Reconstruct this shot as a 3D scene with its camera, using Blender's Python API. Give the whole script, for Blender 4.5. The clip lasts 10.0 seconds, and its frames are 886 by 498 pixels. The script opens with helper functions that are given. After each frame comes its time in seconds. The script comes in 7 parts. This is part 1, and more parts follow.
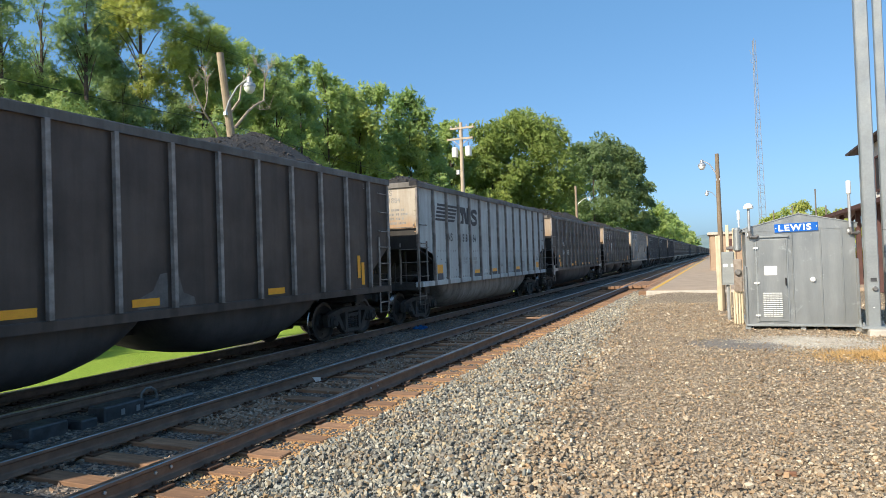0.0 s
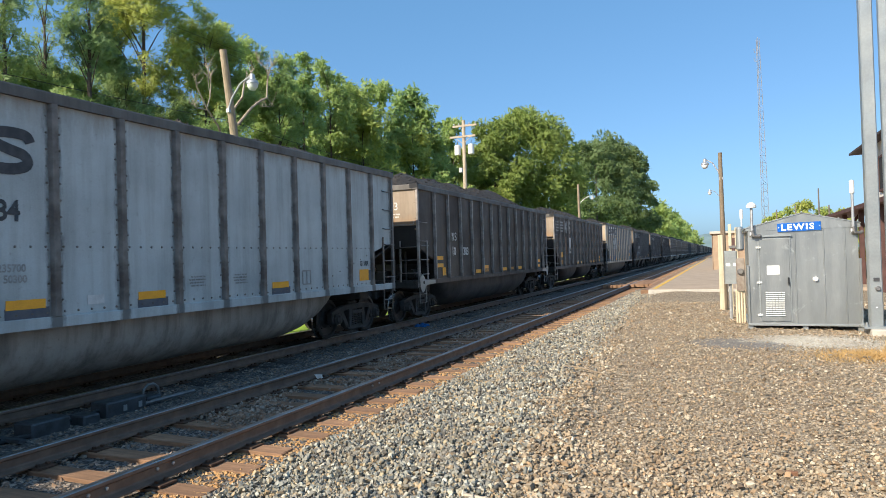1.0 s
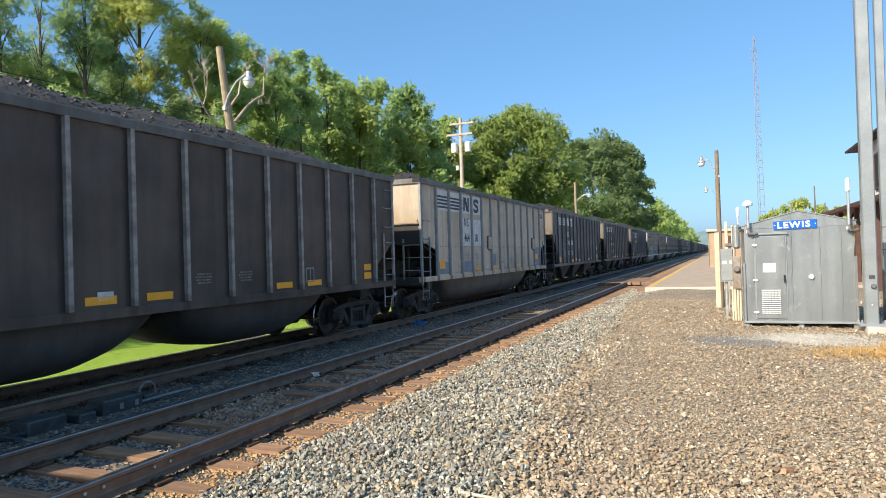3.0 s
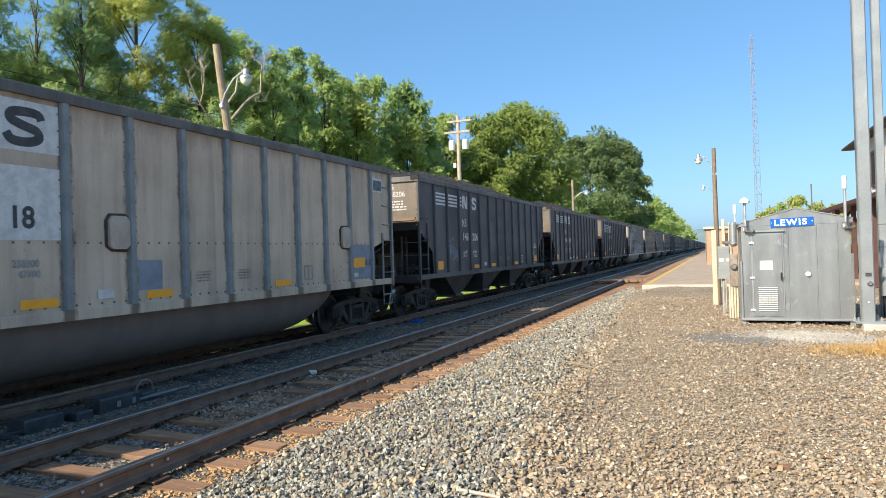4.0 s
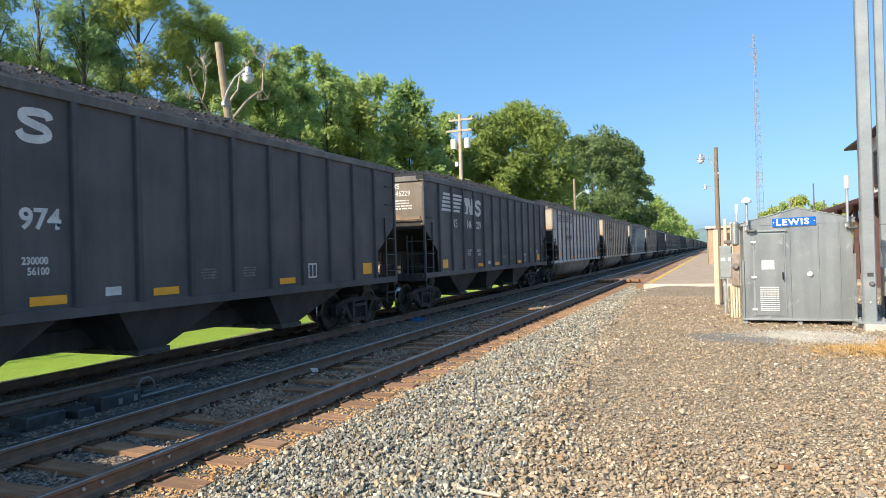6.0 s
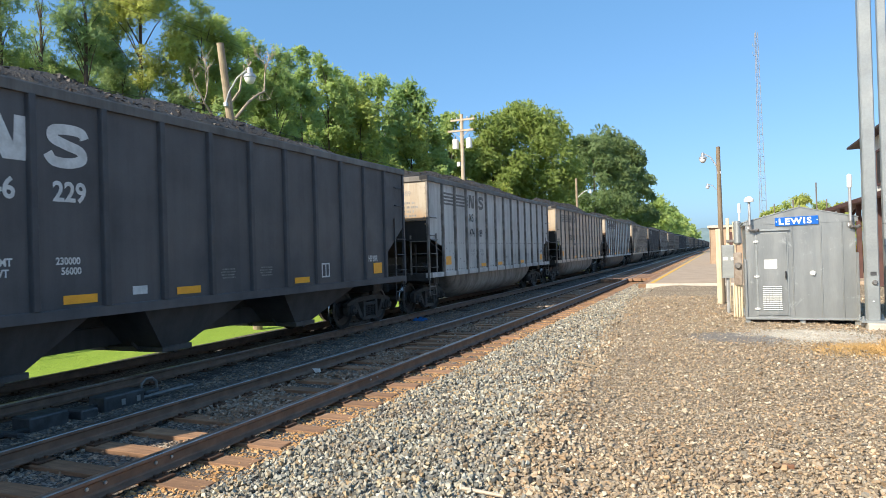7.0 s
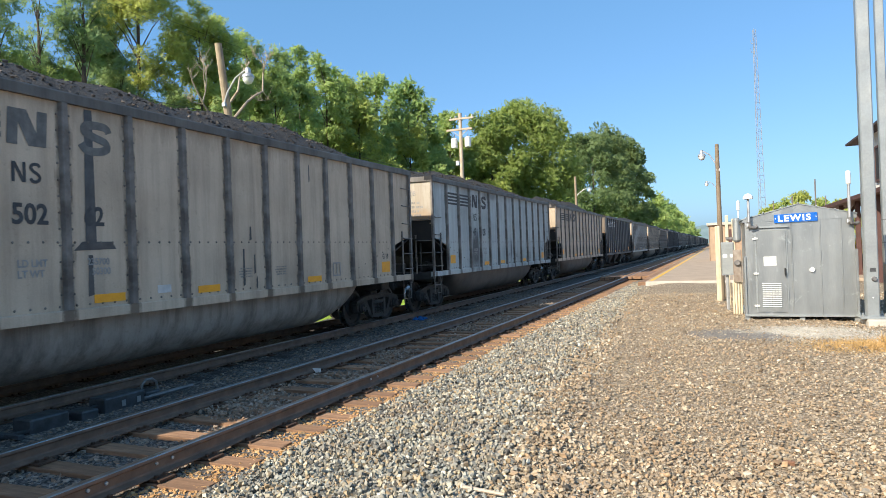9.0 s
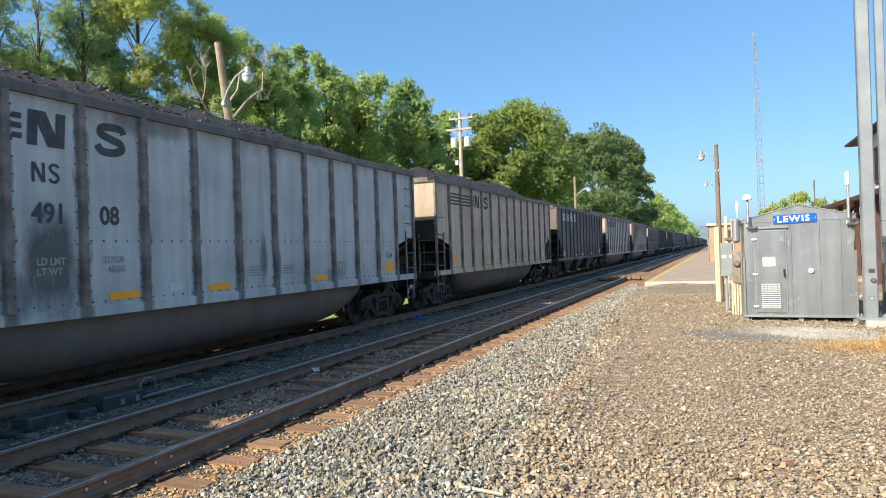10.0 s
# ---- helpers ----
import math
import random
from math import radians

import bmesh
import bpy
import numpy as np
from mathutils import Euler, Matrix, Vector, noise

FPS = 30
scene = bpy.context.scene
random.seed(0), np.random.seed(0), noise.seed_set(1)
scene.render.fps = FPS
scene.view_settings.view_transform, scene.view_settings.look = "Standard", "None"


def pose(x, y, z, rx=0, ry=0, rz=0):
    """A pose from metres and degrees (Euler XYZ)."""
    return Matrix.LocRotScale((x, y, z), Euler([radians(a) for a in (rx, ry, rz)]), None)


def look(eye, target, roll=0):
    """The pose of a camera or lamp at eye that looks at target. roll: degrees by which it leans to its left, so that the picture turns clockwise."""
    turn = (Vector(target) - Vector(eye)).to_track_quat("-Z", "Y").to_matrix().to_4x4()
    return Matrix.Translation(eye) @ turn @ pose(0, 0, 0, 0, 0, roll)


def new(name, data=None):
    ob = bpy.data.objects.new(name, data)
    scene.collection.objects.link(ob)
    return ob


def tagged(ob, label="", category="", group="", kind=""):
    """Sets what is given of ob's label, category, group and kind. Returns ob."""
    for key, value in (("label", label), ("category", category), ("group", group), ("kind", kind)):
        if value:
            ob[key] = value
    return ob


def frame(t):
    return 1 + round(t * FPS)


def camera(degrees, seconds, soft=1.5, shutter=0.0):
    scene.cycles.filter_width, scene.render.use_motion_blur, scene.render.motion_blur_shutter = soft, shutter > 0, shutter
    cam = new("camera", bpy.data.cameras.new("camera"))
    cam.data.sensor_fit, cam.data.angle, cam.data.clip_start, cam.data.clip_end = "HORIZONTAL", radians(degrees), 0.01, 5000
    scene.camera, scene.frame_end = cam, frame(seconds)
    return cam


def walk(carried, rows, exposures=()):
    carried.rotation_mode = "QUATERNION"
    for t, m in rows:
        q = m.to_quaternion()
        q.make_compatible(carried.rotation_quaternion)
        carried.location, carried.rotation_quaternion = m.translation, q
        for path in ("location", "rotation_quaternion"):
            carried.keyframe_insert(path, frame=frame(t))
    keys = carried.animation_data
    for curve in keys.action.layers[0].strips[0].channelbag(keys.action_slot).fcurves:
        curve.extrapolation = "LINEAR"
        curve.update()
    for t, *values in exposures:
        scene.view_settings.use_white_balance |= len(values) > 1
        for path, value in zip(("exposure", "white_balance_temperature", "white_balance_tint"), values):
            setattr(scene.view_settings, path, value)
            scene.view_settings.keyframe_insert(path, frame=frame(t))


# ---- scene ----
# Camera: a phone held at eye height beside the track; seconds, yaw, pitch, lean in degrees.
FOV = 67.67
EYE = (0.0, 0.0, 1.701)
TURNS = [
    (0.0, 22.666, 0.996, 1.932),
    (0.5, 22.843, 0.990, 1.778),
    (1.0, 22.860, 0.816, 1.674),
    (1.5, 22.879, 0.778, 1.515),
    (2.0, 22.851, 0.793, 1.605),
    (2.5, 22.742, 0.736, 1.650),
    (4.0, 22.387, 0.412, 1.722),
    (4.5, 22.378, 0.386, 1.712),
    (5.0, 22.393, 0.370, 1.793),
    (5.5, 22.409, 0.307, 1.535),
    (7.0, 22.702, 0.304, 1.683),
    (7.5, 22.680, 0.302, 1.666),
    (8.0, 22.595, 0.229, 1.795),
    (8.5, 22.550, 0.132, 1.954),
    (9.0, 22.655, 0.218, 2.041),
    (9.5, 22.705, 0.218, 2.120),
    (10.0, 22.588, 0.191, 1.867),
]


def aim(yaw, pitch, lean):
    """The camera's pose: yaw to the left of +y, pitch up, and lean of the picture."""
    return pose(*EYE, 0, 0, yaw) @ pose(0, 0, 0, 90 + pitch) @ pose(0, 0, 0, 0, 0, -lean)


cam = camera(FOV, 10.0, soft=0.6, shutter=0.03)
walk(cam, [(t, aim(a, b, c)) for t, a, b, c in TURNS], [(0.0, 0.62, 5900, 8), (0.6, 0.64, 5900, 8), (1.5, 0.68, 5900, 8), (2.2, 0.79, 5900, 8), (10.0, 0.80, 5900, 8)])

# World, sun and exposure: a clear late summer morning, the sun low behind the camera.
SUN = Vector((-1.0, -1.83, 1.42))
world = bpy.data.worlds.new("world")
scene.world = world
world.use_nodes = True
wn = world.node_tree
sky = wn.nodes.new("ShaderNodeTexSky")
sky.sky_type = "NISHITA"
sky.sun_disc = False
sky.sun_elevation = math.asin(SUN.normalized().z)
sky.sun_rotation = math.atan2(SUN.x, SUN.y)
sky.altitude, sky.air_density, sky.dust_density, sky.ozone_density = 150, 0.78, 1.8, 2.0
blue = wn.nodes.new("ShaderNodeMix")
blue.data_type = "RGBA"
blue.inputs[0].default_value = 0.44
blue.inputs[7].default_value = (0.72, 2.07, 3.47, 1)
wn.links.new(sky.outputs[0], blue.inputs[6])
wn.links.new(blue.outputs[2], wn.nodes["Background"].inputs[0])
wn.nodes["Background"].inputs[1].default_value = 0.128
sun = new("sun", bpy.data.lights.new("sun", "SUN"))
sun.data.energy, sun.data.angle, sun.data.color = 5.2, radians(0.53), (1.0, 0.84, 0.63)
sun.matrix_world = look(SUN * 30, (0, 0, 0))

# ---- materials ----


class Nodes:
    """A small wrapper that builds a Principled material node by node."""

    def __init__(self, name, mat=None):
        self.mat = mat or bpy.data.materials.new(name)
        self.mat.use_nodes = True
        self.tree = self.mat.node_tree
        self.out = self.tree.nodes["Material Output"]
        self.bsdf = self.tree.nodes["Principled BSDF"]
        self.coord = self.tree.nodes.new("ShaderNodeTexCoord").outputs["Object"]

    def link(self, a, b):
        self.tree.links.new(a, b)

    def put(self, socket, value):
        if isinstance(value, bpy.types.NodeSocket):
            self.link(value, socket)
        else:
            socket.default_value = value if not isinstance(value, tuple) or len(value) != 3 or socket.type != "RGBA" else (*value, 1)

    def scaled(self, x, y, z, source=None):
        n = self.tree.nodes.new("ShaderNodeMapping")
        n.inputs["Scale"].default_value = (x, y, z)
        self.link(source or self.coord, n.inputs["Vector"])
        return n.outputs[0]

    def noise(self, scale, detail=4.0, rough=0.55, vector=None, distortion=0.0):
        n = self.tree.nodes.new("ShaderNodeTexNoise")
        n.inputs["Scale"].default_value, n.inputs["Detail"].default_value = scale, detail
        n.inputs["Roughness"].default_value, n.inputs["Distortion"].default_value = rough, distortion
        self.link(vector or self.coord, n.inputs["Vector"])
        return n.outputs["Fac"]

    def cells(self, scale, vector=None, feature="F1", output="Distance"):
        n = self.tree.nodes.new("ShaderNodeTexVoronoi")
        n.feature = feature
        n.inputs["Scale"].default_value = scale
        self.link(vector or self.coord, n.inputs["Vector"])
        return n.outputs[output]

    def ramp(self, fac, *stops):
        n = self.tree.nodes.new("ShaderNodeValToRGB")
        e = n.color_ramp.elements
        while len(e) < len(stops):
            e.new(0.5)
        for el, (at, c) in zip(e, stops):
            el.position = at
            el.color = (c, c, c, 1) if isinstance(c, (int, float)) else (*c, 1)
        self.link(fac, n.inputs[0])
        return n.outputs[0]

    def mix(self, fac, a, b, mode="MIX"):
        n = self.tree.nodes.new("ShaderNodeMix")
        n.data_type, n.blend_type = "RGBA", mode
        self.put(n.inputs[0], fac)
        self.put(n.inputs[6], a)
        self.put(n.inputs[7], b)
        return n.outputs[2]

    def maths(self, op, a, b=0.0, c=0.0):
        n = self.tree.nodes.new("ShaderNodeMath")
        n.operation = op
        for s, v in zip(n.inputs, (a, b, c)):
            self.put(s, v)
        return n.outputs[0]

    def split(self, vector=None):
        n = self.tree.nodes.new("ShaderNodeSeparateXYZ")
        self.link(vector or self.coord, n.inputs[0])
        return n.outputs

    def island(self):
        return self.tree.nodes.new("ShaderNodeNewGeometry").outputs["Random Per Island"]

    def chance(self):
        return self.tree.nodes.new("ShaderNodeObjectInfo").outputs["Random"]

    def bump(self, height, strength=0.3, distance=0.01):
        n = self.tree.nodes.new("ShaderNodeBump")
        n.inputs["Strength"].default_value, n.inputs["Distance"].default_value = strength, distance
        self.link(height, n.inputs["Height"])
        self.link(n.outputs[0], self.bsdf.inputs["Normal"])

    def done(self, color, rough=0.6, metal=0.0, spec=0.5):
        self.put(self.bsdf.inputs["Base Color"], color)
        self.put(self.bsdf.inputs["Roughness"], rough)
        self.put(self.bsdf.inputs["Metallic"], metal)
        self.bsdf.inputs["Specular IOR Level"].default_value = spec
        return self.mat


def car_paint(name, base, dirt, rust=(0.10, 0.05, 0.03), wear=0.5, rough=0.62, low=0.0, rib_rim_tone=0.0):
    """Weathered freight car paint: dirt in vertical streaks, blotches, coal dust and rust specks."""
    n = Nodes(name)
    streak = n.ramp(n.noise(1.0, 6, 0.7, n.scaled(4.0, 4.0, 0.25)), (0.44, 0), (0.68, 1))
    blotch = n.ramp(n.noise(0.9, 5, 0.6), (0.38, 0), (0.70, 1))
    speck = n.ramp(n.noise(14, 5, 0.7), (0.60, 0), (0.74, 1))
    fine = n.noise(60, 3, 0.6)
    c = n.mix(n.maths("MULTIPLY", streak, wear), base, dirt)
    c = n.mix(n.maths("MULTIPLY", blotch, wear * 0.6), c, tuple(0.55 * d for d in dirt))
    c = n.mix(n.maths("MULTIPLY", speck, 0.55 * wear), c, rust)
    if low:
        z = n.maths("ADD", n.split()[2], n.maths("MULTIPLY", n.maths("SUBTRACT", n.noise(2.5, 5), 0.5), 0.5))
        edge = n.ramp(n.maths("MULTIPLY_ADD", z, -3.0, 0.5 + 3.0 * low), (0.15, 0), (0.95, 0.8))
        c = n.mix(edge, c, (0.36, 0.215, 0.105))
    if rib_rim_tone:
        # Darker strips beside each rib, their edges broken by noise.
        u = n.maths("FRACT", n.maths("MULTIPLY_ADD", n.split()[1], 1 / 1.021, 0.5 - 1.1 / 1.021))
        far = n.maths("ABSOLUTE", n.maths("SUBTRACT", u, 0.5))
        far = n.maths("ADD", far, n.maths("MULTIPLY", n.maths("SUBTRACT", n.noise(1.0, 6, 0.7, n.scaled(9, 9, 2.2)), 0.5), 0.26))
        c = n.mix(n.maths("MULTIPLY", n.ramp(far, (0.06, 1), (0.12, 0)), rib_rim_tone), c, tuple(0.45 * d for d in dirt))
        # Brown coal dust towards the rim.
        top = n.maths("ADD", n.split()[2], n.maths("MULTIPLY", n.maths("SUBTRACT", n.noise(1.0, 5, 0.7, n.scaled(5, 5, 1.2)), 0.5), 0.9))
        c = n.mix(n.maths("MULTIPLY", n.ramp(n.maths("MULTIPLY_ADD", top, 2.0, -7.0), (0.2, 0), (0.9, 0.6)), rib_rim_tone), c, (0.22, 0.155, 0.10))
    c = n.mix(0.22, c, n.ramp(fine, (0.3, 0.55), (0.7, 1.0)), "MULTIPLY")
    n.bump(n.maths("ADD", fine, n.maths("MULTIPLY", n.noise(1.8, 2), 6.0)), 0.22, 0.006)
    return n.done(c, n.ramp(blotch, (0, rough - 0.1), (1, rough + 0.15)), 0.0, 0.4)


def sooty_paint(name, base, dirt, smears):
    """Car paint with soft soot smears; each is (y, z, half width, half height, strength) on the car's side."""
    mat = car_paint(name, base, dirt, wear=0.5, rib_rim_tone=0.9)
    n = Nodes(name, mat)
    c = n.bsdf.inputs["Base Color"].links[0].from_socket
    x, y, z = n.split()
    rag = n.maths("MULTIPLY", n.maths("SUBTRACT", n.noise(1.0, 6, 0.7, n.scaled(5, 5, 1.6)), 0.5), 1.5)
    for cy, cz, ry, rz, much in smears:
        d = n.maths("ADD", n.maths("POWER", n.maths("ABSOLUTE", n.maths("MULTIPLY_ADD", y, 1 / ry, -cy / ry)), 2.0), n.maths("POWER", n.maths("ABSOLUTE", n.maths("MULTIPLY_ADD", z, 1 / rz, -cz / rz)), 2.0))
        c = n.mix(n.maths("MULTIPLY", n.ramp(n.maths("ADD", d, rag), (0.2, 1), (1.3, 0)), much), c, (0.05, 0.05, 0.052))
    n.link(c, n.bsdf.inputs["Base Color"])
    return mat


def plain(name, base, rough=0.6, metal=0.0, second=None, scale=6.0, grain=40.0, bump=0.15, depth=0.004, spec=0.5):
    """A surface with two scales of variation round a base colour."""
    n = Nodes(name)
    second = second or tuple(0.62 * v for v in base)
    c = n.mix(n.ramp(n.noise(scale, 5, 0.6), (0.38, 0), (0.68, 1)), base, second)
    g = n.noise(grain, 3, 0.65)
    c = n.mix(0.25, c, n.ramp(g, (0.3, 0.5), (0.7, 1.0)), "MULTIPLY")
    if bump:
        n.bump(g, bump, depth)
    return n.done(c, n.ramp(n.noise(scale * 1.7, 3), (0.3, max(0.02, rough - 0.08)), (0.7, min(1, rough + 0.1))), metal, spec)


def wood(name, base, dark, rough=0.85, grain=(2.0, 30.0, 30.0), per_piece=True, bump=0.5):
    """Weathered timber, the grain along the first axis of 'grain'."""
    n = Nodes(name)
    g = n.noise(1.0, 6, 0.65, n.scaled(*grain), 0.4)
    c = n.mix(n.ramp(g, (0.35, 0), (0.68, 1)), base, dark)
    c = n.mix(n.ramp(n.noise(3.5, 4), (0.42, 0), (0.7, 0.75)), c, tuple(0.7 * (a + b) / 2 for a, b in zip(base, dark)))
    if per_piece:
        c = n.mix(n.maths("MULTIPLY", n.chance(), 0.45), c, tuple(0.5 * v for v in dark))
    n.bump(g, bump, 0.01)
    return n.done(c, rough, 0, 0.3)


def leaf_material(name, light, dark, yellow):
    """Leaves that let some light through, each its own shade."""
    n = Nodes(name)
    r = n.island()
    c = n.ramp(r, (0.0, dark), (0.5, light), (0.93, light), (1.0, yellow))
    c = n.mix(n.ramp(n.noise(0.45, 3), (0.38, 0), (0.72, 0.45)), c, dark)
    c = n.mix(n.maths("MULTIPLY", n.chance(), 0.35), c, yellow)
    n.done(c, 0.55, 0, 0.35)
    tr = n.tree.nodes.new("ShaderNodeBsdfTranslucent")
    n.link(n.mix(0.25, c, yellow), tr.inputs[0])
    mx = n.tree.nodes.new("ShaderNodeMixShader")
    mx.inputs[0].default_value = 0.52
    n.link(n.bsdf.outputs[0], mx.inputs[1])
    n.link(tr.outputs[0], mx.inputs[2])
    n.link(mx.outputs[0], n.out.inputs[0])
    return n.mat


def stone_material(name, shades, rough=0.85, stain=0.4):
    """Loose stones: each takes its own shade of the list, with grain."""
    n = Nodes(name)
    k = len(shades)
    c = n.ramp(n.island(), *[((i + 0.02) / k, s) for i, s in enumerate(shades)])
    c = n.mix(0.4, c, n.ramp(n.noise(70, 4, 0.7), (0.3, 0.45), (0.7, 1.0)), "MULTIPLY")
    c = n.mix(n.ramp(n.noise(1.2, 4), (0.45, 0), (0.75, stain)), c, (0.20, 0.13, 0.08))
    n.bump(n.noise(90, 3), 0.4, 0.004)
    return n.done(c, rough, 0, 0.3)


def ground_material():
    """The ground sheet: lawn, dark ballast, clean grey ballast and brown gravel in bands along the track."""
    n = Nodes("ground_cover")
    x, y, z = n.split()
    wob = n.maths("MULTIPLY", n.maths("SUBTRACT", n.noise(0.9, 5, 0.65), 0.5), 1.6)
    xx = n.maths("ADD", x, wob)
    slant = n.maths("MULTIPLY_ADD", y, 0.075, xx)
    grit = n.cells(38.0, None, "F1", "Color")
    tone = n.tree.nodes.new("ShaderNodeSeparateColor")
    n.link(grit, tone.inputs[0])
    v = tone.outputs[0]
    gap = n.ramp(n.cells(38.0, None, "DISTANCE_TO_EDGE"), (0.0, 0.5), (0.16, 1.0))
    brown = n.ramp(v, (0.0, (0.16, 0.12, 0.08)), (0.4, (0.31, 0.24, 0.16)), (0.75, (0.41, 0.325, 0.22)), (0.95, (0.58, 0.49, 0.365)))
    brown = n.mix(n.ramp(n.noise(0.35, 5, 0.6), (0.42, 0), (0.68, 0.6)), brown, (0.27, 0.205, 0.14))
    grey = n.ramp(v, (0.0, (0.03, 0.03, 0.03)), (0.5, (0.14, 0.135, 0.125)), (0.9, (0.36, 0.345, 0.31)))
    dark = n.ramp(v, (0.0, (0.045, 0.04, 0.036)), (0.6, (0.15, 0.135, 0.12)), (0.95, (0.28, 0.25, 0.22)))
    lawn = n.mix(n.noise(2.2, 6, 0.7), (0.20, 0.33, 0.03), (0.33, 0.42, 0.06))
    lawn = n.mix(n.ramp(n.noise(28, 4), (0.4, 0), (0.7, 0.5)), lawn, (0.08, 0.14, 0.02))

    def step(at, soft=0.25, what=None):
        return n.ramp(n.maths("MULTIPLY_ADD", what or xx, 1 / (2 * soft), 0.5 - at / (2 * soft)), (0.0, 0), (1.0, 1))

    c = n.mix(step(-12.2, 0.3), lawn, dark)
    c = n.mix(step(-3.9, 0.3), c, grey)
    c = n.mix(step(-1.225, 0.25, slant), c, brown)
    for cx, cy, rx, ry, shade, amount in ((1.55, 13.7, 1.2, 0.95, (0.46, 0.43, 0.37), 0.8), (0.30, 13.1, 1.0, 0.95, (0.235, 0.24, 0.24), 0.65)):
        d = n.maths("ADD", n.maths("POWER", n.maths("MULTIPLY_ADD", x, 1 / rx, -cx / rx), 2.0), n.maths("POWER", n.maths("MULTIPLY_ADD", y, 1 / ry, -cy / ry), 2.0))
        d = n.maths("ADD", d, n.maths("MULTIPLY", n.maths("SUBTRACT", n.noise(2.6, 5, 0.65), 0.5), 2.2))
        c = n.mix(n.maths("MULTIPLY", n.ramp(d, (0.45, 1), (1.0, 0)), amount), c, n.mix(0.45, shade, n.ramp(v, (0.0, 0.5), (0.9, 1.0)), "MULTIPLY"))
    far = n.ramp(n.maths("MULTIPLY_ADD", y, 1 / 60.0, -1.6), (0, 0), (1, 1))
    scrub = n.mix(n.noise(0.05, 5), (0.10, 0.15, 0.04), (0.22, 0.20, 0.11))
    c = n.mix(n.maths("MULTIPLY", far, step(6.0, 1.0)), c, scrub)
    shade = n.mix(step(-12.2, 0.3), (1, 1, 1), gap)
    c = n.mix(0.8, c, shade, "MULTIPLY")
    n.bump(n.maths("ADD", gap, n.noise(9, 4)), 0.7, 0.02)
    return n.done(c, 0.9, 0, 0.2)


def sheet_metal():
    """Dull aluminium sheet, faintly buckled, with upright rubbing marks and pale smudges."""
    n = Nodes("brushed_aluminium_sheet")
    c = n.mix(n.ramp(n.noise(1.0, 5, 0.6, n.scaled(2.5, 2.5, 0.3)), (0.35, 0), (0.7, 1)), (0.385, 0.395, 0.385), (0.325, 0.335, 0.325))
    c = n.mix(n.ramp(n.noise(1.5, 4, 0.6), (0.4, 0), (0.75, 0.6)), c, (0.31, 0.32, 0.31))
    c = n.mix(n.ramp(n.noise(3.3, 6, 0.72, None, 0.6), (0.60, 0), (0.69, 0.7)), c, (0.56, 0.57, 0.56))
    g = n.noise(40, 3, 0.6, n.scaled(1, 1, 0.15))
    c = n.mix(0.2, c, n.ramp(g, (0.3, 0.6), (0.7, 1.0)), "MULTIPLY")
    buckle = n.noise(1.0, 2, 0.5, n.scaled(2.6, 2.6, 0.25))
    n.bump(n.maths("ADD", n.maths("MULTIPLY", g, 0.2), n.maths("MULTIPLY", buckle, 9.0)), 0.3, 0.008)
    return n.done(c, n.ramp(n.noise(2.2, 4), (0.3, 0.33), (0.7, 0.47)), 0.72)


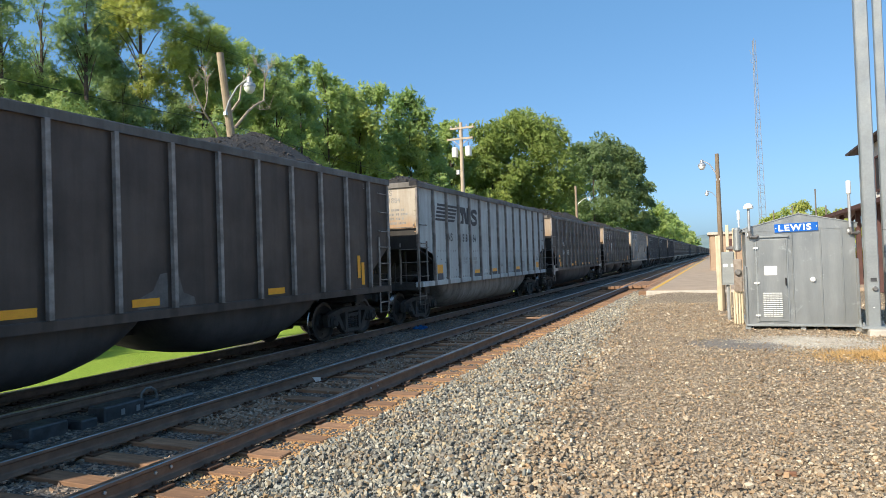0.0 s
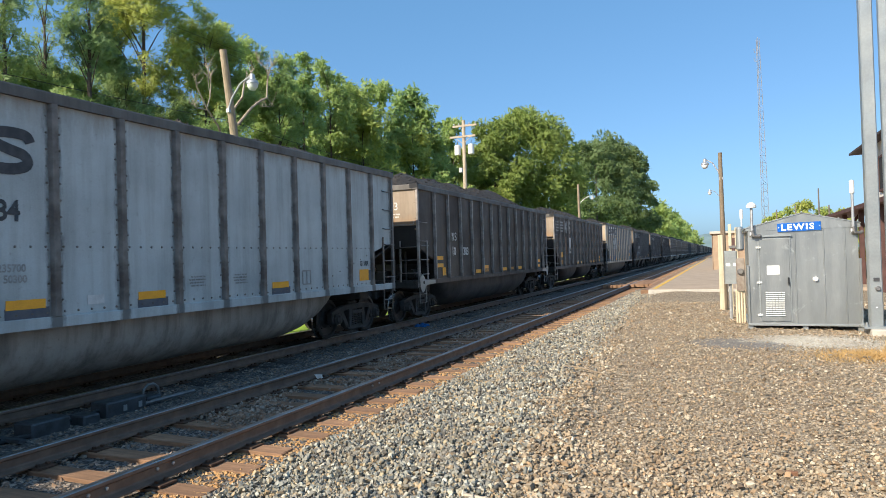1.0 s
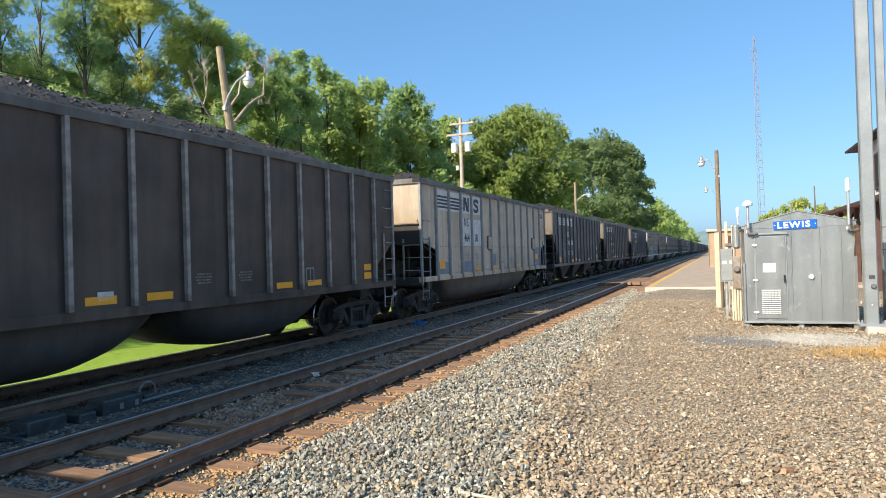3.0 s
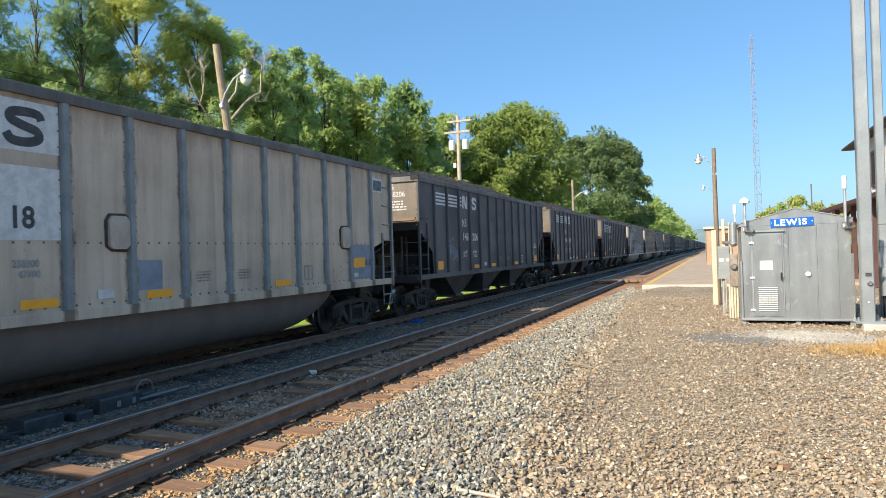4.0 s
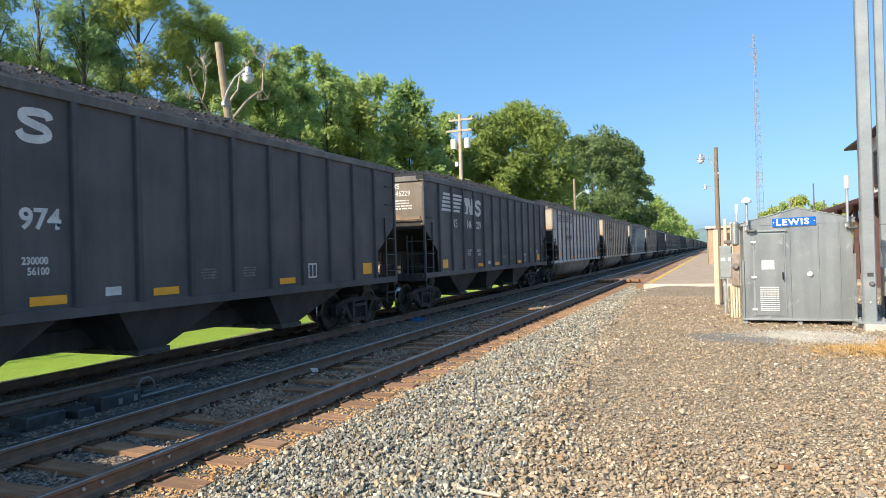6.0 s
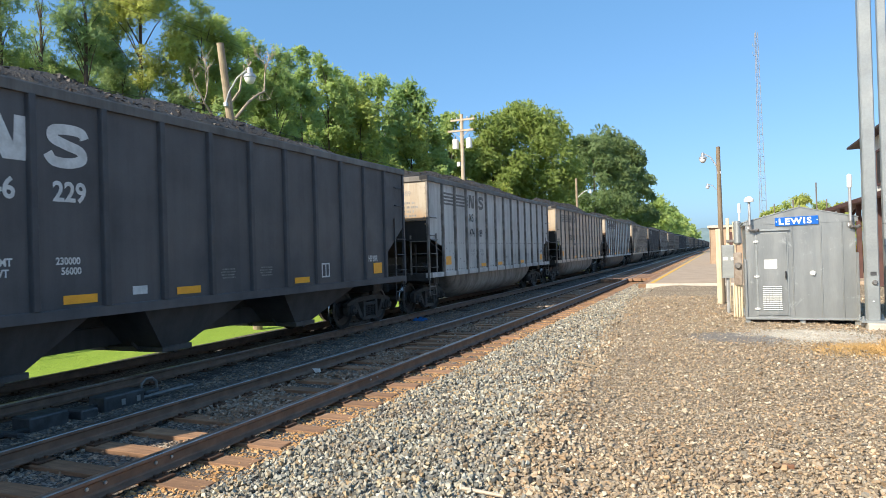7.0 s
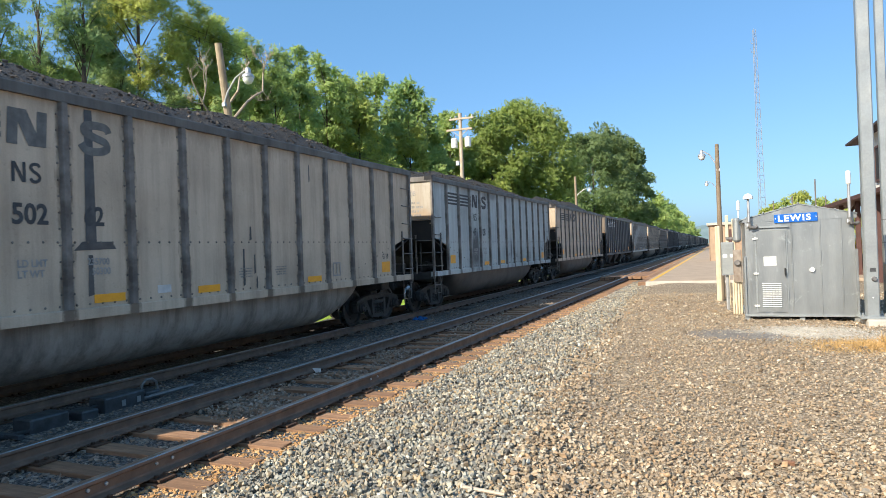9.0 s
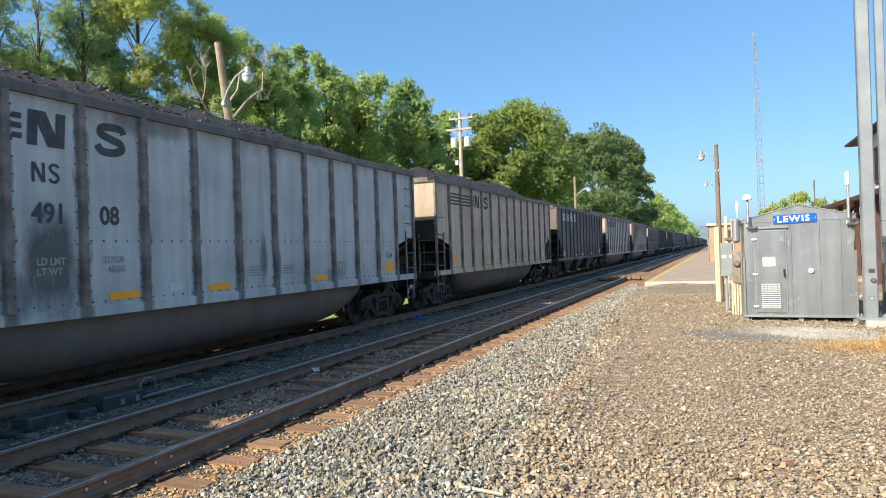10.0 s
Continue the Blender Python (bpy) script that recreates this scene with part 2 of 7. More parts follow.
M = dict(
    ground=ground_material(),
    rail=plain("rusty_rail_steel", (0.20, 0.125, 0.082), 0.65, 0.05, (0.12, 0.077, 0.053), 5, 50),
    rail_top=plain("worn_rail_head", (0.46, 0.45, 0.44), 0.34, 1.0, (0.28, 0.255, 0.235), 3, 60, 0.03),
    tie=wood("creosoted_tie", (0.43, 0.255, 0.145), (0.19, 0.11, 0.066)),
    tie_dark=wood("sooty_tie", (0.12, 0.10, 0.085), (0.055, 0.047, 0.042)),
    plate=plain("tie_plate_steel", (0.13, 0.075, 0.045), 0.7, 0.5, (0.07, 0.04, 0.025), 14, 70),
    grey_stone=stone_material("grey_ballast_stone", ((0.04, 0.042, 0.04), (0.40, 0.39, 0.33), (0.17, 0.175, 0.16), (0.62, 0.60, 0.50), (0.42, 0.305, 0.17), (0.08, 0.083, 0.08), (0.32, 0.32, 0.275), (0.46, 0.385, 0.25), (0.245, 0.24, 0.21))),
    brown_stone=stone_material("brown_gravel_stone", ((0.20, 0.14, 0.085), (0.41, 0.31, 0.195), (0.29, 0.235, 0.165), (0.54, 0.43, 0.29), (0.43, 0.29, 0.165), (0.33, 0.25, 0.165), (0.33, 0.30, 0.24), (0.13, 0.10, 0.07), (0.70, 0.61, 0.46), (0.36, 0.29, 0.20))),
    pale_stone=stone_material("pale_chipping_stone", ((0.42, 0.40, 0.35), (0.54, 0.51, 0.45), (0.31, 0.30, 0.27), (0.46, 0.42, 0.34))),
    dark_stone=stone_material("sooty_ballast_stone", ((0.15, 0.115, 0.085), (0.32, 0.25, 0.19), (0.20, 0.16, 0.125), (0.44, 0.37, 0.29), (0.30, 0.205, 0.135))),
    rusty_stone=stone_material("rust_stained_stone", ((0.42, 0.22, 0.075), (0.52, 0.31, 0.13), (0.30, 0.17, 0.085), (0.58, 0.41, 0.22), (0.46, 0.26, 0.10))),
    coal=stone_material("coal_lumps", ((0.016, 0.015, 0.014), (0.036, 0.032, 0.028), (0.085, 0.07, 0.057), (0.022, 0.02, 0.018), (0.055, 0.047, 0.04)), 0.5, 0.12),
    coal_bed=plain("coal_bed", (0.04, 0.034, 0.029), 0.7, 0, (0.02, 0.018, 0.016), 9, 30, 0.9, 0.05),
    wheel=plain("oily_wheel_steel", (0.05, 0.046, 0.042), 0.5, 0.3, (0.025, 0.023, 0.021), 6, 40),
    tread=plain("polished_wheel_tread", (0.40, 0.39, 0.38), 0.25, 1.0, None, 5, 40, 0.03),
    truck=plain("sooty_truck_casting", (0.056, 0.05, 0.045), 0.75, 0.05, (0.03, 0.027, 0.024), 5, 45, 0.4, 0.01),
    # Dusty tan that paints the sunlit patches on the dark bulkheads.
    sunlit_dusty=plain("sunlit_dusty_tan", (0.40, 0.30, 0.20), 0.85, 0.0, (0.25, 0.18, 0.12), 4, 45, 0.2),
    navy=plain("faded_navy_band", (0.075, 0.085, 0.11), 0.6, 0, (0.12, 0.12, 0.13), 6, 40, 0.05),
    yellow=plain("reflective_yellow", (0.95, 0.43, 0.012), 0.4, 0, (0.88, 0.38, 0.012), 9, 60, 0.05),
    old_yellow=plain("worn_orange_yellow", (0.62, 0.27, 0.03), 0.6, 0, (0.35, 0.17, 0.05), 9, 60, 0.05),
    white_mark=plain("stencil_white", (0.72, 0.71, 0.68), 0.7, 0, (0.55, 0.54, 0.51), 7, 30, 0.05),
    black_mark=plain("stencil_black", (0.045, 0.047, 0.052), 0.7, 0, (0.08, 0.08, 0.08), 7, 30, 0.05),
    grey_mark=plain("faded_stencil", (0.30, 0.29, 0.27), 0.75, 0, (0.17, 0.16, 0.15), 7, 30, 0.05),
    galvanised=plain("galvanised_steel", (0.385, 0.405, 0.40), 0.45, 0.6, (0.31, 0.325, 0.32), 1.6, 25, 0.06),
    bungalow=sheet_metal(),
    white_plastic=plain("white_plastic", (0.78, 0.78, 0.75), 0.4, 0, (0.70, 0.70, 0.66), 4, 40, 0.03),
    sign_blue=plain("enamel_blue", (0.012, 0.12, 0.50), 0.3, 0, (0.015, 0.11, 0.44), 3, 40, 0.02),
    sign_white=plain("enamel_white", (0.82, 0.82, 0.80), 0.35, 0, (0.75, 0.75, 0.73), 3, 40, 0.02),
    pole=wood("weathered_pole", (0.46, 0.37, 0.26), (0.25, 0.19, 0.13), 0.9, (18, 18, 1.0)),
    pole_grey=wood("grey_weathered_pole", (0.70, 0.58, 0.44), (0.52, 0.42, 0.32), 0.9, (18, 18, 1.0)),
    pole_brown=wood("brown_weathered_pole", (0.33, 0.255, 0.175), (0.17, 0.13, 0.09), 0.9, (18, 18, 1.0)),
    pole_far=wood("dark_far_pole", (0.24, 0.21, 0.18), (0.15, 0.13, 0.11), 0.9, (18, 18, 1.0)),
    cream_post=wood("cream_painted_post", (0.66, 0.58, 0.42), (0.50, 0.42, 0.28), 0.75, (18, 18, 1.0), False, 0.15),
    lamp_metal=plain("lamp_metal", (0.55, 0.56, 0.56), 0.4, 0.6, (0.42, 0.42, 0.42), 6, 40, 0.05),
    concrete=plain("pale_concrete", (0.52, 0.48, 0.41), 0.85, 0, (0.38, 0.35, 0.30), 3, 40, 0.3),
    asphalt=plain("platform_asphalt", (0.40, 0.31, 0.225), 0.9, 0, (0.31, 0.245, 0.18), 1.1, 60, 0.3),
    line_paint=plain("yellow_line_paint", (0.70, 0.42, 0.03), 0.7, 0, (0.52, 0.32, 0.04), 5, 40, 0.1),
    bark=plain("tree_bark", (0.12, 0.09, 0.065), 0.9, 0, (0.06, 0.045, 0.033), 6, 30, 0.8, 0.02),
    dead_bark=plain("bleached_bark", (0.42, 0.35, 0.26), 0.85, 0, (0.28, 0.21, 0.15), 5, 30, 0.5, 0.02),
    straw=plain("dry_grass", (0.60, 0.37, 0.13), 0.9, 0, (0.40, 0.27, 0.11), 8, 40, 0),
    stucco=plain("white_stucco", (0.78, 0.74, 0.66), 0.85, 0, (0.70, 0.65, 0.57), 0.8, 30, 0.2),
    shingle=plain("grey_shingle", (0.15, 0.135, 0.125), 0.85, 0, (0.10, 0.09, 0.085), 1.5, 22, 0.5),
    maroon=plain("maroon_trim", (0.10, 0.045, 0.036), 0.6, 0, (0.065, 0.03, 0.025), 3, 30, 0.1),
    dark_trim=plain("dark_brown_trim", (0.06, 0.038, 0.032), 0.7, 0, (0.04, 0.028, 0.024), 3, 30, 0.1),
    tan_board=plain("tan_board", (0.40, 0.29, 0.19), 0.75, 0, (0.32, 0.225, 0.15), 2, 30, 0.15),
    dark_gap=plain("dark_recess", (0.02, 0.02, 0.022), 0.8, 0, None, 4, 30, 0),
    tower=plain("tower_steel", (0.27, 0.28, 0.31), 0.6, 0.2, (0.22, 0.22, 0.24), 0.3, 10, 0),
    pipe=plain("dull_pipe_metal", (0.26, 0.25, 0.24), 0.5, 0.6, (0.16, 0.15, 0.14), 7, 50),
    machine=plain("switch_gear_metal", (0.10, 0.105, 0.11), 0.55, 0.5, (0.06, 0.06, 0.06), 6, 40),
    wire=plain("black_wire", (0.03, 0.03, 0.03), 0.6, 0, None, 4, 30, 0),
    blue_rag=plain("blue_cloth", (0.03, 0.14, 0.40), 0.8, 0, (0.02, 0.09, 0.27), 9, 50),
    # Paled towards blue: the distance haze is put into the base colour.
    hill=plain("wooded_hill", (0.17, 0.235, 0.24), 0.95, 0, (0.14, 0.20, 0.21), 0.02, 0.15, 0),
    leaf_a=leaf_material("green_leaves", (0.31, 0.43, 0.145), (0.21, 0.315, 0.12), (0.48, 0.52, 0.135)),
    leaf_b=leaf_material("yellow_green_leaves", (0.41, 0.48, 0.125), (0.25, 0.34, 0.10), (0.57, 0.54, 0.12)),
    leaf_c=leaf_material("dark_green_leaves", (0.235, 0.34, 0.14), (0.16, 0.25, 0.115), (0.34, 0.40, 0.12)),
    leaf_d=leaf_material("deep_green_maple_leaves", (0.17, 0.24, 0.095), (0.12, 0.175, 0.075), (0.24, 0.29, 0.095)),
    leaf_m=leaf_material("maple_leaves", (0.27, 0.345, 0.085), (0.20, 0.27, 0.07), (0.36, 0.40, 0.095)),
)

# ---- mesh tools ----


class Shape:
    """Collects faces of simple solids; becomes one mesh."""

    def __init__(self):
        self.v, self.f, self.m = [], [], []

    def add(self, verts, faces, m=0):
        k = len(self.v)
        self.v += [tuple(p) for p in verts]
        self.f += [tuple(k + i for i in f) for f in faces]
        self.m += [m] * len(faces)
        return self

    def box(self, x0, x1, y0, y1, z0, z1, m=0, ch=0.0):
        """A box; ch chamfers its four upright edges and its top rim."""
        if ch <= 0:
            v = [(x, y, z) for z in (z0, z1) for y in (y0, y1) for x in (x0, x1)]
            return self.add(v, [(0, 2, 3, 1), (4, 5, 7, 6), (0, 1, 5, 4), (2, 6, 7, 3), (0, 4, 6, 2), (1, 3, 7, 5)], m)

        def ring(d, z):
            return [(x0 + ch, y0 + d, z), (x1 - ch, y0 + d, z), (x1 - d, y0 + ch, z), (x1 - d, y1 - ch, z),
                    (x1 - ch, y1 - d, z), (x0 + ch, y1 - d, z), (x0 + d, y1 - ch, z), (x0 + d, y0 + ch, z)]
        v = ring(0, z0) + ring(0, z1 - ch) + ring(ch * 0.8, z1)
        f = [tuple(range(7, -1, -1)), tuple(range(16, 24))]
        for k in (0, 8):
            f += [(k + i, k + (i + 1) % 8, k + 8 + (i + 1) % 8, k + 8 + i) for i in range(8)]
        return self.add(v, f, m)

    def prism(self, poly, a0, a1, axis="x", m=0):
        """A polygon drawn out along an axis. The polygon's pairs are (y, z), (x, z) or (x, y)."""
        def at(p, a):
            return {"x": (a, p[0], p[1]), "y": (p[0], a, p[1]), "z": (p[0], p[1], a)}[axis]
        n = len(poly)
        v = [at(p, a0) for p in poly] + [at(p, a1) for p in poly]
        f = [tuple(range(n - 1, -1, -1)), tuple(range(n, 2 * n))] + [(i, (i + 1) % n, n + (i + 1) % n, n + i) for i in range(n)]
        return self.add(v, f, m)

    def tube(self, path, r, n=8, m=0, caps=True):
        """A round bar along a path; r is one radius or one for each point."""
        path = [Vector(p) for p in path]
        rs = r if isinstance(r, (list, tuple)) else [r] * len(path)
        v, f, side = [], [], None
        for i, p in enumerate(path):
            d = (path[min(i + 1, len(path) - 1)] - path[max(i - 1, 0)]).normalized()
            if side is None:
                side = d.cross(Vector((0, 0, 1)) if abs(d.z) < 0.9 else Vector((1, 0, 0))).normalized()
            else:
                side = (side - d * side.dot(d)).normalized()
            up = d.cross(side)
            v += [p + (side * math.cos(2 * math.pi * k / n) + up * math.sin(2 * math.pi * k / n)) * rs[i] for k in range(n)]
        for i in range(len(path) - 1):
            f += [(i * n + k, i * n + (k + 1) % n, (i + 1) * n + (k + 1) % n, (i + 1) * n + k) for k in range(n)]
        if caps:
            f += [tuple(range(n - 1, -1, -1)), tuple(range(len(v) - n, len(v)))]
        return self.add(v, f, m)

    def lathe(self, profile, n=24, centre=(0, 0, 0), axis="x", m=0):
        """A profile of (along the axis, radius) turned round the axis."""
        v, f = [], []
        for a, r in profile:
            for k in range(n):
                c, s = math.cos(2 * math.pi * k / n) * r, math.sin(2 * math.pi * k / n) * r
                q = {"x": (a, c, s), "y": (s, a, c), "z": (c, s, a)}[axis]
                v.append((q[0] + centre[0], q[1] + centre[1], q[2] + centre[2]))
        for i in range(len(profile) - 1):
            f += [(i * n + k, i * n + (k + 1) % n, (i + 1) * n + (k + 1) % n, (i + 1) * n + k) for k in range(n)]
        f += [tuple(range(n - 1, -1, -1)), tuple(range(len(v) - n, len(v)))]
        return self.add(v, f, m)

    def data(self, name, mats, smooth=False):
        me = bpy.data.meshes.new(name)
        me.from_pydata(self.v, [], self.f)
        for mt in mats if isinstance(mats, (list, tuple)) else [mats]:
            me.materials.append(mt)
        if any(self.m):
            me.polygons.foreach_set("material_index", self.m)
        me.validate()
        bm = bmesh.new()
        bm.from_mesh(me)
        bmesh.ops.recalc_face_normals(bm, faces=bm.faces[:])
        bm.to_mesh(me)
        bm.free()
        if smooth:
            me.shade_smooth()
            me.set_sharp_from_angle(angle=radians(38))
        return me


def part(name, shape, mats, parent, label="", at=None, smooth=False):
    """One mesh object under a thing or a part."""
    me = shape if isinstance(shape, bpy.types.Mesh) else shape.data(name, mats, smooth)
    ob = new(name, me)
    ob.parent = parent
    if at is not None:
        ob.matrix_basis = at
    if label:
        ob["label"] = label
    return ob


def thing(name, label, category, at=None, group="", kind="", shape=None, mats=None, smooth=False):
    """A top-level thing: an Empty at its base, or one mesh."""
    me = None
    if shape is not None:
        me = shape if isinstance(shape, bpy.types.Mesh) else shape.data(name, mats, smooth)
    ob = new(name, me)
    if at is not None:
        ob.matrix_basis = at
    return tagged(ob, label, category, group, kind)


def lettering(text, size, mat, squeeze=1.0, bold=0.0, space=1.0):
    """Flat letters as a mesh in the yz plane of a wall that faces +x, read along +y; the lower left corner at 0."""
    cu = bpy.data.curves.new("lettering", "FONT")
    cu.body, cu.size, cu.resolution_u, cu.offset, cu.space_character = text, size, 3, bold, space
    ob = bpy.data.objects.new("lettering", cu)
    scene.collection.objects.link(ob)
    bpy.context.view_layer.update()
    me = bpy.data.meshes.new_from_object(ob.evaluated_get(bpy.context.evaluated_depsgraph_get()))
    bpy.data.objects.remove(ob)
    bpy.data.curves.remove(cu)
    me.transform(Matrix(((0, 0, 1, 0), (squeeze, 0, 0, 0), (0, 1, 0, 0), (0, 0, 0, 1))))
    me.materials.clear()
    me.materials.append(mat)
    return me


def big_mesh(name, verts, faces, mat, sides=3):
    """A mesh from arrays of triangles or quads."""
    me = bpy.data.meshes.new(name)
    nf = len(faces)
    me.vertices.add(len(verts))
    me.vertices.foreach_set("co", np.ascontiguousarray(verts, dtype=np.float32).ravel())
    me.loops.add(nf * sides)
    me.loops.foreach_set("vertex_index", np.ascontiguousarray(faces, dtype=np.int32).ravel())
    me.polygons.add(nf)
    me.polygons.foreach_set("loop_start", np.arange(0, nf * sides, sides, dtype=np.int32))
    me.update(calc_edges=True)
    me.shade_flat()
    me.materials.append(mat)
    return me


PHI = (1 + 5 ** 0.5) / 2
ICO_V = np.array([(-1, PHI, 0), (1, PHI, 0), (-1, -PHI, 0), (1, -PHI, 0), (0, -1, PHI), (0, 1, PHI), (0, -1, -PHI), (0, 1, -PHI),
                  (PHI, 0, -1), (PHI, 0, 1), (-PHI, 0, -1), (-PHI, 0, 1)]) / 1.902
ICO_F = np.array([(0, 11, 5), (0, 5, 1), (0, 1, 7), (0, 7, 10), (0, 10, 11), (1, 5, 9), (5, 11, 4), (11, 10, 2), (10, 7, 6), (7, 1, 8),
                  (3, 9, 4), (3, 4, 2), (3, 2, 6), (3, 6, 8), (3, 8, 9), (4, 9, 5), (2, 4, 11), (6, 2, 10), (8, 6, 7), (9, 8, 1)])


CUBE_V = np.array([(x, y, z) for z in (-1, 1) for y in (-1, 1) for x in (-1, 1)]) * 0.66
CUBE_F = np.array([(0, 2, 3), (0, 3, 1), (4, 5, 7), (4, 7, 6), (0, 1, 5), (0, 5, 4), (2, 6, 7), (2, 7, 3), (0, 4, 6), (0, 6, 2), (1, 3, 7), (1, 7, 5)])


OCTA_V = np.array([(1, 0, 0), (-1, 0, 0), (0, 1, 0), (0, -1, 0), (0, 0, 1), (0, 0, -1)], dtype=float)
OCTA_F = np.array([(0, 2, 4), (2, 1, 4), (1, 3, 4), (3, 0, 4), (2, 0, 5), (1, 2, 5), (3, 1, 5), (0, 3, 5)])


def stones(name, places, sizes, mat, seed, flat=0.8, jag=0.42, octa=False, worn=0.0):
    """Loose angular stones at places, of the given radii, as one mesh."""
    rng = np.random.default_rng(seed)
    n = len(places)
    cv, cf = (OCTA_V, OCTA_F) if octa else (CUBE_V, CUBE_F)
    k = len(cv)
    v = cv[None] * (1 + rng.uniform(-jag, jag, (n, k, 1))) + rng.uniform(-0.5 * jag, 0.5 * jag, (n, k, 3)) * 0.6
    v = v * (sizes[:, None] * rng.uniform([0.75, 0.7, 0.5], [1.35, 1.15, 0.95], (n, 3)))[:, None, :]
    a = rng.normal(0, 1, (n, 4))
    a /= np.linalg.norm(a, axis=1, keepdims=True)
    w, x, y, z = a.T
    rot = np.stack([np.stack([1 - 2 * (y * y + z * z), 2 * (x * y - z * w), 2 * (x * z + y * w)], -1),
                    np.stack([2 * (x * y + z * w), 1 - 2 * (x * x + z * z), 2 * (y * z - x * w)], -1),
                    np.stack([2 * (x * z - y * w), 2 * (y * z + x * w), 1 - 2 * (x * x + y * y)], -1)], 1)
    v = np.einsum("nij,nkj->nki", rot, v)
    v[:, :, 2] *= flat
    v += places[:, None, :]
    f = cf[None] + (np.arange(n) * k)[:, None, None]
    me = big_mesh(name, v.reshape(-1, 3), f.reshape(-1, 3), mat)
    if worn:
        me.attributes["sharp_face"].data.foreach_set("value", np.repeat(rng.random(n) > worn, len(cf)))
    return me

# ---- ground and tracks ----
NEAR_X, FAR_X = -5.3985, -9.275
FAR_DROP = 0.08
GAUGE = 1.505
PROFILE_X = [-900, -60, -40, -30, -24, -18, -13.5, -12.2, -11.4, -10.9, -9.3, -7.6, -7.15, -6.85, -6.4, -5.4, -4.4, -3.92, -3.4, -2.7, -2.15, -1.7, -1.2, 0, 2, 6, 40, 900]
PROFILE_Z = [6, 5, 2.5, 0.4, -0.35, -0.55, -0.62, -0.55, -0.29, -0.268, -0.268, -0.268, -0.265, -0.23, -0.235, -0.235, -0.225, -0.205, -0.16, -0.09, -0.01, 0.0, 0.0, 0.0, 0.0, -0.02, -0.1, -0.5]


def height(x, y):
    """The ground's height; works on arrays."""
    z = np.interp(x, PROFILE_X, PROFILE_Z)
    lump = 0.018 * np.sin(1.7 * x + 0.6 * y) * np.sin(1.1 * y - 0.4 * x) + 0.012 * np.sin(3.9 * x + 1.0) * np.sin(3.1 * y + 2 * x)
    crest = np.interp(y, [4.6, 6.5, 9.2, 11.0, 13.3, 17.6], [-1.34, -1.55, -1.50, -1.64, -2.1, -2.9])
    ridge = 0.075 * np.exp(-((x - crest) / 0.26) ** 2) * np.interp(y, [4.4, 5.6, 11.5, 14], [0.15, 1, 0.8, 0])
    return z + ridge + lump * (np.abs(x + 5.0) > 2.2)


def build_ground():
    xs = sorted(set([-900, -500, -250, -120, -80, -60, -50, -40, -35, 10, 14, 20, 30, 40, 60, 100, 200, 400, 900] + [round(-30 + 0.25 * i, 3) for i in range(157)]))
    ys = sorted(set([-900, -400, -150, -60, -30, -15, 60, 70, 80, 95, 110, 130, 150, 180, 220, 270, 330, 400, 500, 650, 800, 1100, 1500, 2200, 3200] + [round(-8 + 0.33 * i, 3) for i in range(205)]))
    gx, gy = np.meshgrid(xs, ys)
    v = np.stack([gx, gy, height(gx, gy)], -1).reshape(-1, 3)
    nx = len(xs)
    i, j = np.meshgrid(np.arange(nx - 1), np.arange(len(ys) - 1))
    k = (j * nx + i).ravel()
    f = np.stack([k, k + 1, k + nx + 1, k + nx], -1)
    me = big_mesh("ground", v, f, M["ground"], 4)
    me.shade_smooth()
    thing("ground", "gravel and ballast ground with a green lawn beyond the tracks", "ground", kind="structure", shape=me)


def scatter(rng, n, x0, x1, y0, y1, near):
    """Places on the ground, denser towards y0 by the power near."""
    y = y0 + (y1 - y0) * rng.random(n) ** near
    x = rng.uniform(x0, x1, n)
    return np.stack([x, y, height(x, y)], -1)


def seam(y):
    """Where the grey ballast gives way to brown gravel."""
    return np.interp(y, [3.0, 4.6, 5.7, 7.5, 9.3, 16.2, 24], [-1.30, -1.44, -1.66, -1.94, -2.07, -2.47, -3.0])


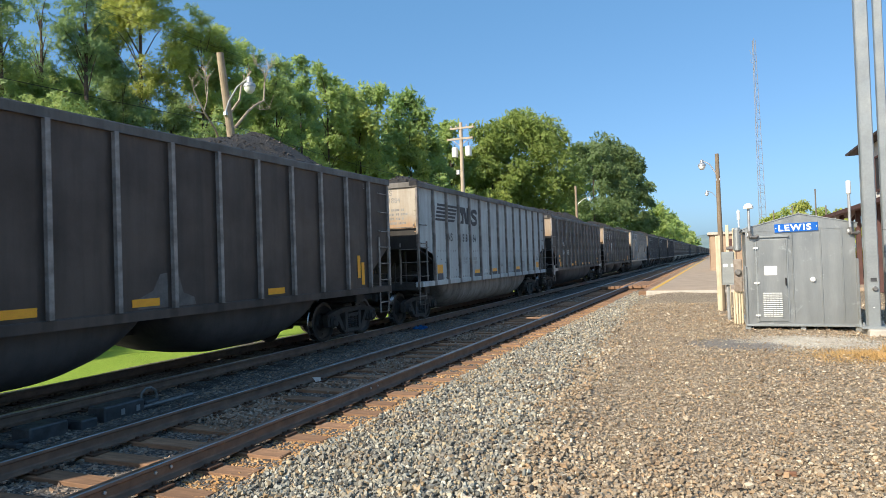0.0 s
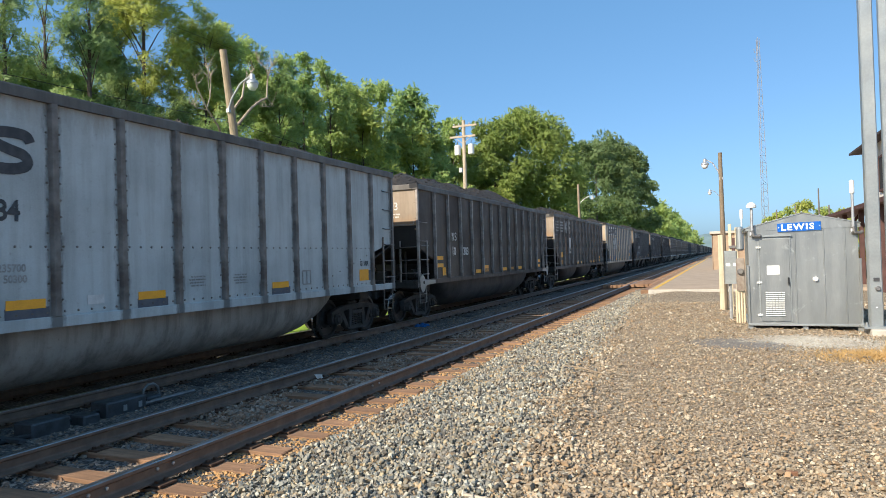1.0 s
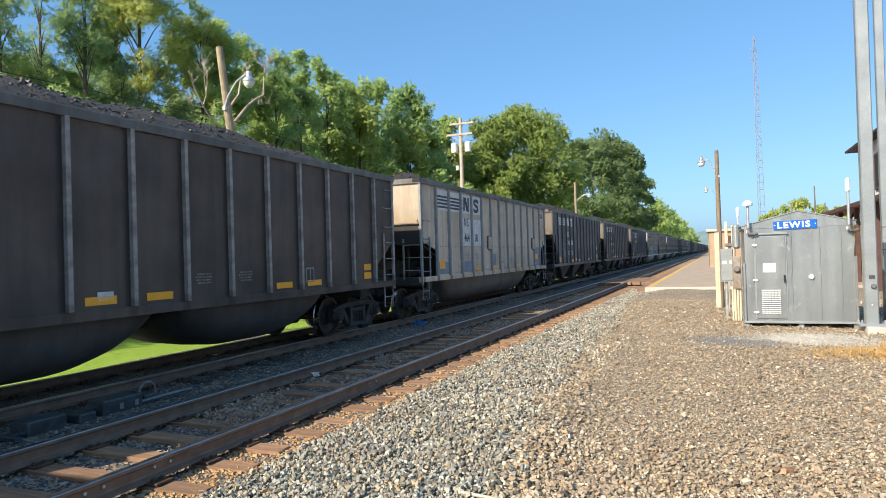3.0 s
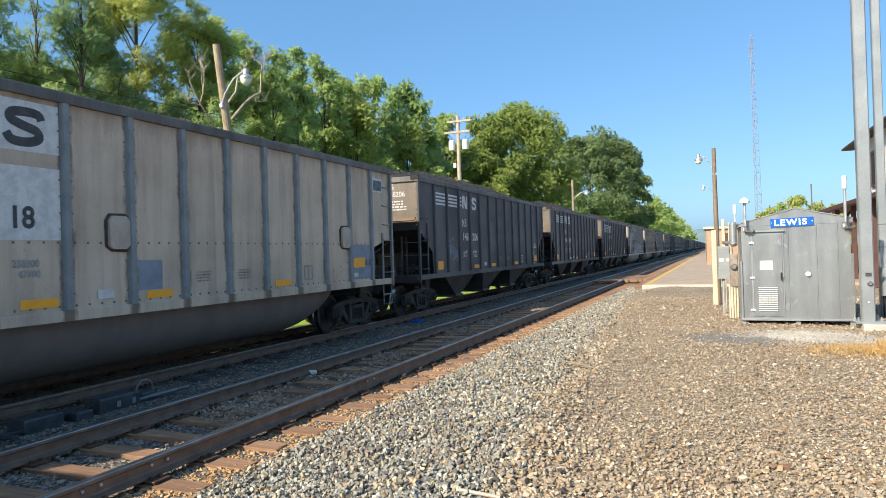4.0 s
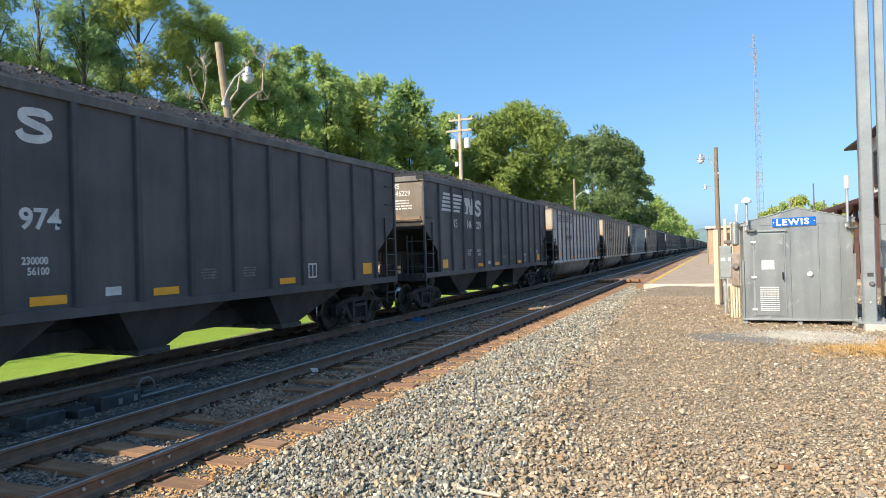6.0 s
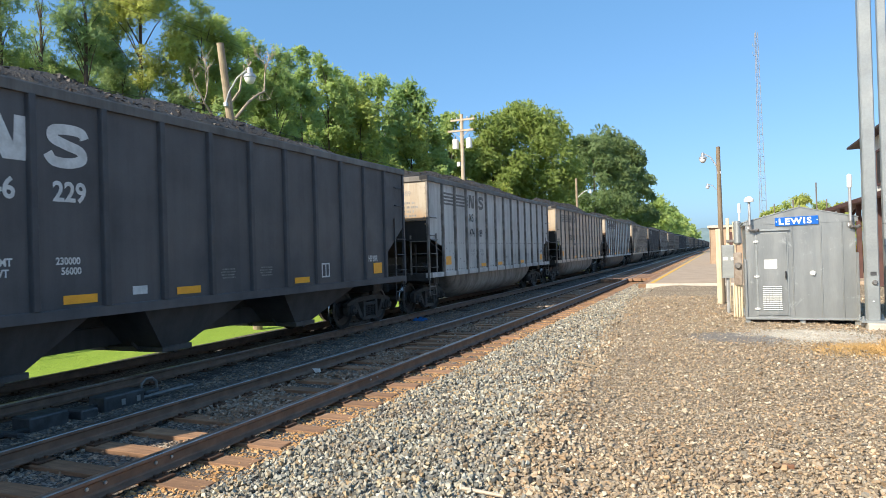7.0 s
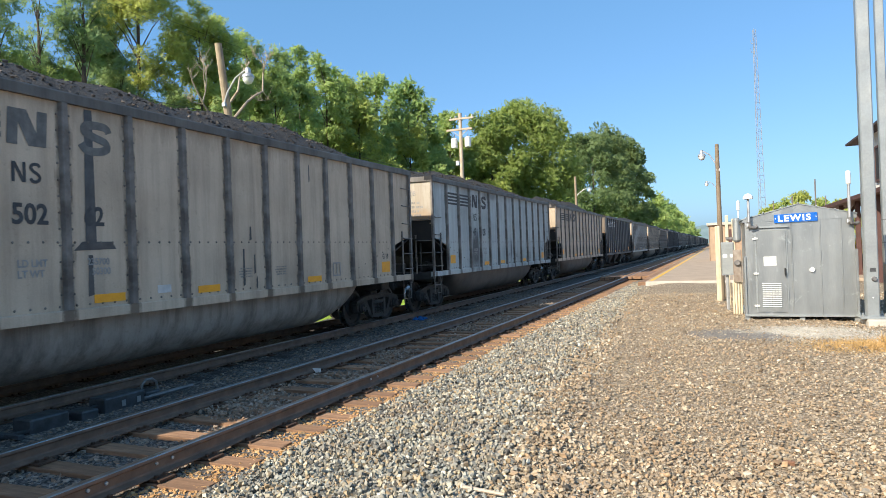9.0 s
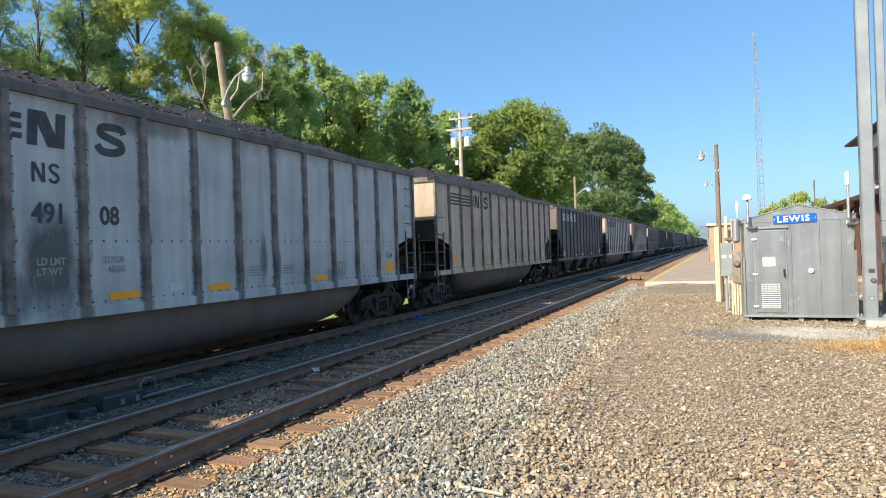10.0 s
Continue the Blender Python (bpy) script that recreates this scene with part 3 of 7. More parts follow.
def build_stones():
    rng = np.random.default_rng(11)
    p = scatter(rng, 64000, -3.95, -1.1, 3.2, 34, 1.75)
    p = p[p[:, 0] < seam(p[:, 1]) + 0.08 * np.sin(p[:, 1] * 2.3) + rng.normal(0, 0.13, len(p)) + 0.5 * (rng.random(len(p)) < 0.05)]
    back = rng.random(len(p)) < 0.10
    p[back, 1] = rng.uniform(-5.0, 3.6, back.sum())
    p[:, 2] = height(p[:, 0], p[:, 1])
    s = (0.009 + 0.0155 * rng.random(len(p)) ** 1.5) * (1 + 0.012 * p[:, 1])
    p[:, 2] += s * rng.uniform(-0.1, 1.5, len(p))
    thing("ballast_stones", "clean grey crushed ballast stones along the track", "gravel", kind="stuff", shape=stones("ballast_stones", p, s, M["grey_stone"], 3, 1.0, 0.34, worn=0.2))
    n = 84000
    y = 3.6 + 20.0 * rng.random(n) ** 1.75
    back = rng.random(n) < 0.12
    y[back] = rng.uniform(-5.0, 4.0, back.sum())
    x0 = seam(y) + 0.08 * np.sin(y * 2.3) + rng.normal(0, 0.13, n) - 0.45 * (rng.random(n) < 0.05)
    x = x0 + (0.38 * np.maximum(y, 3.6) + 0.5 - x0) * rng.random(n)
    bare = (rng.random(n) < 0.85) & (np.minimum(((x - 1.45) / 1.1) ** 2 + ((y - 13.6) / 0.95) ** 2, ((x - 0.3) / 0.8) ** 2 + ((y - 13.1) / 0.8) ** 2) + rng.normal(0, 0.25, n) < 0.8)
    x, y = x[~bare], y[~bare]
    p = np.stack([x, y, height(x, y)], -1)
    s = (0.0065 + 0.0135 * rng.random(len(p)) ** 1.7) * (1 + 0.035 * np.maximum(y - 4, 0))
    crest = np.abs(x - seam(y) - 0.25) < 0.28
    s[crest & (y < 13)] *= 1.2
    big = rng.random(len(p)) < 0.04
    s[big] *= 1.5
    p[:, 2] += s * rng.uniform(-0.1, 1.25, len(p))
    close = y < 6.0
    thing("gravel_stones", "brown gravel stones on the packed ground", "gravel", kind="stuff", shape=stones("gravel_stones", p[close], s[close], M["brown_stone"], 4, worn=0.15))
    thing("gravel_stones", "brown gravel stones before the equipment hut", "gravel", kind="stuff", shape=stones("gravel_stones", p[~close], s[~close], M["brown_stone"], 14, octa=True, worn=0.2))
    n = 5200
    p = np.stack([rng.normal(1.5, 0.6, n), rng.normal(13.6, 0.5, n), np.full(n, 0.004)], -1)
    p = p[(p[:, 1] < 15.4)]
    thing("pale_chippings", "pale dusty stone chippings before the equipment hut", "gravel", kind="stuff", shape=stones("pale_chippings", p, rng.uniform(0.007, 0.02, len(p)), M["pale_stone"], 15, octa=True))
    p = scatter(rng, 8200, -4.62, -3.82, 2.5, 26, 1.7)
    s = rng.uniform(0.010, 0.024, len(p))
    thing("rusty_ballast", "rust-stained small stones between the tie ends", "gravel", kind="stuff", shape=stones("rusty_ballast", p, s, M["rusty_stone"], 6))
    cover = scatter(rng, 26000, -6.15, -4.65, 2.5, 30, 1.7)
    cover = cover[np.sin(cover[:, 1] * 0.9 + 1.3 * np.sin(cover[:, 1] * 2.1)) + 0.7 * np.sin(cover[:, 0] * 4.0 + cover[:, 1] * 1.7) + rng.normal(0, 0.4, len(cover)) > 0.35]
    cover[:, 2] = -0.20 + rng.uniform(-0.02, 0.03, len(cover))
    p = np.concatenate([scatter(rng, 7000, -7.75, -6.3, 2.5, 30, 1.7), cover, scatter(rng, 8000, -6.3, -4.5, 2.5, 26, 1.7), scatter(rng, 2000, -8.6, -7.7, 4, 30, 1.7)])
    s = rng.uniform(0.016, 0.034, len(p)) * (1 + 0.012 * p[:, 1])
    p[:, 2] += s * 0.2 - 0.01
    thing("track_ballast", "sooty ballast stones between the rails and tracks", "gravel", kind="stuff", shape=stones("track_ballast", p, s, M["dark_stone"], 5, octa=True))


RAIL = [(-0.070, 0), (0.070, 0), (0.070, 0.012), (0.018, 0.032), (0.009, 0.05), (0.009, 0.115), (0.022, 0.128), (0.036, 0.134), (0.036, 0.160), (0.030, 0.169),
        (-0.030, 0.169), (-0.036, 0.160), (-0.036, 0.134), (-0.022, 0.128), (-0.009, 0.115), (-0.009, 0.05), (-0.018, 0.032), (-0.070, 0.012)]


def rail_mesh():
    s = Shape().prism(RAIL, -60, 760, "y")
    for k in (8, 9, 10):
        s.m[2 + k] = 1
    return s.data("rail", [M["rail"], M["rail_top"]])


def tie_mesh(mat, wide=0.23, half=1.37):
    rng = random.Random(5)
    s = Shape().box(-half, half, -wide / 2, wide / 2, -0.17, 0.0, 0, 0.012)
    s.v = [(x + rng.uniform(-.012, .012), y + rng.uniform(-.008, .008), z + (rng.uniform(-.006, .003) if z > -0.1 else 0)) for x, y, z in s.v]
    return s.data("tie", mat)


def build_tracks():
    rail = rail_mesh()
    plate = Shape().box(-0.18, 0.18, -0.095, 0.095, 0, 0.018, 0, 0.004)
    for sx in (-1, 1):
        for sy in (-1, 1):
            plate.box(sx * 0.095 - 0.018, sx * 0.095 + 0.018, sy * 0.05 - 0.016, sy * 0.05 + 0.016, 0.018, 0.045, 0, 0.005)
    plate = plate.data("tie_plate", M["plate"])
    for name, cx, drop, key, y1, label in (("near_track", NEAR_X, 0.0, "tie", 95, "near track of rusty rails on worn brown wooden ties"),
                                           ("far_track", FAR_X, FAR_DROP, "tie_dark", 70, "sooty track that carries the coal train")):
        track = thing("railway_track", label, "railway track", pose(cx, 0, -drop), kind="structure")
        for sx in (-1, 1):
            part("rail", rail, None, track, at=pose(sx * GAUGE / 2, 0, -0.169))
        rng = random.Random(8)
        me = tie_mesh(M[key])
        y = 1.40
        while y < y1:
            part("tie", me, None, track, at=pose(rng.uniform(-.06, .06), y, -0.185 + rng.uniform(-.012, .004), 0, rng.uniform(-.4, .4), rng.uniform(-1.6, 1.6)))
            if y < 45:
                for sx in (-1, 1):
                    part("tie_plate", plate, None, track, at=pose(sx * GAUGE / 2, y, -0.187, 0, 0, 0))
            y += 0.6 + rng.uniform(-.03, .03)
        for k in range(26):
            part("tie", me, None, track, at=pose(rng.uniform(-.06, .06), 0.8 - 0.6 * k, -0.185 + rng.uniform(-.012, .004), 0, rng.uniform(-.4, .4), rng.uniform(-1.6, 1.6)))
        rest = Shape()
        while y < 420:
            rest.box(-1.36, 1.36, y - 0.115, y + 0.115, -0.3, -0.185)
            y += 0.6
        ob = part("tie_row", rest, M[key], track)
        ob["kind"] = "stuff"
        if drop == 0:
            bolt = Shape().lathe([(0, 0.016), (0.014, 0.016), (0.018, 0.011)], 6, axis="x").data("bolt", M["lamp_metal"])
            for by in JOINT_BOLTS:
                part("joint_bolt", bolt, None, track, at=pose(GAUGE / 2 + 0.009, by, -0.075))


JOINT_BOLTS = (3.69, 3.86, 4.38, 4.56, 8.26, 8.46)
build_ground()
build_stones()
build_tracks()

# ---- the coal train ----
SPEED = 16.03
LONG = 14.45
WHEEL_R = 0.457
# Each car's near end at the start, in metres along the track.
STARTS = [0.52, 16.74, 32.73, 48.87, 65.07, 81.24, 97.43, 113.77, 129.80, 146.00, 161.97, 177.97]
STARTS = [STARTS[0] - 16.15] + STARTS + [STARTS[-1] + 16.15 * i for i in range(1, 33)]

PAINT = dict(
    blue_grey=(car_paint("blue_grey_car_paint", (0.53, 0.57, 0.56), (0.29, 0.285, 0.265), wear=0.5, rib_rim_tone=0.9), car_paint("blue_grey_car_end", (0.46, 0.41, 0.33), (0.26, 0.19, 0.12), wear=0.6, low=2.95)),
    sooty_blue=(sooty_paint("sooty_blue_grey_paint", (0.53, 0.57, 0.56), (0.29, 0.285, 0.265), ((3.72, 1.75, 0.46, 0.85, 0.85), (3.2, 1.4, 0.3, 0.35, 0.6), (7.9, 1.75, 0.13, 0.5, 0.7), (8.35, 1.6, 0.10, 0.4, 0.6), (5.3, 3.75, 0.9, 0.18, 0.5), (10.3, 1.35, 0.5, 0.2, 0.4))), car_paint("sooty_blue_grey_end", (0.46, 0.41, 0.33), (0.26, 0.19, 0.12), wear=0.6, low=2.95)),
    light_grey=(car_paint("light_grey_car_paint", (0.59, 0.575, 0.54), (0.32, 0.295, 0.26), wear=0.5, rib_rim_tone=0.9), car_paint("light_grey_car_end", (0.47, 0.41, 0.32), (0.28, 0.19, 0.11), wear=0.6, low=2.95)),
    tan=(car_paint("dusty_tan_car_paint", (0.64, 0.52, 0.385), (0.32, 0.24, 0.17), wear=0.5, rib_rim_tone=0.9), car_paint("dusty_tan_car_end", (0.50, 0.41, 0.30), (0.30, 0.21, 0.13), wear=0.6, low=2.85)),
    brown=(car_paint("brown_black_car_paint", (0.098, 0.075, 0.06), (0.055, 0.043, 0.035), wear=0.6, rib_rim_tone=0.5), car_paint("brown_black_car_end", (0.38, 0.30, 0.22), (0.20, 0.14, 0.09), wear=0.6, low=2.9)),
    black=(car_paint("blue_black_car_paint", (0.10, 0.096, 0.098), (0.066, 0.063, 0.063), (0.05, 0.045, 0.04), 0.5), car_paint("blue_black_car_end", (0.19, 0.155, 0.12), (0.12, 0.092, 0.068), wear=0.6, low=2.78)),
)
RIB_WORN = plain("worn_rib_edge", (0.38, 0.34, 0.305), 0.6, 0.1, (0.12, 0.10, 0.085), 3, 26, 0.2)
RIB_GREY = plain("scuffed_grey_rib", (0.235, 0.21, 0.185), 0.6, 0.05, (0.10, 0.082, 0.068), 3.5, 26, 0.3)
RIB_BLACK = plain("black_rib", (0.062, 0.062, 0.066), 0.55, 0.0, (0.04, 0.04, 0.044), 2, 26, 0.2)
TUB_GREY = car_paint("grey_tub_paint", (0.18, 0.155, 0.135), (0.10, 0.088, 0.078), wear=0.35)
TUB_PALE = car_paint("dusty_tub_paint", (0.39, 0.355, 0.31), (0.12, 0.105, 0.092), wear=0.8)
RIB_BLUE = plain("blue_grey_rib", (0.27, 0.285, 0.285), 0.6, 0.0, (0.17, 0.175, 0.175), 2, 26, 0.2)
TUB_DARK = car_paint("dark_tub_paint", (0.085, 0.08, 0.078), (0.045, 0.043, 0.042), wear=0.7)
# Soot black; the shade at the car ends is put into the colour.
SHADED_SOOT = car_paint("shaded_soot_paint", (0.032, 0.028, 0.025), (0.018, 0.016, 0.015), wear=0.8)
CAP = car_paint("coal_dusted_rim", (0.165, 0.15, 0.132), (0.085, 0.075, 0.066), wear=0.8)
W = 1.545
RIBS = {"tub": [1.1 + 1.021 * i for i in range(13)], "flat": [1.1 + 1.037 * i for i in range(13)], "pod": [1.1 + 1.025 * i for i in range(13)], "chute": [1.1 + 1.021 * i for i in range(13)]}
CUT = {"tub": [(0, 2.20), (0.35, 2.16), (0.75, 2.05), (1.05, 1.97), (1.07, 1.2)], "flat": [(0, 2.15), (0.5, 1.95), (1.06, 1.78), (1.1, 1.2)],
       "pod": [(0, 2.26), (0.12, 2.12), (0.5, 1.84), (0.94, 1.56), (1.04, 1.2)], "chute": [(0, 2.54), (0.10, 2.44), (0.78, 1.95), (0.95, 1.84), (1.02, 1.2)]}
# The brown cars stand a little lower than the others.
LESS = {"tub": 0.0, "chute": 0.0, "flat": 0.14, "pod": 0.14}
cache = {}


def once(key, make):
    if key not in cache:
        cache[key] = make()
    return cache[key]


def mirror_y(pts):
    return [(LONG - y, z) for y, z in reversed(pts)]


def side_sheet(kind, paint):
    cut = CUT[kind]
    top = 3.9 - LESS[kind]
    poly = [(0, top)] + cut + mirror_y(cut) + [(LONG, top)]
    return Shape().prism(poly, W - 0.02, W, "x").data("side_sheet", paint)


def end_foot(kind):
    """The height of the end sheet's lower edge, where the slope sheet begins."""
    return {"tub": 2.16, "flat": 2.10, "pod": 2.20, "chute": 2.50}[kind]


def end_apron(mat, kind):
    """The end's lower part below its stiffening angle, coloured for soot and cast shadow."""
    s = Shape().box(-W + 0.02, W - 0.02, 0, 0.02, end_foot(kind), 2.72)
    s.box(-W, -W + 0.08, -0.02, 0, end_foot(kind), 2.72)
    s.box(-W + 0.08, W - 0.08, -0.05, 0.0, end_foot(kind) - 0.02, end_foot(kind) + 0.03)
    return s.data("end_apron", mat)


def end_sheet(paint, kind):
    z0, top = 2.72, 3.9 - LESS[kind]
    s = Shape().box(-W + 0.02, W - 0.02, 0, 0.02, z0, top)
    s.box(-W, -W + 0.08, -0.02, 0, z0, top - 0.02)
    s.box(-W + 0.08, W - 0.08, -0.016, 0, 2.72, 2.745)
    for i in range(8):
        for x in (-W + 0.04, W - 0.07):
            s.lathe([(-0.012, 0.016), (0.0, 0.024)], 6, (x, 0, 2.62 + 0.15 * i), "y")
    return s.data("end_sheet", paint)


def end_post(mat, kind):
    """A channel that stiffens the end sheet."""
    top = 3.88 - LESS[kind]
    s = Shape().box(-0.06, 0.06, -0.035, 0.0, 2.72, top, 0, 0.006)
    s.box(-0.06, -0.045, -0.085, -0.035, 2.72, top)
    return s.data("end_post", mat)


def bulkhead(mat, kind):
    """The upright plate over the truck that carries the slope sheet, with its gussets."""
    z0 = end_foot(kind)
    top = z0 - 1.34 * (z0 - 1.22) / 2.75 - 0.02
    s = Shape().box(-1.46, 1.46, 1.34, 1.36, 1.16, top)
    for x in (-1.44, -0.56, 0.30, 0.85, 1.44):
        s.prism([(1.34, 1.16), (1.34, top), (1.20, 1.16)], x - 0.03, x + 0.03, "x")
    return s.data("bulkhead", mat)


def end_web(mat, kind, x):
    """A dark upright web under the trailing slope sheet, added to block the view."""
    z0 = end_foot(kind)
    k = (z0 - 1.22) / 2.75
    return Shape().prism([(0.16, 1.16), (0.16, z0 - 0.16 * k - 0.03), (1.34, z0 - 1.34 * k - 0.03), (1.34, 1.16)], x, x + 0.02, "x").data("end_web", mat)


def end_panel(wide):
    """A dusty tan plate added low on the bulkhead as a patch of sunlight."""
    return Shape().box(0, wide, 1.30, 1.336, 1.22, 1.54, 0, 0.008).data("dusty_panel", M["sunlit_dusty"])


def slope_sheet(mat, kind):
    z0 = end_foot(kind)
    return Shape().prism([(0.0, z0), (0.02, z0 + 0.02), (2.75, 1.22), (2.75, 1.16)], -W + 0.02, W - 0.02, "x").data("slope_sheet", mat)


def top_rim(mat, kind):
    s = Shape()
    z0, z1 = 3.865 - LESS[kind], 4.01 - LESS[kind]
    for sx in (-1, 1):
        a, b = sorted((sx * 1.43, sx * 1.60))
        s.box(a, b, -0.05, LONG + 0.05, z0, z1, 0, 0.02)
    for y in (-0.05, LONG - 0.10):
        s.box(-1.43, 1.43, y, y + 0.15, z0, z1, 0, 0.02)
    for x in (-1.47, 1.47):
        for y in (-0.045, LONG - 0.1):
            s.box(x - 0.12, x + 0.12, y - 0.01, y + 0.155, z0 + 0.035, z1 + 0.012, 1)
    return s.data("top_rim", [mat, M["dark_gap"]])


def rib(kind, mat, fine=True):
    wide, deep = {"tub": (0.13, 0.055), "flat": (0.055, 0.075), "pod": (0.055, 0.075), "chute": (0.13, 0.06)}[kind]
    a = wide / 2
    s = Shape().prism([(W, -a), (W + deep * 0.8, -a * 0.75), (W + deep, -a * 0.6), (W + deep, a * 0.6), (W + deep * 0.8, a * 0.75), (W, a)], 1.2, 3.87 - LESS[kind], "z")
    if kind in ("flat", "pod"):
        s.box(W + deep - 0.008, W + deep + 0.004, -0.036, 0.036, 1.2, 3.87 - LESS[kind])
    if kind == "tub" and fine:
        for i in range(12):
            for y in (-0.09, 0.09):
                s.lathe([(0.0, 0.017), (0.014, 0.011)], 5, (W, y, 1.4 + 0.21 * i), "x")
    return s.data("rib", mat)


def underframe(mat):
    s = Shape()
    s.box(-0.26, 0.26, 0.0, LONG, 0.72, 1.12, 0, 0.02)
    for y in (0.0, LONG - 0.14):
        s.box(-W, W, y, y + 0.14, 0.98, 1.2, 0, 0.015)
    for y in (1.075, LONG - 1.075):
        s.box(-1.3, 1.3, y - 0.2, y + 0.2, 0.86, 1.16, 0, 0.02)
    for y0 in (0.14, LONG - 1.2):
        s.box(-1.42, 1.42, y0, y0 + 1.06, 1.13, 1.16)
    return s.data("underframe", mat)


def side_sill(mat):
    s = Shape()
    s.box(W - 0.10, W + 0.045, -0.02, LONG + 0.02, 1.06, 1.2, 0, 0.012)
    return s.data("side_sill", mat)


def tub_mesh(y0, y1, turn, mat, top=1.16, low=0.30, half=1.36, power=2.0):
    """A trough that hangs below the floor, rounded across and at both ends."""
    ny, nc = 36, 14
    v, f = [], []
    for i in range(ny + 1):
        u = i / ny
        y = y0 + (y1 - y0) * (0.5 - 0.5 * math.cos(math.pi * u))
        d = min(y - y0, y1 - y)
        e = 1.0 if d >= turn else max(0.0, 1 - ((turn - d) / turn) ** power) ** (1 / power)
        for k in range(nc + 1):
            a = math.pi * k / nc
            c, s = math.cos(a), math.sin(a)
            x = half * math.copysign(abs(c) ** 0.62, c) * (0.86 + 0.14 * e)
            v.append((x, y, top - (top - low) * e * s ** 0.7))
    for i in range(ny):
        for k in range(nc):
            q = i * (nc + 1) + k
            f.append((q, q + 1, q + nc + 2, q + nc + 1))
    return Shape().add(v, f).data("tub", mat, True)


def chute_mesh(t0, t1, b0, b1, mat):
    s = Shape()
    xt, xb = 1.40, 1.12
    v = [(-xt, t0, 1.16), (xt, t0, 1.16), (xt, t1, 1.16), (-xt, t1, 1.16), (-xb, b0, 0.42), (xb, b0, 0.42), (xb, b1, 0.42), (-xb, b1, 0.42)]
    s.add(v, [(0, 1, 2, 3), (7, 6, 5, 4), (0, 4, 5, 1), (1, 5, 6, 2), (2, 6, 7, 3), (3, 7, 4, 0)])
    s.box(-xb - 0.05, xb + 0.05, b0 - 0.04, b1 + 0.04, 0.34, 0.42, 0, 0.01)
    s.box(-xb, xb, (b0 + b1) / 2 - 0.03, (b0 + b1) / 2 + 0.03, 0.30, 0.34)
    for x in (-0.7, 0.0, 0.7):
        s.tube([(x, b0 - 0.05, 0.36), (x, b0 - 0.2, 0.5)], 0.025, 6)
    return s.data("hopper_chute", mat)


def wheelset(n=36):
    s = Shape().tube([(-0.95, 0, 0), (0.95, 0, 0)], 0.085, 12)
    for sx in (-1, 1):
        prof = [(0.685, 0.33), (0.685, 0.478), (0.70, 0.485), (0.715, 0.462), (0.815, 0.455), (0.825, 0.44), (0.825, 0.385), (0.785, 0.36), (0.755, 0.21), (0.80, 0.15), (0.86, 0.14)]
        k = len(s.f)
        s.lathe([(sx * a, r) for a, r in prof], n, axis="x")
        for i in range(n * 2, n * 4):
            s.m[k + i] = 1
        for i in range(4 if n > 20 else 0):
            c, q = math.cos(i * math.pi / 2) * 0.27, math.sin(i * math.pi / 2) * 0.27
            s.lathe([(sx * 0.765, 0.022), (sx * 0.79, 0.018)], 8, (0, c, q), "x")
    return s.data("wheelset", [M["wheel"], M["tread"]], True)


def side_frame(mat, fine=True):
    """One cast truck side with its columns, spring nest and bearing housings; the outer face looks to +x."""
    s = Shape()
    x0, x1 = 0.94, 1.07
    s.prism([(-1.12, 0.50), (-1.10, 0.62), (-0.82, 0.70), (-0.45, 0.75), (0.45, 0.75), (0.82, 0.70), (1.10, 0.62), (1.12, 0.50), (1.02, 0.56), (0.72, 0.60), (0.40, 0.64), (-0.40, 0.64), (-0.72, 0.60), (-1.02, 0.56)], x0, x1)
    s.prism([(-0.50, 0.27), (-0.36, 0.16), (0.36, 0.16), (0.50, 0.27), (0.30, 0.25), (-0.30, 0.25)], x0, x1)
    for k in (-1, 1):
        s.prism([(k * 0.74, 0.62), (k * 0.60, 0.62), (k * 0.36, 0.22), (k * 0.50, 0.24)], x0, x1)
        s.prism([(k * 0.36, 0.66), (k * 0.25, 0.66), (k * 0.25, 0.22), (k * 0.36, 0.22)], x0 - 0.02, x1 + 0.015)
        s.prism([(k * 0.72, 0.62), (k * 0.68, 0.40), (k * 0.76, 0.36), (k * 0.80, 0.62)], x0, x1)
        s.prism([(k * 1.02, 0.60), (k * 1.00, 0.38), (k * 1.08, 0.36), (k * 1.12, 0.56)], x0, x1)
        s.lathe([(0.90, 0.13), (1.10, 0.13), (1.12, 0.105), (1.16, 0.10), (1.17, 0.06)], 16, (0, k * 0.89, WHEEL_R), "x")
        for b in range(3 if fine else 0):
            c, q = math.cos(b * 2.09) * 0.065, math.sin(b * 2.09) * 0.065
            s.lathe([(1.165, 0.02), (1.19, 0.016)], 6, (0, k * 0.89 + c, WHEEL_R + q), "x")
    s.box(x0 - 0.1, x1 + 0.02, -0.24, 0.24, 0.52, 0.60, 0, 0.01)
    for k in (-0.155, 0.0, 0.155):
        for j in range(6 if fine else 0):
            s.lathe([(-0.016, 0.060), (0.0, 0.076), (0.016, 0.060)], 10, (1.01, k, 0.275 + 0.045 * j), "z")
    return s.data("side_frame", mat, True)


def bolster(mat):
    s = Shape().box(-0.95, 0.95, -0.2, 0.2, 0.5, 0.82, 0, 0.03)
    s.tube([(-0.8, -0.62, 0.42), (0.8, -0.62, 0.42)], 0.05, 8)
    s.tube([(-0.8, 0.62, 0.42), (0.8, 0.62, 0.42)], 0.05, 8)
    return s.data("bolster", mat)


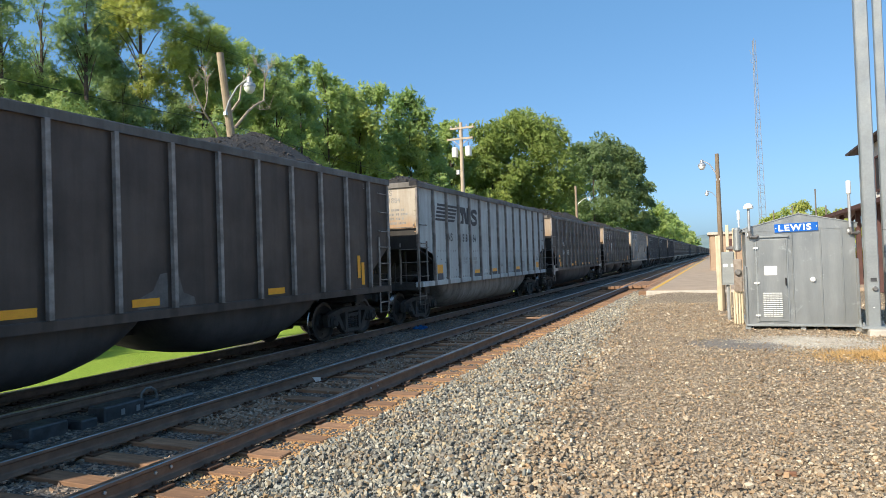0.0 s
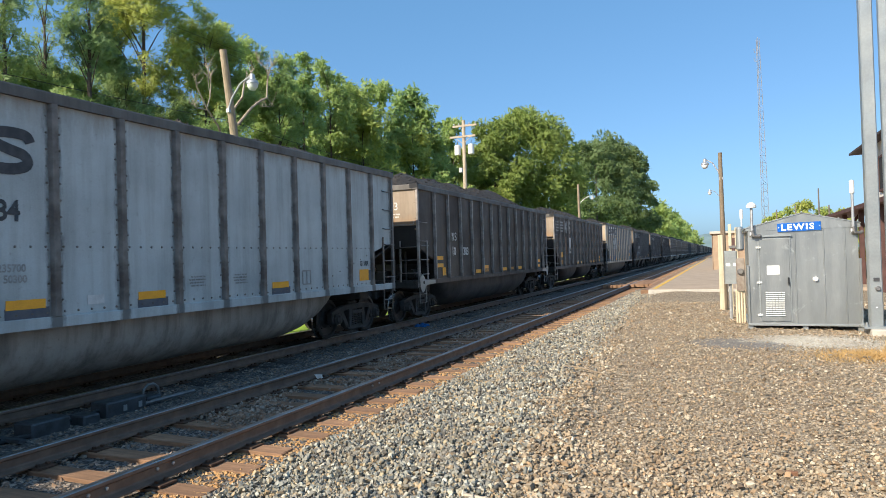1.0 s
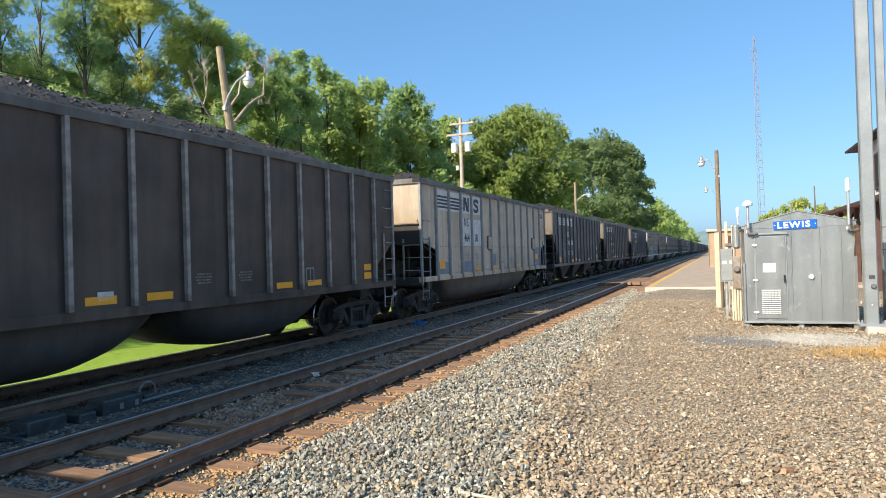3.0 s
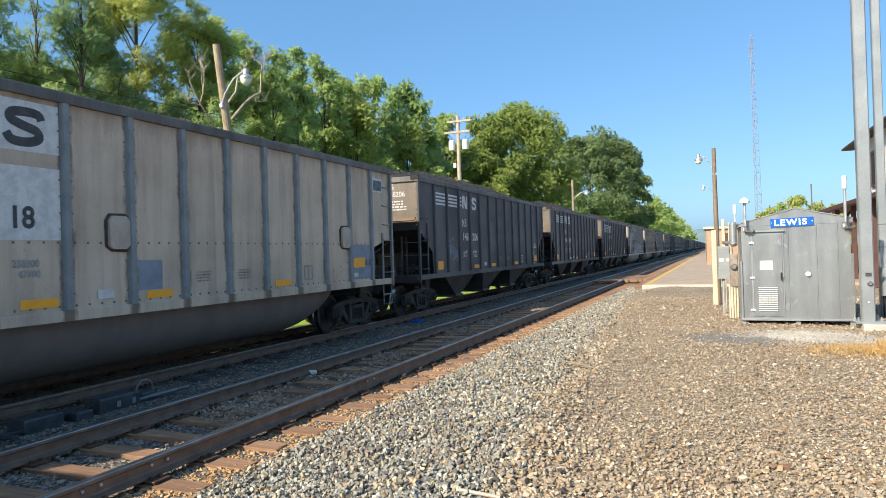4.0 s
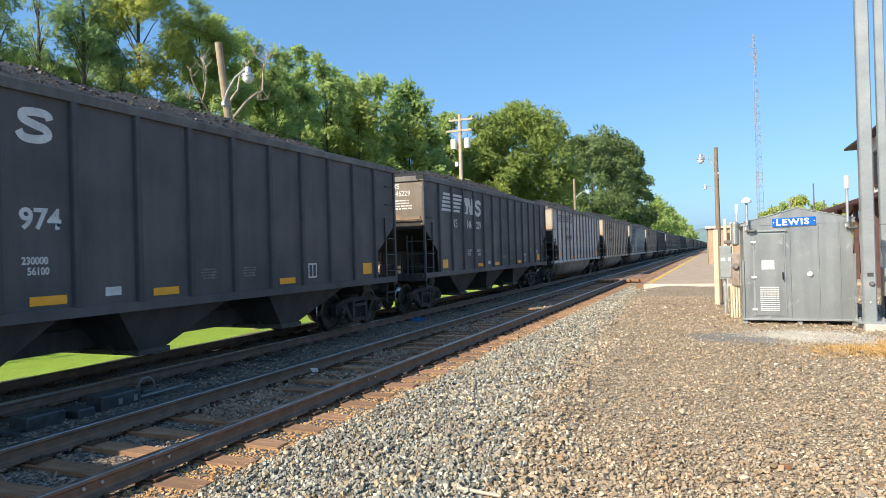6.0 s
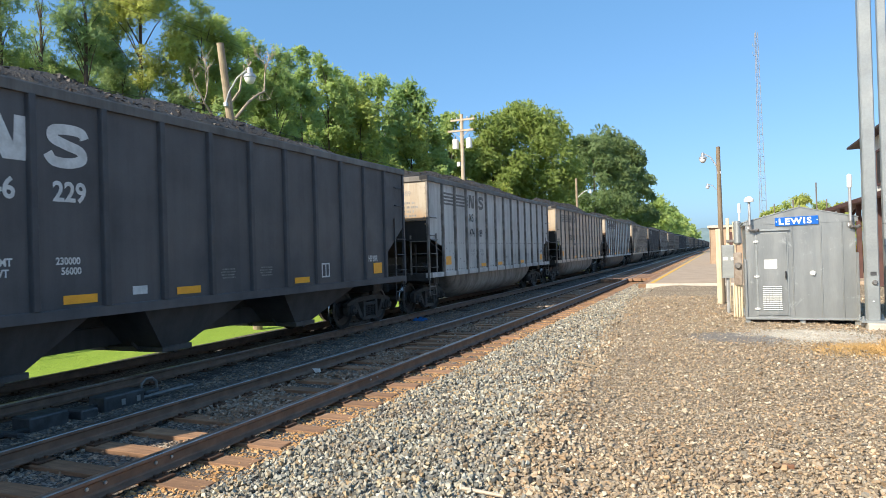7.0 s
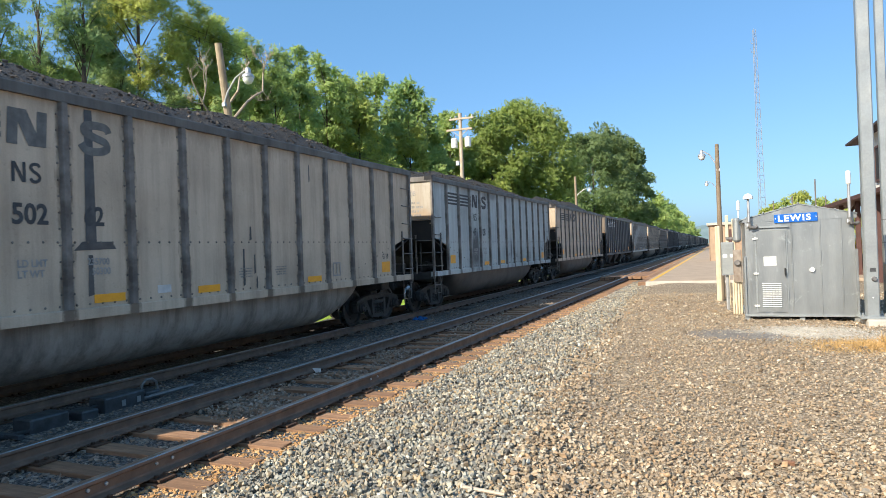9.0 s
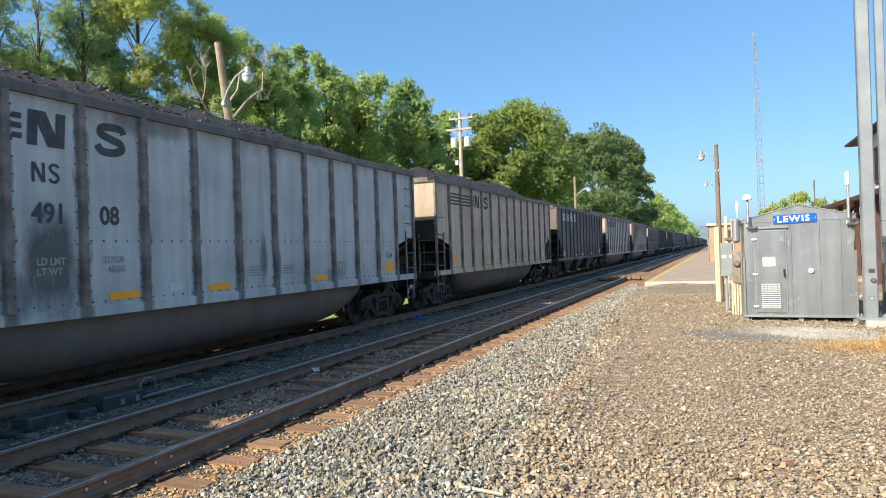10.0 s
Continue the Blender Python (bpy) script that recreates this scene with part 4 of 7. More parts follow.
def coupler(mat):
    s = Shape().box(-0.10, 0.10, -0.62, 0.1, 0.76, 0.95, 0, 0.015)
    s.prism([(-0.17, -0.62), (0.10, -0.62), (0.19, -0.74), (0.20, -0.86), (0.10, -0.92), (0.06, -0.80), (-0.06, -0.78), (-0.17, -0.88), (-0.20, -0.76)], 0.70, 1.0, "z")
    s.box(-0.24, 0.24, -0.12, 0.0, 0.68, 1.06, 0, 0.02)
    return s.data("coupler", mat)


def air_hose(mat):
    return Shape().tube([(-0.32, -0.1, 0.92), (-0.34, -0.3, 0.78), (-0.30, -0.5, 0.5), (-0.2, -0.68, 0.38), (-0.1, -0.8, 0.42)], 0.028, 7).data("air_hose", mat, True)


def corner_post(mat, kind):
    return Shape().box(W - 0.03, W + 0.035, -0.03, 0.06, 1.0, 3.9 - LESS[kind], 0, 0.01).data("corner_post", mat)


def ladder_post(mat, kind):
    return Shape().box(W + 0.01, W + 0.035, 0.52, 0.58, 1.2, CUT[kind][0][1] + 0.15).data("ladder_post", mat)


def rung(mat):
    return Shape().tube([(W + 0.02, 0.03, 0.03), (W + 0.075, 0.05, 0), (W + 0.075, 0.53, 0), (W + 0.02, 0.56, 0.03)], 0.013, 6).data("rung", mat)


def grab_iron(mat):
    return Shape().tube([(W, 0.12, 0.02), (W + 0.06, 0.12, 0), (W + 0.06, 0.52, 0), (W, 0.52, 0.02)], 0.013, 6).data("grab_iron", mat)


def stirrup(mat):
    return Shape().tube([(W - 0.01, 0.06, 1.1), (W - 0.01, 0.06, 0.56), (W - 0.01, 0.50, 0.56), (W - 0.01, 0.50, 1.1)], 0.016, 6).tube([(W - 0.01, 0.06, 0.8), (W - 0.01, 0.5, 0.8)], 0.016, 6).data("stirrup", mat)


def corner_ladder(car, kind, mat, m, full, grabs):
    """The posts, rungs and step at one corner, under the corner post; m carries the corner to its place."""
    key = mat.name
    post = part("corner_post", once(("cp", key, kind), lambda: corner_post(mat, kind)), None, car, at=m)
    if not full:
        return
    part("ladder_post", once(("lp", key, kind), lambda: ladder_post(mat, kind)), None, post)
    for i in range(3):
        z = 1.36 + 0.40 * i
        if z < CUT[kind][0][1] + 0.15:
            part("rung", once(("rung", key), lambda: rung(mat)), None, post, at=pose(0, 0, z))
    for z in grabs:
        part("grab_iron", once(("grab", key), lambda: grab_iron(mat)), None, post, at=pose(0, 0, z))
    part("stirrup", once(("stir", key), lambda: stirrup(mat)), None, post)


def end_ladder(car, mat, m):
    post = part("ladder_post", once(("elp", mat.name), lambda: Shape().box(W - 0.57, W - 0.53, -0.03, 0.01, 1.15, 2.30).data("ladder_post", mat)), None, car, at=m)
    me = once(("er", mat.name), lambda: Shape().tube([(W - 0.55, 0, 0), (W - 0.53, -0.07, 0), (W - 0.05, -0.07, 0), (W - 0.03, 0, 0)], 0.013, 6).data("rung", mat))
    for i in range(3):
        part("rung", me, None, post, at=pose(0, 0, 1.40 + 0.36 * i))
    bar = once(("gb", mat.name), lambda: Shape().tube([(-W + 0.1, 0, 2.74), (-W + 0.1, -0.08, 2.72), (0.0, -0.08, 2.72), (0.0, 0, 2.78)], 0.014, 6).data("grab_iron", mat))
    part("grab_iron", bar, None, car, at=m)
    bar = once(("gc", mat.name), lambda: Shape().tube([(0.15, 0, 2.82), (0.15, -0.08, 2.74), (W - 0.1, -0.08, 2.74), (W - 0.1, 0, 2.84)], 0.014, 6).data("grab_iron", mat))
    part("grab_iron", bar, None, car, at=m)


def brake_gear(mat):
    s = Shape().lathe([(0, 0.13), (0.34, 0.13), (0.38, 0.09)], 14, (0.95, 0.7, 1.36), "y")
    s.box(-0.2, 0.25, 0.5, 0.85, 1.17, 1.45, 0, 0.03)
    s.tube([(0.6, 0.4, 1.16), (0.6, 0.4, 1.75)], 0.03, 7)
    s.tube([(-1.2, 0.7, 1.3), (1.1, 0.75, 1.3)], 0.022, 6)
    s.tube([(1.0, 0.3, 1.16), (1.0, 0.3, 2.3)], 0.03, 6)
    return s.data("brake_gear", mat)


def rivet_rows(mat):
    s = Shape()
    edges = [0.0] + RIBS["tub"] + [LONG]
    for a, b in zip(edges, edges[1:]):
        n = max(3, int((b - a - 0.2) / 0.155))
        for i in range(n):
            y = a + 0.12 + (b - a - 0.24) * i / (n - 1)
            if a > 0.5 and b < LONG - 0.5:
                s.lathe([(0.0, 0.019), (0.012, 0.012)], 5, (W, y, 2.07), "x")
                s.lathe([(0.0, 0.019), (0.012, 0.012)], 5, (W, y, 1.25), "x")
    for i in range(10):
        for y in (0.115, LONG - 0.115):
            s.lathe([(0.0, 0.022), (0.014, 0.013)], 5, (W, y, 2.32 + 0.16 * i), "x")
    for i in range(7):
        s.lathe([(0.0, 0.019), (0.012, 0.012)], 5, (W, 1.35 + 0.3 * i, 1.9 - 0.085 * i), "x")
        s.lathe([(0.0, 0.019), (0.012, 0.012)], 5, (W, LONG - 1.35 - 0.3 * i, 1.9 - 0.085 * i), "x")
    return s.data("rivet_row", mat)


def stroke_sign(strokes, size, lean=0.0):
    """Flat plain shapes in the yz plane, facing +x, from strokes of four corners in units of size."""
    s = Shape()
    for q in strokes:
        s.add([(0.0, (a + lean * b) * size, b * size) for a, b in q], [tuple(range(len(q)))])
    return s


def band(path, half):
    """A flat band of even width along a smooth line through the points of path, cut in four-cornered pieces."""
    p = [Vector(q) for q in path]
    line = []
    for i in range(len(p) - 1):
        a, b, c, d = p[max(i - 1, 0)], p[i], p[i + 1], p[min(i + 2, len(p) - 1)]
        for k in range(5):
            t = k / 5
            line.append(0.5 * (2 * b + (c - a) * t + (2 * a - 5 * b + 4 * c - d) * t * t + (3 * b - a - 3 * c + d) * t ** 3))
    line.append(p[-1])
    out = []
    for i, q in enumerate(line):
        d = (line[min(i + 1, len(line) - 1)] - line[max(i - 1, 0)]).normalized()
        out.append((q - Vector((-d.y, d.x)) * half, q + Vector((-d.y, d.x)) * half))
    return [[tuple(out[i][0]), tuple(out[i + 1][0]), tuple(out[i + 1][1]), tuple(out[i][1])] for i in range(len(out) - 1)]


BLOCK_S = band([(1.02, 0.72), (0.92, 0.87), (0.55, 0.90), (0.20, 0.84), (0.18, 0.66), (0.52, 0.53), (0.88, 0.42), (0.94, 0.22), (0.62, 0.10), (0.20, 0.12), (0.04, 0.30)], 0.125)
BLOCK_N = [[(0.0, 0), (0.30, 0), (0.335, 0.62), (0.62, 0), (1.14, 0), (1.20, 1), (0.90, 1), (0.865, 0.38), (0.58, 1), (0.06, 1)]]
SMALL_S = band([(0.54, 0.80), (0.42, 0.93), (0.18, 0.92), (0.07, 0.76), (0.2, 0.58), (0.42, 0.45), (0.53, 0.26), (0.40, 0.08), (0.16, 0.07), (0.04, 0.22)], 0.080)
BARS_N = [[(0.0, 0), (0.16, 0), (0.16, 0.70), (0.52, 0), (0.72, 0), (0.72, 1), (0.56, 1), (0.56, 0.30), (0.20, 1), (0.0, 1)]]


def on_side(car, me, y, z, name="lettering", x=W + 0.0075):
    return part(name, me, None, car, at=pose(x, y, z))


def patch(w, h, mat, name="patch"):
    me = Shape().box(0, 0.004, 0, w, 0, h).data(name, mat)
    return me


def text_block(rows, wide, tall, mat):
    """Rows of small writing that cannot be read, as short plain bars."""
    rng = random.Random(rows * 7 + int(wide * 100))
    s = Shape()
    step = tall / rows
    for i in range(rows):
        y = rng.uniform(0, 0.12) * wide
        end = wide * rng.uniform(0.82, 1.0)
        while y < end:
            for k in range(rng.randint(2, 6)):
                w = rng.uniform(0.45, 0.75) * step * 0.5
                if y + w < end:
                    s.add([(0, y, i * step), (0, y + w, i * step), (0, y + w, i * step + 0.52 * step), (0, y, i * step + 0.52 * step)], [(0, 1, 2, 3)])
                y += w + 0.1 * step
            y += 0.35 * step
    return s.data("stencil_line", mat)


def coal_load(seed, high, ends, lumps=900, hump=None):
    """A heaped load of coal with loose lumps, one mesh a seed."""
    rng = np.random.default_rng(seed)
    nx, ny = 13, 90
    xs, ys = np.linspace(-1.44, 1.44, nx), np.linspace(0.12, LONG - 0.12, ny)
    gx, gy = np.meshgrid(xs, ys)
    t = (gy - 0.12) / (LONG - 0.24)
    crown = np.clip(np.minimum(t, 1 - t) * LONG / ends, 0, 1)
    crown = crown * crown * (3 - 2 * crown)
    wave = 0.84 + 0.05 * np.sin(gy * 1.3 + seed) + 0.04 * np.sin(gy * 2.9 + 2 * seed) + 0.06 * np.sin(gy * 0.6 + seed * 1.7)
    if hump:
        crown = crown * (0.30 + 0.70 * np.exp(-((gy - hump) / 1.7) ** 2))
    gz = 3.88 + high * crown * wave * (1 - (np.abs(gx) / 1.46) ** 1.25) + rng.normal(0, 0.018, gx.shape)
    v = np.stack([gx, gy, gz], -1).reshape(-1, 3)
    i, j = np.meshgrid(np.arange(nx - 1), np.arange(ny - 1))
    k = (j * nx + i).ravel()
    f = np.stack([k, k + 1, k + nx + 1, k + nx], -1)
    tri = np.concatenate([f[:, [0, 1, 2]], f[:, [0, 2, 3]]])
    bed = big_mesh("coal_load", v, tri, M["coal_bed"])
    p = np.stack([rng.uniform(-1.43, 1.43, lumps), rng.uniform(0.14, LONG - 0.14, lumps), np.zeros(lumps)], -1)
    fx, fy = (p[:, 0] + 1.44) / 2.88 * (nx - 1), (p[:, 1] - 0.12) / (LONG - 0.24) * (ny - 1)
    i, j = np.minimum(fx.astype(int), nx - 2), np.minimum(fy.astype(int), ny - 2)
    u, w = fx - i, fy - j
    p[:, 2] = (gz[j, i] * (1 - u) + gz[j, i + 1] * u) * (1 - w) + (gz[j + 1, i] * (1 - u) + gz[j + 1, i + 1] * u) * w + 0.006
    return bed, stones("coal_lumps", p, 0.018 + 0.036 * rng.random(lumps) ** 2.2, M["coal"], seed + 50, 0.8, 0.45, True)


class Car:
    def __init__(self, i, kind, paint, label, detail=2, heap=0, tub=None, rib_mat=None):
        self.kind, self.paint = kind, paint
        body, end = PAINT[paint]
        ob = thing("coal_car", label, "railway car", pose(FAR_X, STARTS[i], -FAR_DROP), "coal train cars")
        self.ob, self.i = ob, i
        rib_mat = rib_mat or {"tub": RIB_GREY, "flat": RIB_WORN, "pod": RIB_WORN, "chute": RIB_BLACK}[kind]
        dark = {"grey": TUB_GREY, "pale": TUB_PALE}.get(tub, TUB_DARK)
        half = pose(0, LONG, 0, 0, 0, 180)
        sheet = once(("sheet", kind, paint), lambda: side_sheet(kind, body))
        turned = (Matrix.Identity(4), half)
        ribm = once(("rib", kind, rib_mat.name, detail > 0), lambda: rib(kind, rib_mat, detail > 0))
        sill = once(("sill", paint), lambda: side_sill(body))
        for m in turned:
            part("side_sheet", sheet, None, ob, at=m)
            part("side_sill", sill, None, ob, at=m)
            part("end_sheet", once(("end", paint, kind), lambda: end_sheet(end, kind)), None, ob, at=m, label="dusty sunlit end panel")
            part("slope_sheet", once(("slope", kind), lambda: slope_sheet(SHADED_SOOT, kind)), None, ob, at=m)
            part("end_apron", once(("apron", kind), lambda: end_apron(SHADED_SOOT, kind)), None, ob, at=m, label="lower end coloured dark with soot and shade")
            part("bulkhead", once(("bulkhead", kind), lambda: bulkhead(SHADED_SOOT, kind)), None, ob, at=m)
            # Tan plates stand in for sun patches on the bulkhead.
            for x, wide in ((-1.36, 0.46), (-0.80, 0.28)):
                part("dusty_panel", once(("panel", wide), lambda: end_panel(wide)), None, ob, at=m @ pose(x, 0, 0))
            for x in {"tub": (-0.82, 0.0), "chute": ()}.get(kind, (-0.72,)):
                part("end_post", once(("ep", paint, kind), lambda: end_post(end, kind)), None, ob, at=m @ pose(x, 0, 0))
            part("coupler", once("coupler", lambda: coupler(M["truck"])), None, ob, at=m)
            part("air_hose", once("hose", lambda: air_hose(M["wire"])), None, ob, at=m)
            part("brake_gear", once("brake", lambda: brake_gear(SHADED_SOOT)), None, ob, at=m)
            if detail > 0:
                end_ladder(ob, rib_mat, m)
            corner_ladder(ob, kind, rib_mat, m, detail > 0, (2.28, 2.80))
            corner_ladder(ob, kind, rib_mat, m @ pose(0, LONG, 0) @ Matrix.Diagonal((1, -1, 1, 1)), detail > 0, (2.55, 3.02, 3.48) if kind != "chute" else (3.02, 3.48))
            if kind == "tub" and detail > 0:
                part("rivet_row", once(("riv", paint), lambda: rivet_rows(RIB_GREY)), None, ob, at=m)["kind"] = "stuff"
            for y in RIBS[kind]:
                part("rib", ribm, None, ob, at=m @ pose(0, y, 0))
        # Dark plates added to shut out the bright lawn beyond the car.
        for x in (-0.25, 1.42):
            part("end_web", once(("web", kind, x), lambda: end_web(SHADED_SOOT, kind, x)), None, ob, at=half)
        part("top_rim", once(("rim", kind), lambda: top_rim(CAP, kind)), None, ob, "coal-dusted steel rim")
        part("underframe", once("under", lambda: underframe(M["truck"])), None, ob)
        if kind in ("tub", "flat"):
            part("tub", once(("tub", dark.name), lambda: tub_mesh(2.3, LONG - 2.3, 1.7, dark, low=0.20)), None, ob)
        elif kind == "pod":
            for y in (2.75, 7.45):
                part("tub", once(("pod", y), lambda: tub_mesh(y, y + 4.25, 1.75, dark, low=0.24)), None, ob)
        else:
            for q in ((2.05, 5.2, 3.75, 4.3), (5.9, 8.45, 6.55, 7.1), (9.3, 12.4, 10.1, 10.7)):
                part("hopper_chute", once(("chute", q), lambda: chute_mesh(*q, TUB_DARK)), None, ob)
            part("door_beam", once("beam", lambda: Shape().box(-0.3, 0.3, 3.6, 10.9, 0.46, 0.78, 0, 0.02).data("door_beam", TUB_DARK)), None, ob)
        frame_me = once(("sideframe", detail > 0), lambda: side_frame(M["truck"], detail > 0))
        self.axles = []
        for yc in (1.075, LONG - 1.075):
            part("bolster", once("bolster", lambda: bolster(M["truck"])), None, ob, at=pose(0, yc, 0))
            for rz in (0, 180):
                part("side_frame", frame_me, None, ob, at=pose(0, yc, 0, 0, 0, rz))
            for k in (-0.89, 0.89):
                w = part("wheelset", once(("wheelset", detail > 0), lambda: wheelset(36 if detail else 14)), None, ob, at=pose(0, yc + k, WHEEL_R))
                self.axles.append((w, yc + k))
        high, ends, seed, hump = ((0.96, 2.4, 1, None), (0.86, 2.2, 2, None), (1.25, 2.2, 3, 11.2), (0.66, 2.2, 4, None))[heap]
        self.coal = thing("coal_load", "heap of black coal lumps filling the car", "coal", pose(FAR_X, STARTS[i], -FAR_DROP - LESS[kind]), "coal loads", shape=once(("coal", heap, detail), lambda: coal_load(seed, high, ends, 2000 if detail > 1 else 400 if detail else 120, hump))[0])
        part("loose_coal", cache[("coal", heap, detail)][1], None, self.coal)["kind"] = "stuff"
        if detail > 0:
            self.reflectors()

    def bay(self, k):
        """The y where bay k begins, past its rib."""
        return RIBS[self.kind][k - 1] + 0.11

    def reflectors(self):
        sq = once("ysq", lambda: patch(0.42, 0.26, M["yellow"], "reflector"))
        bar = once("ybar", lambda: patch(0.50, 0.115, M["yellow"], "reflector"))
        tall = once("ytall", lambda: patch(0.13, 0.52, M["yellow"], "reflector"))
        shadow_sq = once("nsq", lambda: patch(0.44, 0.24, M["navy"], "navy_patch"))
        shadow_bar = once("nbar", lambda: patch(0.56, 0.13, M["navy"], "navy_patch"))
        bays = {"tub": (4, 6, 9), "chute": (4, 6, 9), "flat": (4, 7, 9), "pod": (5, 6, 9, 10)}[self.kind]
        if self.i == 1:
            bays = (4, 6, 9)
            on_side(self.ob, tall, self.bay(12) + 0.36, 1.44, "reflector")
            on_side(self.ob, tall, self.bay(12) + 0.54, 1.28, "reflector")
        elif self.kind == "flat":
            for z in (1.52, 1.74):
                on_side(self.ob, bar, self.bay(1) + 0.03, z, "reflector")
                on_side(self.ob, bar, LONG - 1.80, z - 0.24, "reflector")
            on_side(self.ob, once("ysm", lambda: patch(0.26, 0.24, M["yellow"], "reflector")), self.bay(1) + 0.46, 1.27, "reflector")
            on_side(self.ob, once("yda", lambda: patch(0.44, 0.12, M["yellow"], "reflector")), self.bay(5) + 0.1, 1.38, "reflector")
            for k in (5, 8):
                on_side(self.ob, once("ydo", lambda: patch(0.44, 0.10, M["old_yellow"], "reflector")), self.bay(k) + 0.12, 1.27, "reflector")
        elif self.kind == "pod":
            on_side(self.ob, sq, self.bay(1) + 0.20, 1.66, "reflector")
            on_side(self.ob, once("yold", lambda: patch(0.36, 0.22, M["old_yellow"], "reflector")), self.bay(1) + 0.27, 1.30, "reflector")
            for z in (1.30, 1.50):
                on_side(self.ob, once("ye", lambda: patch(0.34, 0.15, M["yellow"], "reflector")), LONG - 1.55, z, "reflector")
        else:
            on_side(self.ob, sq, self.bay(1) + 0.1, 1.40 if self.kind == "tub" else 1.30, "reflector")
            if self.i == 5:
                on_side(self.ob, once("ywide", lambda: patch(0.54, 0.23, M["yellow"], "reflector")), self.bay(12) + 0.02, 1.52, "reflector")
                on_side(self.ob, patch(0.18, 0.09, M["white_mark"], "notice"), self.bay(12) + 0.04, 1.31, "notice")
            else:
                on_side(self.ob, sq, LONG - 1.72, 1.32, "reflector")
        for k in bays:
            on_side(self.ob, bar, self.bay(k) + (0.27 if k == 4 else 0.14), 1.255 + (0.06 if self.i == 2 else 0), "reflector")
        if self.i == 2:
            on_side(self.ob, shadow_sq, self.bay(1) + 0.1, 1.16 + 0.045, "navy_patch", W + 0.003)
            on_side(self.ob, shadow_sq, LONG - 1.42, 1.32, "navy_patch", W + 0.003)
            for k in bays:
                on_side(self.ob, shadow_bar, self.bay(k) + (0.26 if k == 4 else 0.13), 1.20, "navy_patch", W + 0.003)

    def letter(self, text, y, z, tall, mat, squeeze=0.9, bold=0.0):
        me = once(("txt", text, tall, mat.name, squeeze, bold), lambda: lettering(text, tall / 0.7, mat, squeeze, bold))
        return on_side(self.ob, me, y, z)

    def letter_end(self, text, x, z, tall, mat, squeeze=0.9):
        me = once(("txt", text, tall, mat.name, squeeze, 0.0), lambda: lettering(text, tall / 0.7, mat, squeeze))
        return part("lettering", me, None, self.ob, at=pose(x, -0.004, z, 0, 0, -90))

    def herald(self, mat, k=1, z=3.27, stripes=2, tall=0.43, wide_stripe=0.80, shift=0.0):
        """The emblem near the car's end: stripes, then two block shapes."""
        for j in range(stripes):
            s = Shape()
            for r in range(4):
                s.add([(0, 0, r * 0.105), (0, wide_stripe, r * 0.105), (0, wide_stripe, r * 0.105 + 0.06), (0, 0, r * 0.105 + 0.06)], [(0, 1, 2, 3)])
            me = once(("stripes", mat.name, wide_stripe), lambda: s.data("stripes", mat))
            on_side(self.ob, me, self.bay(k + j) + 0.02, z, "emblem_stripes")
        b = self.bay(k + stripes) + shift
        n = once(("bn", mat.name, tall), lambda: stroke_sign(BLOCK_N, tall).data("emblem", mat))
        t = once(("bs", mat.name, tall), lambda: stroke_sign(BLOCK_S, tall).data("emblem", mat))
        on_side(self.ob, n, b + 0.20, z, "emblem")
        for r in range(3):
            q = once(("fl", mat.name), lambda: Shape().add([(0, 0, 0), (0, 0.16, 0), (0, 0.16, 0.07), (0, 0.05, 0.07)], [(0, 1, 2, 3)]).data("emblem", mat))
            on_side(self.ob, q, b - 0.02, z + 0.06 + 0.12 * r, "emblem")
        on_side(self.ob, t, self.bay(k + stripes + 1) + 0.14 + shift * 0.4, z, "emblem")

    def slant_herald(self, mat, z, tall, n_tall, shift=0.0):
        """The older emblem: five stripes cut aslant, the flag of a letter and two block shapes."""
        for j, ends in enumerate((((-0.10, 0.12), (0.72, 0.72)), ((0.0, 0.0), (0.52, 0.86)))):
            s = Shape()
            (a0, a1), (b0, b1) = ends
            for r in range(5):
                u, v = r / 5, r / 5 + 0.125
                s.add([(0, a0 + (a1 - a0) * u, tall * u), (0, b0 + (b1 - b0) * u, tall * u), (0, b0 + (b1 - b0) * v, tall * v), (0, a0 + (a1 - a0) * v, tall * v)], [(0, 1, 2, 3)])
            on_side(self.ob, s.data("stripes", mat), self.bay(1 + j) + (0.14, 0.03)[j] + shift, z, "emblem_stripes")
        b = self.bay(3) + shift * 0.5
        on_side(self.ob, stroke_sign(BLOCK_N, n_tall).data("emblem", mat), b + 0.20, z - 0.02, "emblem")
        flag = Shape().add([(0, -0.10, n_tall), (0, 0.30, n_tall), (0, 0.30, n_tall * 0.35), (0, 0.16, n_tall * 0.5)], [(0, 1, 2, 3)])
        flag.add([(0, 0.02, 0.0), (0, 0.24, 0.0), (0, 0.24, n_tall * 0.22), (0, 0.14, n_tall * 0.18)], [(0, 1, 2, 3)])
        on_side(self.ob, flag.data("emblem", mat), b, z - 0.02, "emblem", W + 0.0115)
        on_side(self.ob, stroke_sign(BLOCK_S, n_tall).data("emblem", mat), self.bay(4) + 0.06 + shift * 0.5, z - 0.04, "emblem")

    def mark(self, number, mat, k=3, split=3, tall=0.23, z=2.25, gap=0.45, shift=0.0, squeeze=0.9):
        """The owner's initials as plain bars and the car's number, parted by the rib."""
        b = self.bay(k) + shift
        n = once(("in", mat.name, tall), lambda: stroke_sign(BARS_N + [[(u + 0.92, w) for u, w in q] for q in SMALL_S], tall).data("initial_mark", mat))
        on_side(self.ob, n, b + (0.24 if gap else -1.02), z + gap, "initial_mark")
        self.letter(number[:split], b + 0.22, z, tall, mat, squeeze, 0.010)
